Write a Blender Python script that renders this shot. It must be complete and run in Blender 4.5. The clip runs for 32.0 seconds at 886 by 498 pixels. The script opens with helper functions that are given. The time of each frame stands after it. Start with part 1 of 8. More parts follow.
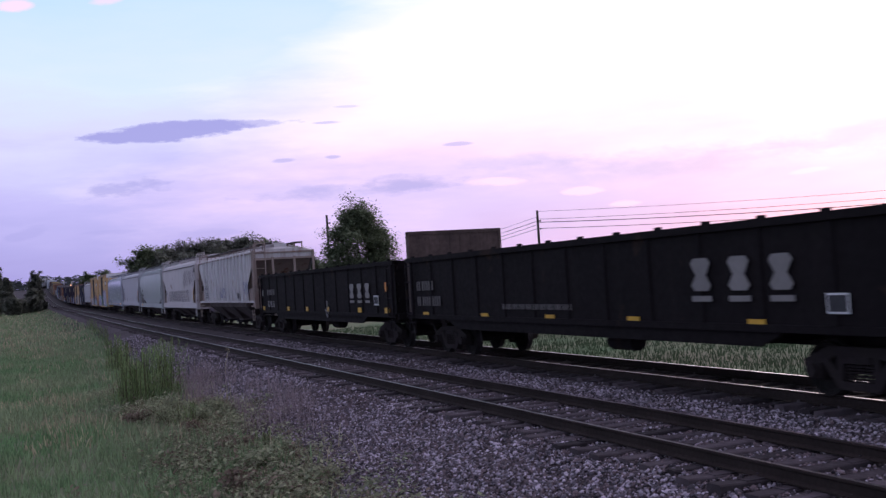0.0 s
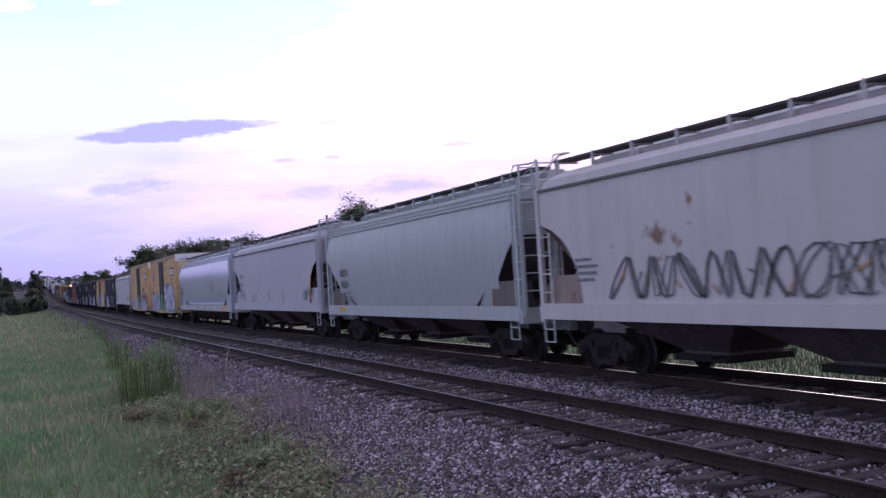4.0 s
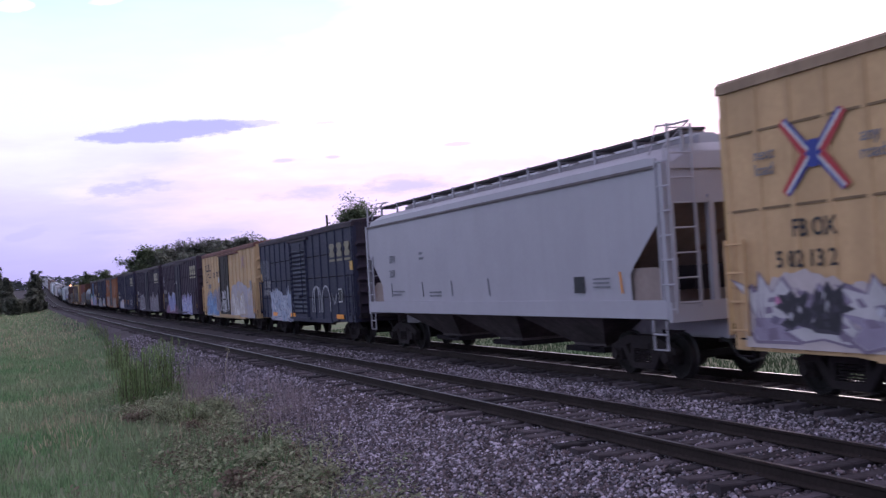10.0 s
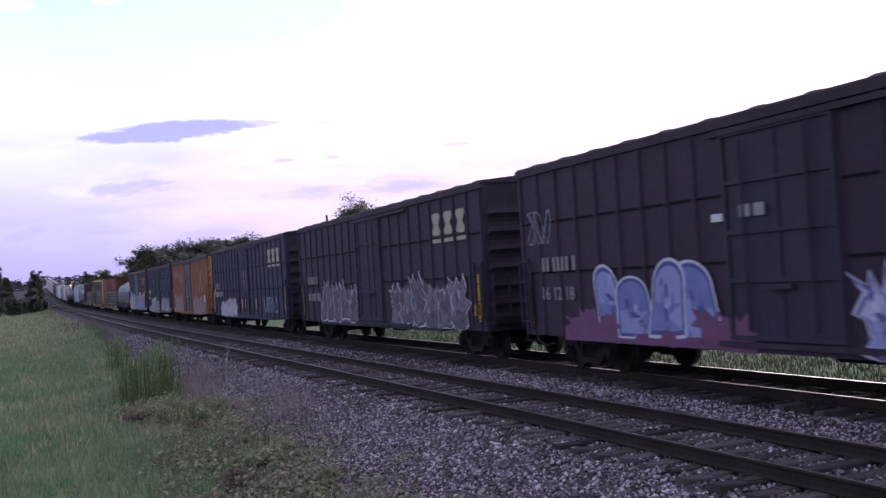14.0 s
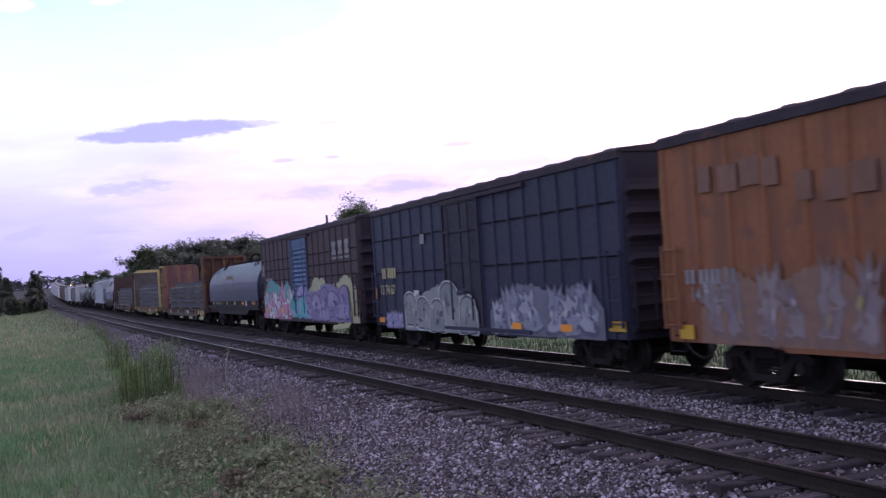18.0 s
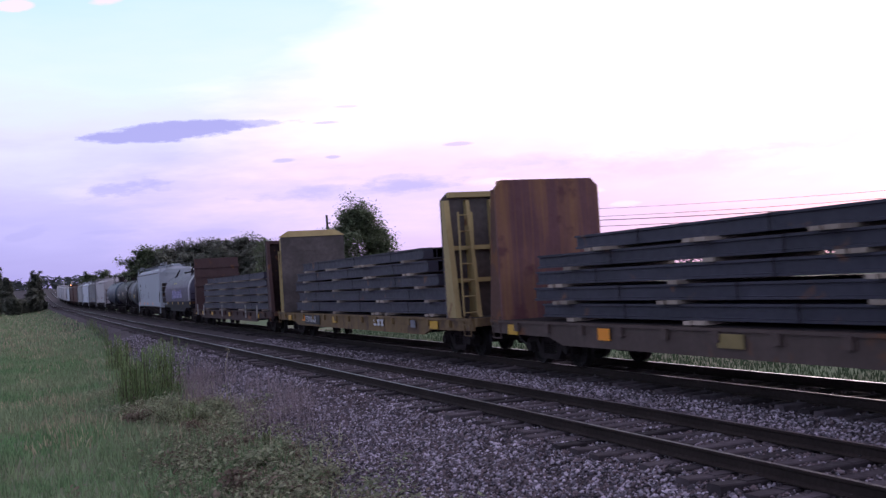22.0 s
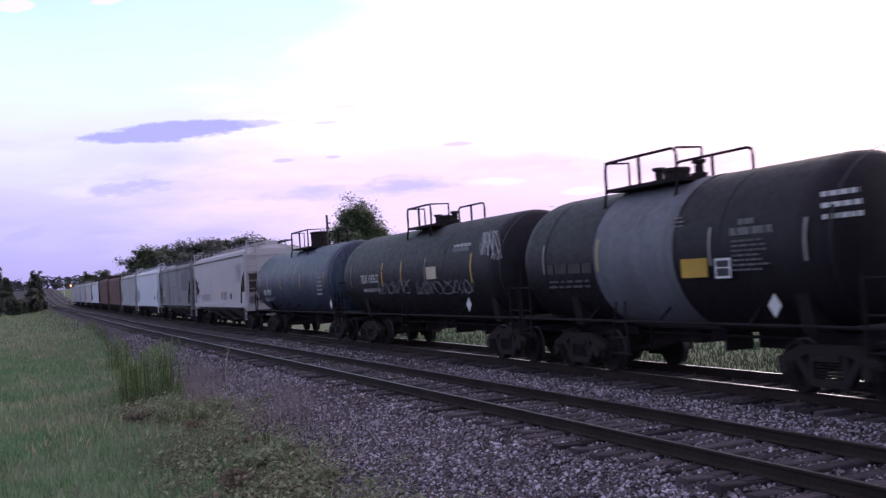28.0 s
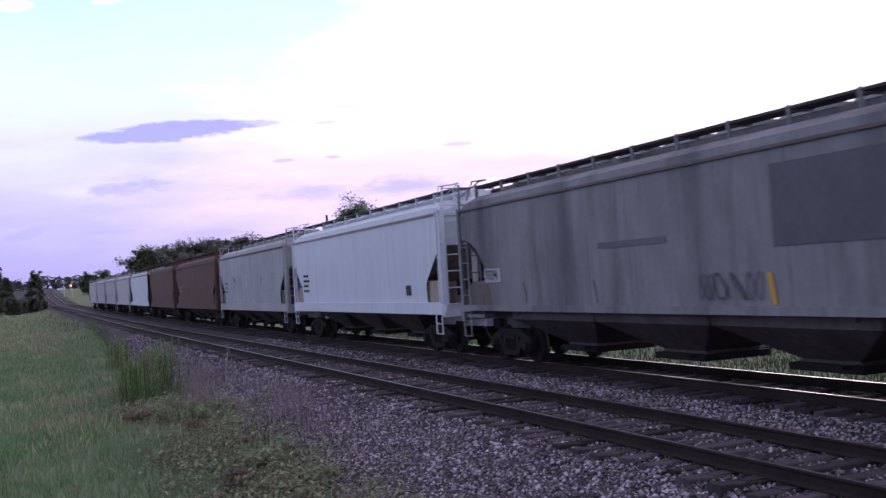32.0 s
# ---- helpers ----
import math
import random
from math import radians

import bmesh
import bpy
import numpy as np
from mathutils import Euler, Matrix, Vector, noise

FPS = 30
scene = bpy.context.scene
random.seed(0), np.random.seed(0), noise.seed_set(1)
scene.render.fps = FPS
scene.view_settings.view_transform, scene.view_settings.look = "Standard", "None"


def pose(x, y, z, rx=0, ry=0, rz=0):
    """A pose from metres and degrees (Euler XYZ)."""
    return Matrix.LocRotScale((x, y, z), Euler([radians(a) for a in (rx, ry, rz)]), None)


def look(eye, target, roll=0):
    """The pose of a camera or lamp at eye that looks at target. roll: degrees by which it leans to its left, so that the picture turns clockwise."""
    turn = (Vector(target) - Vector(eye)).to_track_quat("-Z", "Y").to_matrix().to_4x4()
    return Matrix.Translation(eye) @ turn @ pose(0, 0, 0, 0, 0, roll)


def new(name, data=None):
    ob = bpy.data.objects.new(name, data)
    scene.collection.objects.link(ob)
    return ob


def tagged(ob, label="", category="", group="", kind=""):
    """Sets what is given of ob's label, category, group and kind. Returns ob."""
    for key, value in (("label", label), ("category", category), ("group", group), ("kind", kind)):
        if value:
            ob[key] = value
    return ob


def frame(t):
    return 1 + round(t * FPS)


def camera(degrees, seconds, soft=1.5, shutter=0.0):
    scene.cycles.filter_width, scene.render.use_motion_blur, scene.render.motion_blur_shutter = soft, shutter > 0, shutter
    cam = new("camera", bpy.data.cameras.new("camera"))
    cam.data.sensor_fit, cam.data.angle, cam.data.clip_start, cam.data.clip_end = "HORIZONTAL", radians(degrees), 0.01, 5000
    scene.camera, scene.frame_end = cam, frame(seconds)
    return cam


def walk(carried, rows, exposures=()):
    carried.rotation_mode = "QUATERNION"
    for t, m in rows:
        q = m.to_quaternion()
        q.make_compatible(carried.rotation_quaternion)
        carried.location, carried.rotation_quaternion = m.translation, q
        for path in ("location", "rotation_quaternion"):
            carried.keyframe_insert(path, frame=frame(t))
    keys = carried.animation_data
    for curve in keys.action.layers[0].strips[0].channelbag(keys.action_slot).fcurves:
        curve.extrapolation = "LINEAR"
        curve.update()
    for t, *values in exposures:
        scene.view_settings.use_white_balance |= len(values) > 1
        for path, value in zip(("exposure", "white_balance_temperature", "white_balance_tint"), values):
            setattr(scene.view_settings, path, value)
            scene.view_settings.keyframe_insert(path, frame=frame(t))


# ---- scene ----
# The camera stands on a tripod beside the line, 2.23 m above the rail heads.
EYE = Vector((0.0, 0.0, 2.23))
AIM = EYE + Vector((0.37541829, 0.92647946, 0.0263991)) * 10.0
cam = camera(45.74, 32.0, soft=1.4, shutter=0.2)
walk(cam, [(0.0, look(EYE, AIM, -3.54)), (32.0, look(EYE, AIM, -3.54))],
     exposures=[(t, e, 6420, 14) for t, e in ((0.0, -0.2), (2.0, -0.16), (3.2, 0.06), (4.5, 0.24), (20.0, 0.24), (21.2, 0.0), (25.5, -0.06), (27.5, 0.06), (30.0, 0.1), (32.0, 0.1))])

# ---- sky and light ----
world = bpy.data.worlds.new("dusk_sky")
scene.world = world
world.use_nodes = True
wn, wl = world.node_tree.nodes, world.node_tree.links
wn.clear()


def wmath(op, a, b=None, c=None):
    n = wn.new("ShaderNodeMath")
    n.operation = op
    for i, v in enumerate((a, b, c)):
        if v is None:
            continue
        if isinstance(v, (int, float)):
            n.inputs[i].default_value = v
        else:
            wl.new(v, n.inputs[i])
    return n.outputs[0]


def wramp(fac, stops):
    n = wn.new("ShaderNodeValToRGB")
    while len(n.color_ramp.elements) < len(stops):
        n.color_ramp.elements.new(0.5)
    for e, (p, c) in zip(n.color_ramp.elements, stops):
        e.position, e.color = p, (*c, 1)
    wl.new(fac, n.inputs[0])
    return n.outputs[0]


def wmix(fac, a, b, mode="MIX"):
    n = wn.new("ShaderNodeMix")
    n.data_type, n.blend_type = "RGBA", mode
    n.clamp_factor = True
    for sock, v in ((n.inputs[0], fac), (n.inputs[6], a), (n.inputs[7], b)):
        if isinstance(v, (int, float)):
            sock.default_value = v
        elif isinstance(v, tuple):
            sock.default_value = (*v, 1)
        else:
            wl.new(v, sock)
    return n.outputs[2]


wtc = wn.new("ShaderNodeTexCoord")
wsep = wn.new("ShaderNodeSeparateXYZ")
wl.new(wtc.outputs["Generated"], wsep.inputs[0])
DEG = 57.29578
w_az = wmath("MULTIPLY", wmath("ARCTAN2", wsep.outputs[0], wsep.outputs[1]), DEG)
w_el = wmath("MULTIPLY", wmath("ARCSINE", wsep.outputs[2]), DEG)
# streaky cloud noise, stretched along the horizon
wcomb = wn.new("ShaderNodeCombineXYZ")
wl.new(wmath("MULTIPLY", w_az, 0.055), wcomb.inputs[0])
wl.new(wmath("MULTIPLY", w_el, 0.26), wcomb.inputs[1])
wno = wn.new("ShaderNodeTexNoise")
wno.inputs["Scale"].default_value, wno.inputs["Detail"].default_value = 1.0, 6.0
wno.inputs["Roughness"].default_value = 0.58
wl.new(wcomb.outputs[0], wno.inputs["Vector"])
w_n = wmath("SUBTRACT", wno.outputs[0], 0.5)
wcomb2 = wn.new("ShaderNodeCombineXYZ")
wl.new(wmath("MULTIPLY", w_az, 0.42), wcomb2.inputs[0])
wl.new(wmath("MULTIPLY", w_el, 1.3), wcomb2.inputs[1])
wno2 = wn.new("ShaderNodeTexNoise")
wno2.inputs["Scale"].default_value, wno2.inputs["Detail"].default_value, wno2.inputs["Roughness"].default_value = 1.0, 7.0, 0.65
wl.new(wcomb2.outputs[0], wno2.inputs["Vector"])
w_f = wmath("SUBTRACT", wno2.outputs[0], 0.5)
el_n = wmath("ADD", w_el, wmath("MULTIPLY", w_n, 9.0))
fac_el = wmath("DIVIDE", wmath("MAXIMUM", el_n, 0.0), 40.0)
west = wramp(fac_el, [(0.0, (0.40, 0.39, 0.84)), (0.06, (0.47, 0.46, 0.94)), (0.13, (0.60, 0.57, 1.06)),
                      (0.2, (0.78, 0.79, 1.12)), (0.28, (0.80, 0.95, 1.16)), (0.42, (0.62, 0.88, 1.2)), (1.0, (0.52, 0.475, 0.69))])
glow = wramp(fac_el, [(0.0, (0.60, 0.49, 0.95)), (0.09, (0.78, 0.66, 1.12)), (0.14, (1.02, 0.80, 1.16)), (0.2, (1.2, 1.0, 1.24)),
                      (0.3, (1.35, 1.2, 1.35)), (0.5, (1.5, 1.5, 1.5)), (1.0, (0.68, 0.60, 0.78))])
# the pale glow begins farther round the higher one looks
edge_az = wmath("ADD", 4.0, wmath("MULTIPLY", wmath("MAXIMUM", 0.0, wmath("SUBTRACT", wmath("MINIMUM", w_el, 20.0), 6.5)), 1.3))
side = wmath("SMOOTH_MIN", 1.0, wmath("MAXIMUM", 0.0, wmath("DIVIDE", wmath("SUBTRACT", wmath("ADD", w_az, wmath("MULTIPLY", w_n, 26.0)), edge_az), 12.0)), 0.1)
away = wmath("MAXIMUM", 0.0, wmath("SUBTRACT", 1.0, wmath("DIVIDE", wmath("ABSOLUTE", wmath("SUBTRACT", w_az, 45.0)), 130.0)))
sky_col = wmix(wmath("MULTIPLY", side, wmath("MINIMUM", 1.0, wmath("MULTIPLY", away, 2.0))), west, glow)
DUSK, LILAC_CLOUD, LIT = (0.41, 0.41, 0.88), (0.66, 0.60, 1.0), (1.2, 0.88, 1.12)
# the separate small clouds: azimuth, elevation, half widths in degrees, tilt, strength, raggedness, hardness, colour
for a0, e0, aw, eh, tilt, amount, ragged, hard, tone in (
        (34.0, 5.3, 11.0, 1.0, 0.0, 0.75, 3.0, 0.8, LILAC_CLOUD), (43.5, 5.9, 5.0, 0.7, 0.04, 0.5, 3.0, 1.0, LILAC_CLOUD), (26.5, 6.0, 4.0, 0.5, 0.0, 0.5, 3.0, 1.0, LILAC_CLOUD),
        (7.6, 8.47, 4.3, 0.56, 0.05, 0.97, 2.6, 2.5, DUSK), (10.6, 8.76, 4.0, 0.24, 0.02, 0.6, 3.6, 1.8, DUSK), (5.9, 5.65, 2.3, 0.45, 0.08, 0.6, 5.0, 1.2, DUSK),
        (17.6, 4.95, 6.2, 0.45, 0.01, 0.5, 4.0, 1.0, DUSK), (20.5, 5.2, 3.6, 0.5, 0.0, 0.4, 5.0, 0.9, DUSK), (13.7, 6.75, 0.75, 0.13, 0.03, 0.5, 2.0, 1.5, DUSK),
        (16.35, 6.82, 0.5, 0.12, 0.0, 0.55, 2.0, 1.5, DUSK), (23.2, 7.12, 0.9, 0.14, 0.0, 0.5, 2.0, 1.5, DUSK), (16.2, 8.72, 0.9, 0.09, 0.0, 0.5, 2.0, 1.5, DUSK),
        (17.3, 9.5, 0.9, 0.08, 0.0, 0.35, 2.0, 1.5, DUSK), (0.5, 3.5, 1.2, 0.35, 0.25, 0.35, 3.0, 1.5, DUSK), (9.4, 3.05, 2.4, 0.3, 0.02, 0.35, 3.0, 1.5, DUSK),
        (4.6, 3.4, 1.8, 0.14, 0.02, 0.25, 3.0, 1.5, DUSK), (25.2, 4.95, 1.9, 0.26, -0.03, 0.75, 3.0, 1.5, LIT), (29.8, 4.15, 1.2, 0.24, 0.0, 0.7, 3.0, 1.5, LIT),
        (32.1, 3.3, 0.9, 0.2, 0.0, 0.6, 3.0, 1.5, LIT), (41.6, 4.3, 1.1, 0.16, 0.08, 0.6, 2.5, 1.5, LIT), (0.5, 14.85, 1.0, 0.34, 0.12, 0.85, 2.2, 1.5, LIT), (5.0, 15.2, 1.1, 0.25, 0.1, 0.6, 2.2, 1.5, LIT)):
    da = wmath("SUBTRACT", w_az, a0)
    d1 = wmath("POWER", wmath("ABSOLUTE", wmath("DIVIDE", da, aw)), 2.0)
    level = wmath("SUBTRACT", wmath("ADD", w_el, wmath("MULTIPLY", w_n, 0.5)), wmath("ADD", e0, wmath("MULTIPLY", da, tilt)))
    d2 = wmath("POWER", wmath("ABSOLUTE", wmath("DIVIDE", level, eh)), 2.0)
    m = wmath("MULTIPLY", wmath("MINIMUM", 1.0, wmath("MAXIMUM", 0.0, wmath("MULTIPLY", wmath("SUBTRACT", 1.0, wmath("ADD", wmath("ADD", d1, d2), wmath("MULTIPLY", w_f, ragged))), hard))), amount)
    sky_col = wmix(m, sky_col, tone)
wsky = wn.new("ShaderNodeTexSky")
wsky.sky_type, wsky.sun_disc = "NISHITA", False
wsky.sun_elevation, wsky.sun_rotation = radians(3.0), radians(48.0)
wadd = wn.new("ShaderNodeMix")
wadd.data_type, wadd.blend_type = "RGBA", "ADD"
wadd.inputs[0].default_value = 0.02
wl.new(sky_col, wadd.inputs[6])
wl.new(wsky.outputs[0], wadd.inputs[7])
wbg = wn.new("ShaderNodeBackground")
wbg.inputs["Strength"].default_value = 1.0
wl.new(wadd.outputs[2], wbg.inputs["Color"])
wout = wn.new("ShaderNodeOutputWorld")
wl.new(wbg.outputs[0], wout.inputs["Surface"])

sun = new("sun", bpy.data.lights.new("sun", "SUN"))
sun.data.energy, sun.data.angle, sun.data.color = 0.5, radians(25), (1.0, 0.86, 0.84)
sun.matrix_world = look(Vector((60, 54, 26)), Vector((0, 0, 0)))


# ---- materials ----
def material(name, col, rough=0.7, metal=0.0, vary=0.25, grain=30.0, patch=1.2, bump=0.3, second=None, streak=0.0, streak_w=1.0, streak_col=(0.06, 0.045, 0.04),
             rust=0.0, leaf=0.0, rust_col=(0.16, 0.07, 0.035), per_object=0.0, per_island=0.0, spec=0.4, coord="Object", skew=0.0):
    """Painted or raw surface: base colour, blotches at two scales, streaks that run down, rust patches, fine relief."""
    m = bpy.data.materials.new(name)
    m.use_nodes = True
    nt = m.node_tree
    n, l = nt.nodes, nt.links
    bsdf = n["Principled BSDF"]
    bsdf.inputs["Roughness"].default_value, bsdf.inputs["Metallic"].default_value = rough, metal
    bsdf.inputs["Specular IOR Level"].default_value = spec
    tc = n.new("ShaderNodeTexCoord")

    def noise_tex(scale, detail=4.0, stretch=None):
        t = n.new("ShaderNodeTexNoise")
        t.inputs["Scale"].default_value, t.inputs["Detail"].default_value = scale, detail
        src = tc.outputs[coord]
        if stretch:
            mp = n.new("ShaderNodeMapping")
            mp.inputs["Scale"].default_value = stretch
            l.new(src, mp.inputs[0])
            src = mp.outputs[0]
        l.new(src, t.inputs["Vector"])
        return t.outputs[0]

    def remap(v, a, b, c, d):
        r = n.new("ShaderNodeMapRange")
        r.inputs[1].default_value, r.inputs[2].default_value, r.inputs[3].default_value, r.inputs[4].default_value = a, b, c, d
        l.new(v, r.inputs[0])
        return r.outputs[0]

    def mix(fac, a, b, mode="MIX"):
        x = n.new("ShaderNodeMix")
        x.data_type, x.blend_type = "RGBA", mode
        for s, v in ((x.inputs[0], fac), (x.inputs[6], a), (x.inputs[7], b)):
            if isinstance(v, (int, float)):
                s.default_value = v
            elif isinstance(v, tuple):
                s.default_value = (*v, 1)
            else:
                l.new(v, s)
        return x.outputs[2]

    c2 = second or tuple(x * (1 - vary) for x in col)
    c = mix(remap(noise_tex(patch), 0.35, 0.65, 0, 1), col, c2)
    fine = noise_tex(grain, 6.0)
    c = mix(remap(fine, 0.3, 0.7, 0, 0.6 * min(1.0, vary * 2)), c, tuple(x * (1 - vary) for x in c2))
    if streak:
        c = mix(remap(noise_tex(1.0, 5.0, (3.2 / streak_w, 3.2 / streak_w, 0.16)), 0.48, 0.72, 0, streak), c, streak_col)
        c = mix(remap(noise_tex(1.0, 5.0, (14.0, 14.0, 0.5)), 0.5, 0.75, 0, streak * 0.6), c, streak_col)
    if rust:
        c = mix(remap(noise_tex(1.6, 9.0), 0.66 - 0.35 * rust, 0.74 - 0.3 * rust, 0, 0.85), c, rust_col)
    if per_object or per_island:
        if per_object:
            src = n.new("ShaderNodeObjectInfo").outputs["Random"]
        else:
            src = n.new("ShaderNodeNewGeometry").outputs["Random Per Island"]
        k = per_object or per_island
        if skew:
            pw = n.new("ShaderNodeMath")
            pw.operation = "POWER"
            l.new(src, pw.inputs[0])
            pw.inputs[1].default_value = skew
            src = pw.outputs[0]
        hsv = n.new("ShaderNodeHueSaturation")
        l.new(remap(src, 0, 1, 1 - k, 1 + k), hsv.inputs["Value"])
        l.new(c, hsv.inputs["Color"])
        c = hsv.outputs[0]
    l.new(c, bsdf.inputs["Base Color"])
    l.new(remap(fine, 0.2, 0.8, max(0.02, rough - 0.12), min(1, rough + 0.12)), bsdf.inputs["Roughness"])
    if leaf:
        tl, ad = n.new("ShaderNodeBsdfTranslucent"), n.new("ShaderNodeMixShader")
        l.new(c, tl.inputs["Color"])
        ad.inputs[0].default_value = leaf
        l.new(bsdf.outputs[0], ad.inputs[1])
        l.new(tl.outputs[0], ad.inputs[2])
        l.new(ad.outputs[0], n["Material Output"].inputs["Surface"])
    if bump:
        bp = n.new("ShaderNodeBump")
        bp.inputs["Strength"].default_value, bp.inputs["Distance"].default_value = bump, 0.01
        l.new(fine, bp.inputs["Height"])
        l.new(bp.outputs[0], bsdf.inputs["Normal"])
    return m


def glowing(name, col, strength):
    m = material(name, col, 0.4)
    b = m.node_tree.nodes["Principled BSDF"]
    b.inputs["Emission Color"].default_value, b.inputs["Emission Strength"].default_value = (*col, 1), strength
    return m


M_BALLAST = material("ballast", (0.098, 0.080, 0.092), 0.95, vary=0.5, grain=26, patch=0.6, bump=1.0, second=(0.058, 0.045, 0.048), spec=0.15)
M_STONE = material("ballast_stone", (0.375, 0.325, 0.385), 0.9, vary=0.35, grain=9, patch=0.8, bump=0.4, second=(0.25, 0.215, 0.25), per_island=0.85, skew=1.9, spec=0.25)
M_STONE_RUST = material("ballast_stone_brown", (0.15, 0.11, 0.12), 0.92, vary=0.35, grain=9, patch=3, bump=0.4, per_island=0.55)
M_TIE = material("tie_wood", (0.046, 0.035, 0.039), 0.9, vary=0.5, grain=14, patch=2.5, bump=0.9, second=(0.088, 0.072, 0.082), per_object=0.55, spec=0.2)
M_RAIL_SIDE = material("rail_rust", (0.035, 0.025, 0.023), 0.9, vary=0.35, grain=20, spec=0.15)
M_RAIL_TOP = material("rail_steel", (0.50, 0.47, 0.50), 0.3, 1.0, vary=0.1, grain=40, bump=0.05)
M_RAIL_DULL = material("rail_dull_steel", (0.26, 0.24, 0.26), 0.35, 1.0, vary=0.2, grain=40, bump=0.05)
M_GROUND = material("field_grass", (0.12, 0.195, 0.10), 1.0, vary=0.3, grain=0.9, patch=0.16, bump=1.0, second=(0.20, 0.20, 0.135), coord="Object", spec=0.1)


# ---- mesh helpers ----
def box(bm, x0, x1, y0, y1, z0, z1):
    v = [bm.verts.new(p) for p in ((x0, y0, z0), (x1, y0, z0), (x1, y1, z0), (x0, y1, z0), (x0, y0, z1), (x1, y0, z1), (x1, y1, z1), (x0, y1, z1))]
    for f in ((3, 2, 1, 0), (4, 5, 6, 7), (0, 1, 5, 4), (1, 2, 6, 5), (2, 3, 7, 6), (3, 0, 4, 7)):
        bm.faces.new([v[i] for i in f])
    return v


def loft(bm, rings, closed=True, caps=True):
    """Skin a list of rings of points; each ring has the same number of points."""
    rows = [[bm.verts.new(p) for p in r] for r in rings]
    n = len(rows[0])
    for a, b in zip(rows, rows[1:]):
        for i in range(n if closed else n - 1):
            j = (i + 1) % n
            bm.faces.new((a[i], a[j], b[j], b[i]))
    if caps and closed:
        bm.faces.new(rows[0][::-1])
        bm.faces.new(rows[-1])
    return rows


def tube(bm, pts, r, seg=6):
    """A round bar along a polyline."""
    pts = [Vector(p) for p in pts]
    rings = []
    for i, p in enumerate(pts):
        d = (pts[min(i + 1, len(pts) - 1)] - pts[max(i - 1, 0)]).normalized()
        u = d.cross(Vector((0, 0, 1)) if abs(d.z) < 0.9 else Vector((1, 0, 0))).normalized()
        w = d.cross(u)
        rings.append([p + (u * math.cos(a) + w * math.sin(a)) * r for a in [2 * math.pi * k / seg for k in range(seg)]])
    loft(bm, rings)


def mesh_of(name, bm, mat, smooth=False):
    me = bpy.data.meshes.new(name)
    bmesh.ops.recalc_face_normals(bm, faces=bm.faces[:])
    bm.to_mesh(me)
    bm.free()
    for m in (mat if isinstance(mat, (list, tuple)) else [mat]):
        me.materials.append(m)
    if smooth:
        me.shade_smooth()
        me.set_sharp_from_angle(angle=radians(35))
    return me


def part(name, bm, mat, parent, label="", smooth=False):
    """Links a bmesh (or a shared mesh) as one mesh object under a thing or a part."""
    ob = new(name, mesh_of(name, bm, mat, smooth) if isinstance(bm, bmesh.types.BMesh) else bm)
    ob.parent = parent
    return tagged(ob, label)


def thing(name, label, category, group="", kind=""):
    return tagged(new(name), label, category, group, kind)


# ---- the line and its ground ----
X1, X2 = 8.21, 12.34
PROFILE_Y = (-3000.0, 95.0, 154.0, 230.0, 285.0, 350.0, 410.0, 500.0, 560.0, 700.0, 900.0, 5000.0)
PROFILE_Z = (0.0, 0.0, 0.3, 0.6, 0.95, 2.3, 4.3, 8.0, 8.8, 7.5, 4.0, 4.0)


def grade(y):
    """Height of the rail heads along the line: level here, then up a hill."""
    s = 0.0
    for k, w in ((-30, 0.15), (-15, 0.2), (0, 0.3), (15, 0.2), (30, 0.15)):
        s += w * float(np.interp(y + k, PROFILE_Y, PROFILE_Z))
    return s if y > 60 else 0.0


def bed(x):
    """Cross-section of the ballast and the ground, relative to the rail heads."""
    xs = (2.0, 4.2, 6.25, 6.6, 6.95, 9.4, 9.65, 10.0, 10.6, 10.9, 11.1, 13.6, 13.9, 14.2, 16.0, 19.0)
    zs = (-0.95, -0.82, -0.42, -0.30, -0.235, -0.215, -0.205, -0.23, -0.23, -0.21, -0.215, -0.215, -0.22, -0.27, -0.95, -0.85)
    return float(np.interp(x, xs, zs))


def ground_z(x, y):
    far = max(0.0, min(1.0, (abs(x - 9) - 60) / 250.0))
    g = grade(y) * (1 - far) + min(grade(y), 2.0) * far
    z = g + bed(x) - 0.05
    if x < 3.0 or x > 19.5:
        z += 0.10 * noise.noise((x * 0.22, y * 0.22, 0)) + 0.05 * noise.noise((x * 0.9, y * 0.9, 3))
    return z


gx = sorted(set([-3000, -1500, -800, -400, -200, -120, -80, -50, -35] + [-25 + i for i in range(0, 26)] + [i * 0.5 for i in range(2, 44)] + [22 + i * 3 for i in range(10)] + [60, 80, 110, 150, 220, 350, 600, 1000, 1800, 3000]))
gy = sorted(set([-2500, -1200, -600, -300, -150, -80, -40, -20, -10, 0] + [i for i in range(4, 70)] + [70 + 5 * i for i in range(1, 90)] + [560, 620, 700, 800, 1000, 1400, 2000, 3000, 4500]))
me = bpy.data.meshes.new("ground")
me.from_pydata([(x, y, ground_z(x, y)) for y in gy for x in gx], [], [(j * len(gx) + i, j * len(gx) + i + 1, (j + 1) * len(gx) + i + 1, (j + 1) * len(gx) + i) for j in range(len(gy) - 1) for i in range(len(gx) - 1)])
me.materials.append(M_GROUND)
me.shade_smooth()
ground = tagged(new("ground", me), "rough green field with dry patches beside the railway", "ground", kind="structure")

LINE_Y = [-620, -300, -100, -40, 0] + [5 * i for i in range(1, 20)] + [100 + 8 * i for i in range(0, 60)]


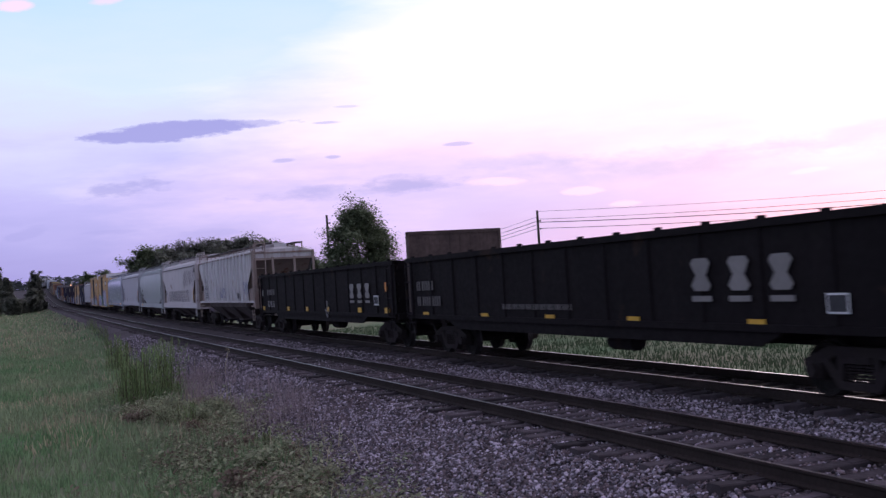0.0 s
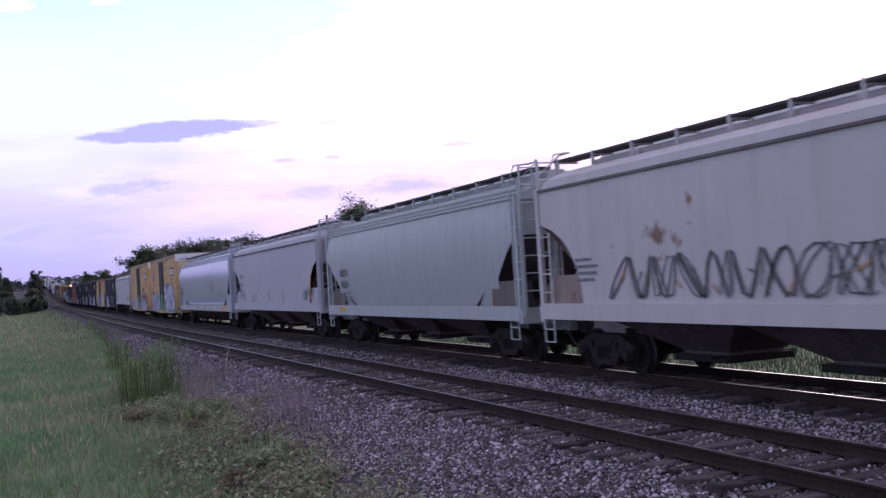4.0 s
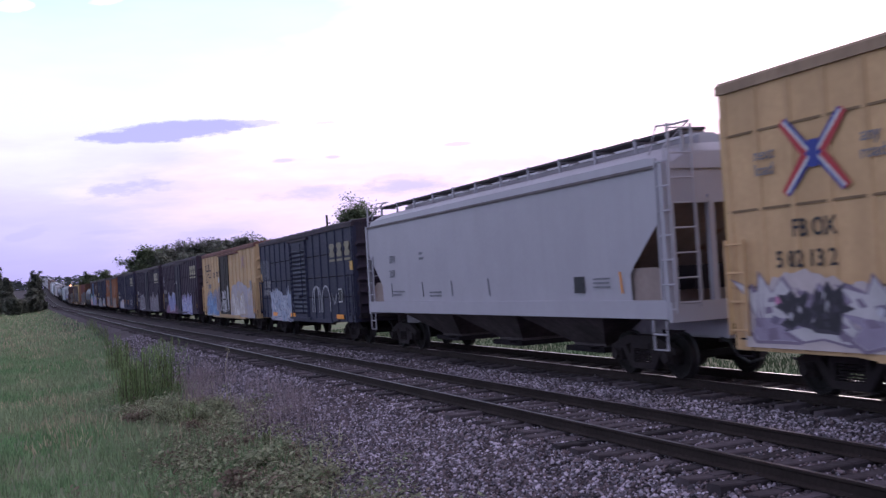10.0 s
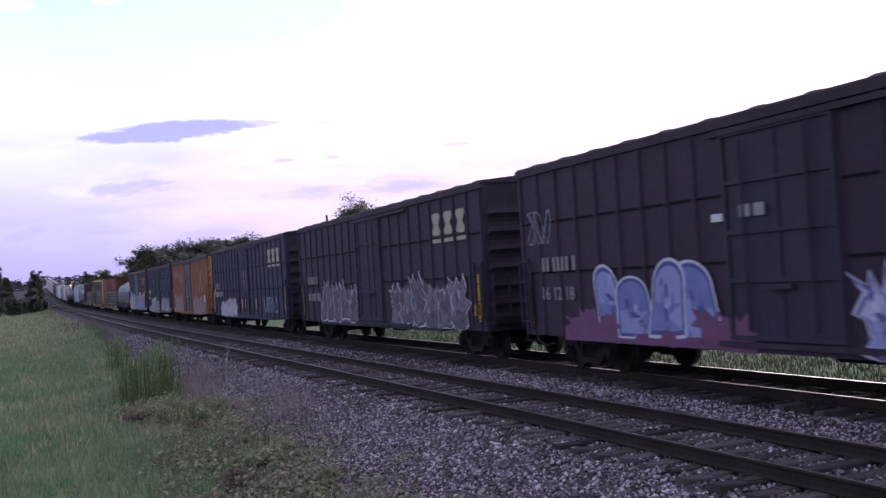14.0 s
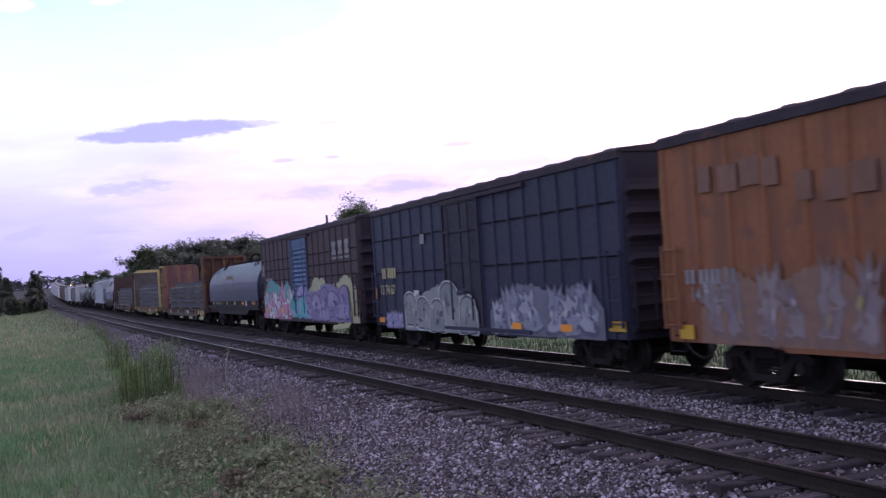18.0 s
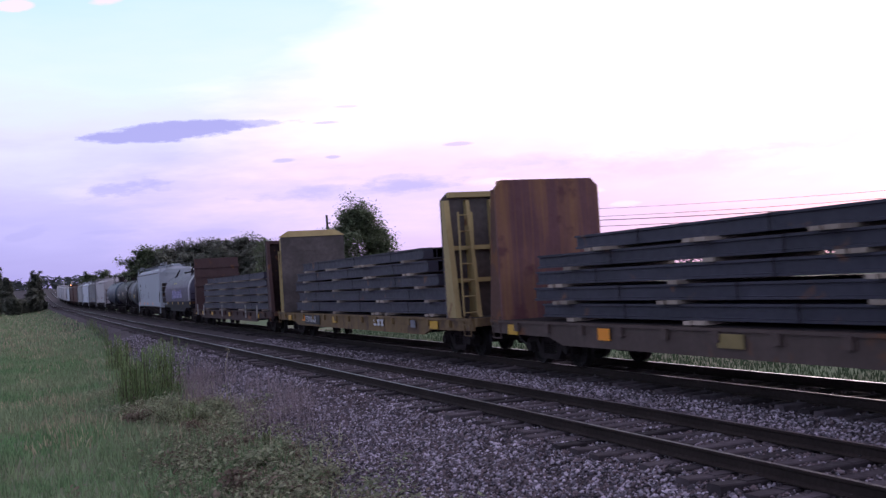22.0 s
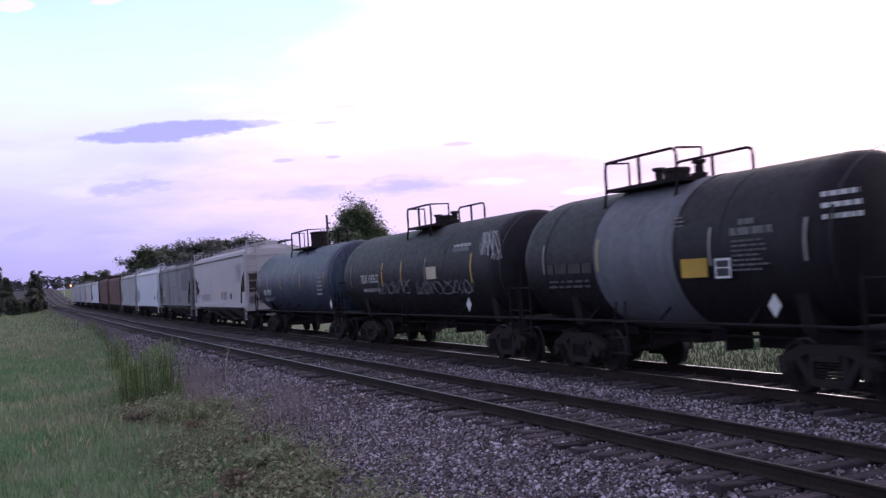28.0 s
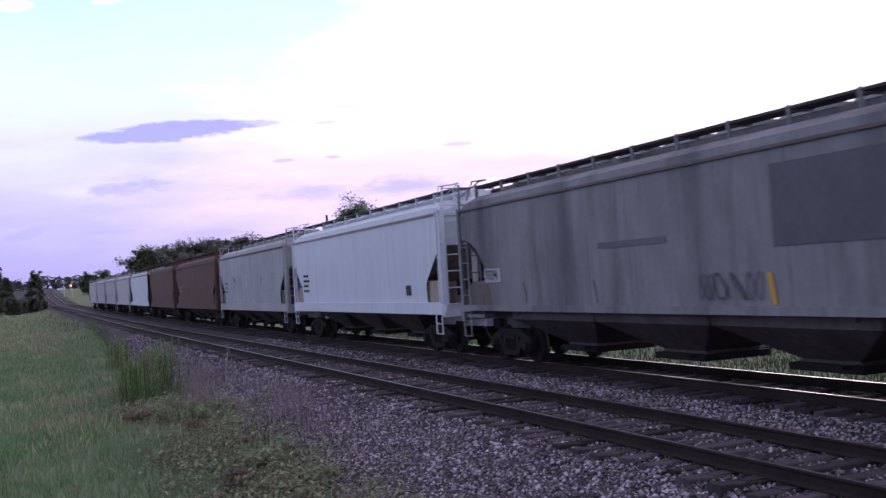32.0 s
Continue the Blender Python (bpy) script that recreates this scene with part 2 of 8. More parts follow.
def bed_sheet():
    xs = [3.6, 4.2, 4.8, 5.4, 6.0, 6.45, 6.75, 7.4, 8.2, 9.0, 9.65, 10.0, 10.6, 10.9, 11.6, 12.4, 13.2, 13.8, 14.1, 14.8, 15.6, 16.2]
    ys = [-620, -300, -100, -40, 0, 5] + [6 + 0.6 * i for i in range(90)] + [62 + 4 * i for i in range(10)] + [104 + 8 * i for i in range(0, 60)]
    vs = []
    for y in ys:
        for i, x in enumerate(xs):
            n1 = 0.035 * noise.noise((x * 1.3, y * 1.3, 5)) + 0.02 * noise.noise((x * 5, y * 5, 9))
            vs.append((x + (0.35 * noise.noise((y * 0.35, 1, x))) * (i == 0), y, grade(y) + bed(x) + n1 - (0.10 if i in (0, len(xs) - 1) else 0)))
    k = len(xs)
    me = bpy.data.meshes.new("ballast_bed")
    me.from_pydata(vs, [], [(j * k + i, j * k + i + 1, (j + 1) * k + i + 1, (j + 1) * k + i) for j in range(len(ys) - 1) for i in range(k - 1)])
    me.materials.append(M_BALLAST)
    me.shade_smooth()
    return tagged(new("ballast_bed", me), "grey crushed-stone ballast bed sloping down to the grass", "ballast", kind="structure")


bed_sheet()


def rail_mesh(side_mat, top_mat):
    """One rail along the whole line: foot, web and head, with a worn running surface."""
    prof = [(-0.07, -0.17), (0.07, -0.17), (0.07, -0.155), (0.015, -0.13), (0.012, -0.045), (0.036, -0.03), (0.036, -0.008), (0.028, 0.0), (-0.028, 0.0), (-0.036, -0.008), (-0.036, -0.03), (-0.012, -0.045), (-0.015, -0.13), (-0.07, -0.155)]
    bm = bmesh.new()
    rows = loft(bm, [[(x, y, z + grade(y)) for x, z in prof] for y in LINE_Y])
    bmesh.ops.recalc_face_normals(bm, faces=bm.faces[:])
    for f in bm.faces:
        if f.normal.z > 0.9 and min(abs(v.co.x) for v in f.verts) < 0.03 and max(abs(v.co.x) for v in f.verts) < 0.03:
            f.material_index = 1
    return mesh_of("rail", bm, [side_mat, top_mat])


def tie_mesh(seed):
    rnd = random.Random(seed)
    bm = bmesh.new()
    w, n = 0.115, 5
    rings = []
    for i in range(n):
        x = -1.3 + 2.6 * i / (n - 1)
        dz, dy = rnd.uniform(-0.012, 0.008), rnd.uniform(-0.012, 0.012)
        rings.append([(x, -w + dy, -0.345), (x, w + dy, -0.345), (x, w + dy, -0.185 + dz), (x, w * 0.85 + dy, -0.172 + dz), (x, -w * 0.85 + dy, -0.172 + dz), (x, -w + dy, -0.185 + dz)])
    loft(bm, rings)
    for s in (-0.755, 0.755):
        box(bm, s - 0.17, s + 0.17, -0.09, 0.09, -0.178, -0.165)
        for dx in (-0.11, 0.11):
            box(bm, s + dx - 0.015, s + dx + 0.015, 0.05, 0.08, -0.165, -0.135)
    return mesh_of("tie", bm, M_TIE)


TIES = [tie_mesh(s) for s in range(6)]


def track(x, top_mat, label, lift=0.0):
    rnd = random.Random(int(x * 10))
    tr = thing("railway_track", label, "railway track", kind="structure")
    me = rail_mesh(M_RAIL_SIDE, top_mat)
    for s in (-0.755, 0.755):
        part("rail", me, None, tr).location = (x + s, 0.0, lift)
    k = 0
    y = 6.0
    while k < 150:
        o = part("tie", TIES[rnd.randrange(6)], None, tr)
        o.location = (x + rnd.uniform(-0.15, 0.08), y + rnd.uniform(-0.05, 0.05), rnd.uniform(-0.035, 0.008) + lift)
        o.rotation_euler.z = rnd.uniform(-0.045, 0.045)
        y += 0.5
        k += 1
    vs, fs = [], []
    ys = [-60 + 0.5 * i for i in range(132)] + [y + 0.5 * i for i in range(400)]
    for yy in ys:
        b = len(vs)
        g = grade(yy)
        vs += [(x + sx * 1.3, yy + sy * 0.115, g + z) for z in (-0.345, -0.175 + lift) for sx, sy in ((-1, -1), (1, -1), (1, 1), (-1, 1))]
        fs += [tuple(b + i for i in f) for f in ((4, 5, 6, 7), (0, 1, 5, 4), (1, 2, 6, 5), (2, 3, 7, 6), (3, 0, 4, 7))]
    me = bpy.data.meshes.new("distant_ties")
    me.from_pydata(vs, [], fs)
    me.materials.append(M_TIE)
    tagged(part("distant_ties", me, None, tr), kind="stuff")
    return tr


track(X1, M_RAIL_DULL, "empty railway track with dull rusty rails on weathered wooden ties")
track(X2, M_RAIL_TOP, "railway track with polished rail heads under the passing freight train", 0.035)


# ---- freight train: shared materials and small parts ----
M_BLACK = material("underframe_black", (0.023, 0.018, 0.022), 0.9, vary=0.4, grain=12, rust=0.12, rust_col=(0.03, 0.02, 0.016), spec=0.15)
M_TRUCK = material("truck_grime", (0.028, 0.021, 0.024), 0.9, vary=0.4, grain=14, second=(0.034, 0.028, 0.027), spec=0.1)
M_WHEEL = material("wheel_steel", (0.022, 0.019, 0.019), 0.8, 0.0, vary=0.3, grain=16, spec=0.1)
M_BAY = material("hopper_bay_grime", (0.12, 0.098, 0.10), 0.85, vary=0.35, grain=8, patch=0.9, streak=0.35, streak_col=(0.035, 0.028, 0.027), spec=0.1)
# near-black for weld strips: the shadow under each ledge is put into the colour
M_SEAM = material("seam_shade", (0.016, 0.013, 0.015), 0.9, vary=0.3, grain=9, spec=0.1)
M_TREAD = material("wheel_tread", (0.05, 0.045, 0.048), 0.5, 0.6, vary=0.2)
M_REFLECT = material("reflective_yellow", (0.58, 0.33, 0.03), 0.4, vary=0.12, grain=12)
M_ORANGE = material("reflective_orange", (0.85, 0.30, 0.02), 0.4, vary=0.1, grain=12)
M_WHITE_INK = material("white_lettering", (0.62, 0.61, 0.62), 0.7, vary=0.2, grain=9)
M_FADED_INK = material("faded_lettering", (0.30, 0.29, 0.30), 0.8, vary=0.35, grain=6)
M_YELLOW_INK = material("yellow_lettering", (0.53, 0.46, 0.25), 0.7, vary=0.25, grain=8)
M_BLACK_INK = material("black_lettering", (0.03, 0.03, 0.035), 0.7, vary=0.2, grain=9)
M_GREY_INK = material("grey_lettering", (0.20, 0.20, 0.23), 0.7, vary=0.25, grain=9)
M_BLUE_INK = material("blue_marking", (0.035, 0.05, 0.28), 0.6, vary=0.15)
M_RED_INK = material("red_marking", (0.45, 0.04, 0.05), 0.6, vary=0.15)
M_GALV = material("galvanised_steel", (0.42, 0.41, 0.43), 0.5, 0.5, vary=0.2, grain=14)
M_GRATE = material("walkway_grating", (0.055, 0.05, 0.055), 0.8, vary=0.3, grain=25)
M_HOSE = material("rubber_hose", (0.02, 0.02, 0.02), 0.6, vary=0.2)
M_WOODBLOCK = material("dunnage_wood", (0.42, 0.34, 0.28), 0.85, vary=0.35, grain=10, per_object=0.25)

WHEELSETS = []
TRAIN = []


def wheelset_mesh():
    bm = bmesh.new()
    for s in (-1, 1):
        prof = [(0.0, 0.11), (0.14, 0.11), (0.17, 0.07), (0.33, 0.05), (0.36, 0.10), (0.42, 0.10), (0.425, -0.02), (0.455, -0.04), (0.455, -0.065), (0.36, -0.06), (0.33, -0.02), (0.17, -0.05), (0.14, -0.10), (0.0, -0.10)]
        seg = 28
        loft(bm, [[(s * (0.755 + w), r * math.cos(2 * math.pi * k / seg), r * math.sin(2 * math.pi * k / seg)) for k in range(seg)] for r, w in ((max(r, 0.02), w) for r, w in prof)], caps=False)
        for k in range(4):
            a = math.pi / 4 + k * math.pi / 2
            c, d = math.cos(a) * 0.25, math.sin(a) * 0.25
            box(bm, s * 0.755 + s * 0.05 - 0.02, s * 0.755 + s * 0.05 + 0.02, c - 0.035, c + 0.035, d - 0.035, d + 0.035)
    tube(bm, [(-1.05, 0, 0), (1.05, 0, 0)], 0.08, 10)
    me = mesh_of("wheelset", bm, [M_WHEEL, M_TREAD], True)
    for p in me.polygons:
        r = [math.hypot(me.vertices[i].co.y, me.vertices[i].co.z) for i in p.vertices]
        if min(r) > 0.415:
            p.material_index = 1
    return me


def truck_mesh():
    bm = bmesh.new()
    for s in (-1, 1):
        x0, x1 = sorted((s * 0.93, s * 1.09))

        def slab(pts):
            loft(bm, [[(x, y, z) for y, z in pts] for x in (x0, x1)])
        slab([(-1.12, 0.47), (-1.12, 0.58), (-0.55, 0.80), (0.55, 0.80), (1.12, 0.58), (1.12, 0.47), (0.70, 0.56), (0.42, 0.66), (-0.42, 0.66), (-0.70, 0.56)])
        slab([(-0.72, 0.56), (-0.58, 0.61), (-0.30, 0.28), (0.30, 0.28), (0.58, 0.61), (0.72, 0.56), (0.40, 0.16), (-0.40, 0.16)])
        for y in (-0.36, 0.36):
            box(bm, x0 + 0.01, x1 - 0.01, y - 0.06, y + 0.06, 0.28, 0.67)
        for y in (-0.19, 0.0, 0.19):
            for k in range(5):
                z = 0.30 + k * 0.05
                loft(bm, [[(s * 1.01 + 0.07 * math.cos(a), y + 0.075 * math.sin(a), zz) for a in [2 * math.pi * i / 8 for i in range(8)]] for zz in (z, z + 0.028)])
        box(bm, x0 - 0.01, x1 + 0.03, -0.27, 0.27, 0.55, 0.66)
        for y in (-0.89, 0.89):
            box(bm, x0 - 0.02, x1 + 0.02, y - 0.15, y + 0.15, 0.30, 0.54)
            xa = s * 1.11
            loft(bm, [[(xx, y + 0.11 * math.cos(a), 0.42 + 0.11 * math.sin(a)) for a in [2 * math.pi * i / 10 for i in range(10)]] for xx in (xa, xa + s * 0.07)])
    box(bm, -0.95, 0.95, -0.2, 0.2, 0.45, 0.72)
    box(bm, -0.35, 0.35, -0.35, 0.35, 0.70, 0.86)
    for y in (-0.42, 0.42):
        tube(bm, [(-0.8, y, 0.38), (0.8, y, 0.38)], 0.05, 6)
    return mesh_of("truck", bm, M_TRUCK)


def coupler_mesh():
    bm = bmesh.new()
    box(bm, -0.09, 0.09, -0.30, 0.35, 0.74, 0.94)
    box(bm, -0.16, 0.16, -0.52, -0.28, 0.68, 0.98)
    box(bm, -0.19, -0.05, -0.66, -0.50, 0.70, 0.96)
    box(bm, -0.27, 0.27, 0.18, 0.38, 0.66, 1.02)
    return mesh_of("coupler", bm, M_TRUCK)


def hose_mesh():
    bm = bmesh.new()
    tube(bm, [(-0.35, 0.2, 0.75), (-0.35, -0.05, 0.7), (-0.33, -0.25, 0.45), (-0.28, -0.5, 0.33), (-0.2, -0.75, 0.40)], 0.028, 6)
    return mesh_of("air_hose", bm, M_HOSE, True)


WHEEL_ME, TRUCK_ME, COUPLER_ME, HOSE_ME = wheelset_mesh(), truck_mesh(), coupler_mesh(), hose_mesh()


def running_gear(car, half, inset):
    """Two trucks with their wheelsets, couplers and air hoses under a car of the given half length."""
    for s in (-1, 1):
        t = part("truck", TRUCK_ME, None, car)
        t.location.y = s * (half - inset)
        for dy in (-0.89, 0.89):
            w = part("wheelset", WHEEL_ME, None, t)
            w.location = (0, dy, 0.42)
            WHEELSETS.append((w, car, t.location.y + dy))
        for nm, me in (("coupler", COUPLER_ME), ("air_hose", HOSE_ME)):
            c = part(nm, me, None, car)
            c.location.y = s * half
            c.rotation_euler.z = 0 if s < 0 else math.pi


def ladder(car, x, y, z0, z1, mat, along="y", width=0.45, name="ladder", n=None):
    """A grab-iron ladder; along says which way its rungs run."""
    bm = bmesh.new()
    n = n or max(2, int((z1 - z0) / 0.42))
    a = Vector((0, width, 0)) if along == "y" else Vector((width, 0, 0))
    p = Vector((x, y, 0))
    for k in (0, 1):
        q = p + a * k
        box(bm, q.x - 0.022, q.x + 0.022, q.y - 0.022, q.y + 0.022, z0, z1)
    for i in range(n + 1):
        z = z0 + 0.08 + (z1 - z0 - 0.16) * i / n
        tube(bm, [p + Vector((0, 0, z)), p + a + Vector((0, 0, z))], 0.018, 5)
    return part(name, bm, mat, car)


def stirrup(car, x, y, mat):
    bm = bmesh.new()
    tube(bm, [(x, y, 1.15), (x, y, 0.62), (x, y + 0.42, 0.62), (x, y + 0.42, 1.15)], 0.024, 5)
    tube(bm, [(x, y, 0.9), (x, y + 0.42, 0.9)], 0.02, 5)
    part("stirrup_step", bm, mat, car)


FACE_NEAR = Matrix(((0, 0, -1), (-1, 0, 0), (0, 1, 0))).to_4x4()
TEXT_CACHE = {}


def lettering(car, words, y, z, size, mat, x=-1.61, stretch=1.0, name="lettering"):
    """Painted words on the side that faces the field; y is where the first letter begins."""
    key = (words, mat.name)
    if key not in TEXT_CACHE:
        cu = bpy.data.curves.new("lettering", "FONT")
        cu.body, cu.extrude, cu.offset = words, 0.001, 0.012
        cu.resolution_u = 3
        ob = new("lettering", cu)
        me = bpy.data.meshes.new_from_object(ob)
        me.materials.clear()
        me.materials.append(mat)
        bpy.data.objects.remove(ob)
        TEXT_CACHE[key] = me
    o = part(name, TEXT_CACHE[key], None, car)
    o.matrix_basis = Matrix.Translation((x, y, z)) @ FACE_NEAR @ Matrix.Diagonal((size * stretch, size, 1, 1))
    return o


def bars(car, y, z, width, height, rows, mat, x=-1.608, name="small_print", seed=0):
    """Small print that cannot be read, as plain bars of its size."""
    rnd = random.Random(seed)
    bm = bmesh.new()
    step = height / rows
    for i in range(rows):
        yy, top = y, z - step * i
        w = width * rnd.uniform(0.7, 1.0) if rows > 1 else width
        lw = 0.36 * height if rows == 1 else 0.0
        run = 0
        while yy > y - w:
            if lw:
                d, gap = lw, lw * (0.65 if run % 4 != 1 else 1.6)
                for a, b in ((0.0, 0.95),):
                    box(bm, x, x + 0.006, yy - d, yy, top - b * step, top - a * step)
            else:
                d, gap = rnd.uniform(0.07, 0.22) * width, 0.05 * width
                box(bm, x, x + 0.006, max(yy - d, y - w), yy, top - step * 0.45, top)
            run += 1
            yy -= d + gap
    return tagged(part(name, bm, mat, car), kind="stuff")


def plate(car, y, z, w, h, mat, name="reflector", x=-1.612, label="", lean=0.0):
    bm = bmesh.new()
    for v in box(bm, x, x + 0.01, y - w, y, z - h, z):
        v.co.y -= lean * (z - v.co.z)
    return part(name, bm, mat, car, label)


def emblem_blocks(car, y, z, w, h, mat, gap, n=3, x=-1.612, under=True):
    """A big three-letter company emblem, drawn as plain blocks with a bar under each."""
    for i in range(n):
        yy = y - i * (w + gap)
        c, m = w * 0.16, z - h * 0.46
        bm = bmesh.new()
        loft(bm, [[(xx, yy - a, b) for a, b in ((c, z), (w - c, z), (w, z - c), (w * 0.8, m), (w * 0.75, m - 0.03), (w, z - h + c), (w - c, z - h), (c, z - h), (0, z - h + c), (w * 0.25, m - 0.03), (w * 0.2, m), (0, z - c))] for xx in (x, x + 0.008)])
        part("emblem_block", bm, mat, car)
        if under:
            bm = bmesh.new()
            box(bm, x, x + 0.008, yy - w, yy, z - h * 1.32, z - h * 1.15)
            part("emblem_underline", bm, mat, car)


PAINT = {}


def paint(col):
    if col not in PAINT:
        PAINT[col] = material("spray_paint", col, 0.55, vary=0.22, grain=7, patch=1.6)
    return PAINT[col]


VIOLET, LILAC, TEAL, SKY, WHITEP, BLACKP, PINK, REDP, GREENP, YELLOWP, GREYP, NAVY = ((0.12, 0.06, 0.30), (0.40, 0.35, 0.58), (0.05, 0.36, 0.36), (0.16, 0.34, 0.60), (0.56, 0.54, 0.62), (0.025, 0.022, 0.03), (0.52, 0.20, 0.34), (0.36, 0.06, 0.09), (0.07, 0.30, 0.14), (0.62, 0.56, 0.22), (0.27, 0.27, 0.29), (0.04, 0.06, 0.22))


def ribbon(bm, pts, r, x, mi, taper=0.0):
    """One continuous flat band of paint along a line of (y, z) points."""
    pts = [Vector(p) for p in pts]
    prev = None
    for i, p in enumerate(pts):
        d = (pts[min(i + 1, len(pts) - 1)] - pts[max(i - 1, 0)])
        d = d.normalized() if d.length > 1e-6 else Vector((1, 0))
        n = Vector((-d.y, d.x)) * r * (1 - taper * abs(2 * i / (len(pts) - 1) - 1))
        row = [bm.verts.new((x, (p + n).x, (p + n).y)), bm.verts.new((x, (p - n).x, (p - n).y))]
        if prev:
            bm.faces.new((prev[0], row[0], row[1], prev[1])).material_index = mi
        prev = row


def graffiti(car, y0, y1, z0, z1, letters, fill, edge, halo=None, accents=(), seed=0, x=-1.606, slim=1.0, thin=False, rim=None, base=None, style="wild"):
    """A sprayed piece: a cloud of paint behind it and one interlocked form for each letter. y0 > y1. Styles: wild (spiky), bubble (round), thin (lines only)."""
    rnd = random.Random(seed)
    cols = [halo or edge, edge, *fill, *accents] + [c for c in (rim, base) if c]
    mats = [paint(c) for c in cols]
    if car.name.startswith("box_car") and z0 < 1.0:
        z0 -= 0.12
    hi = z1 - z0
    w = (y0 - y1) / letters
    bm = bmesh.new()

    def face(b, pts, mi, d):
        b.faces.new([b.verts.new((x - d, p[0], max(z0 - 0.03, p[1]))) for p in pts]).material_index = mi

    if thin:
        # looping hand-drawn lines, one for each letter
        for k in range(letters):
            cy, ph = y0 - w * (k + 0.5), rnd.uniform(0, 6)
            n = 22
            a, b, q = rnd.uniform(0.9, 2.0), rnd.uniform(1.0, 2.6), rnd.uniform(0, 3)
            pts = [(cy + w * 0.46 * math.sin(a * i * 0.42 + ph) + w * 0.12 * (n / 2 - i) / n, (z0 + z1) / 2 + hi * 0.46 * math.sin(b * i * 0.42 + q)) for i in range(n)]
            ribbon(bm, pts, max(0.011, w * 0.03 * slim), x - 0.0004 * k, 1, 0.4)
        if accents:
            for k in range(letters):
                cy, zz = y0 - w * (k + rnd.random()), z0 + hi * rnd.uniform(0.1, 0.7)
                ribbon(bm, [(cy, zz), (cy - w * rnd.uniform(0.1, 0.4), zz + hi * rnd.uniform(-0.2, 0.3))], max(0.012, w * 0.05), x - 0.01, 2 + len(fill) + k % len(accents), 0.5)
        return tagged(part("graffiti", bm, mats, car), kind="stuff")
    m = max(18, letters * 8)
    top = []
    for i in range(m + 1):
        lump = 0.10 * math.sin(i * letters * 1.9 / m + seed) + 0.09 * noise.noise((i * 0.9, seed, 2)) + rnd.uniform(-0.05, 0.05)
        top.append((y0 + 0.12 - (y0 - y1 + 0.24) * i / m, z0 + hi * (0.88 + lump) * min(1.0, 0.55 + 3.0 * min(i, m - i) / m)))
    if halo:
        face(bm, top + [(y1 - 0.14, z0), (y0 + 0.14, z0)], 0, 0.0)
        if base:
            face(bm, [(y0 + 0.12, z0)] + [(a, z0 + hi * (0.22 + 0.06 * math.sin(i * 0.9) + rnd.uniform(-0.03, 0.03))) for i, (a, b) in enumerate(top)] + [(y1 - 0.12, z0)], len(cols) - 1, 0.0012)
    else:
        face(bm, [(y0, z0), (y0 - 0.04, z0 + 0.06), (y0 - 0.1, z0)], 0, 0.0)
    piece = part("graffiti", bm, mats, car)
    rim_i = len(cols) - (2 if base else 1)
    for k in range(letters):
        cy = y0 - w * (k + 0.5) + rnd.uniform(-0.14, 0.14) * w
        lean = rnd.uniform(-0.3, 0.3)
        bot, tall = z0 + hi * rnd.uniform(0.0, 0.14), hi * rnd.uniform(0.62, 0.9)
        hw = w * rnd.uniform(0.5, 0.68) * slim ** 0.5
        d0 = 0.002 + 0.0022 * (k % 3) + 0.0004 * k
        if style == "bubble":
            f1, f2, cut = rnd.uniform(0.85, 1.1), rnd.uniform(0.85, 1.1), rnd.uniform(0.1, 0.3)
            ring = [(hw * 0.95 * f1, -0.02 * tall), (hw * 0.86 * f1, 0.45 * tall)]
            ring += [(hw * 0.86 * math.cos(t) * (f1 if t < 1.57 else f2), tall * (0.62 + 0.40 * math.sin(t) ** 0.8)) for t in [math.pi * i / 12 for i in range(1, 12)]]
            ring += [(-hw * 0.9 * f2, 0.42 * tall), (-hw * 1.0 * f2, 0.0), (-hw * 0.25, -0.03 * tall), (-hw * 0.1, cut * tall), (hw * 0.15, -0.02 * tall)]
        else:
            # a spiky closed form: stems, arms and arrow tips round the cell
            ring = []
            for f, g in ((0.1, 0.0), (0.62, -0.04), (0.95, 0.10), (0.62, 0.24), (0.7, 0.42), (1.05, 0.56), (0.72, 0.70), (0.95, 1.02), (0.45, 0.86), (0.2, 1.06),
                         (-0.15, 0.84), (-0.6, 1.08), (-0.78, 0.86), (-0.6, 0.62), (-1.02, 0.5), (-0.7, 0.36), (-0.9, 0.06), (-0.5, -0.03)):
                ring.append((hw * f * rnd.uniform(0.7, 1.3), tall * (g + rnd.uniform(-0.07, 0.07))))

        def spot(p, grow=1.0, dy=0.0, dz=0.0):
            q, z = p[0] * grow, tall * 0.5 + (p[1] - tall * 0.5) * grow
            return (cy + q + lean * z + dy, bot + z + dz)
        bm = bmesh.new()
        out = 0.05 / max(hw, 0.1)
        if rim:
            face(bm, [spot(p, 1.0 + 1.9 * out) for p in ring], rim_i, d0)
        face(bm, [spot(p, 1.0 + out * 0.9) for p in ring], 1, d0 + 0.0006)
        c1, c2 = 2 + k % len(fill), 2 + (k + 1) % len(fill)
        face(bm, [spot(p, 1.0 - out * 0.5) for p in ring], c1, d0 + 0.0012)
        # shade of the second colour over the lower part
        low = [p for p in ring if p[1] < tall * 0.52]
        if len(fill) > 1 and len(low) > 3:
            low.sort(key=lambda p: math.atan2(p[1] - tall * 0.2, p[0]))
            face(bm, [spot(p, 1.0 - out * 0.9, 0, -0.01) for p in low], c2, d0 + 0.0017)
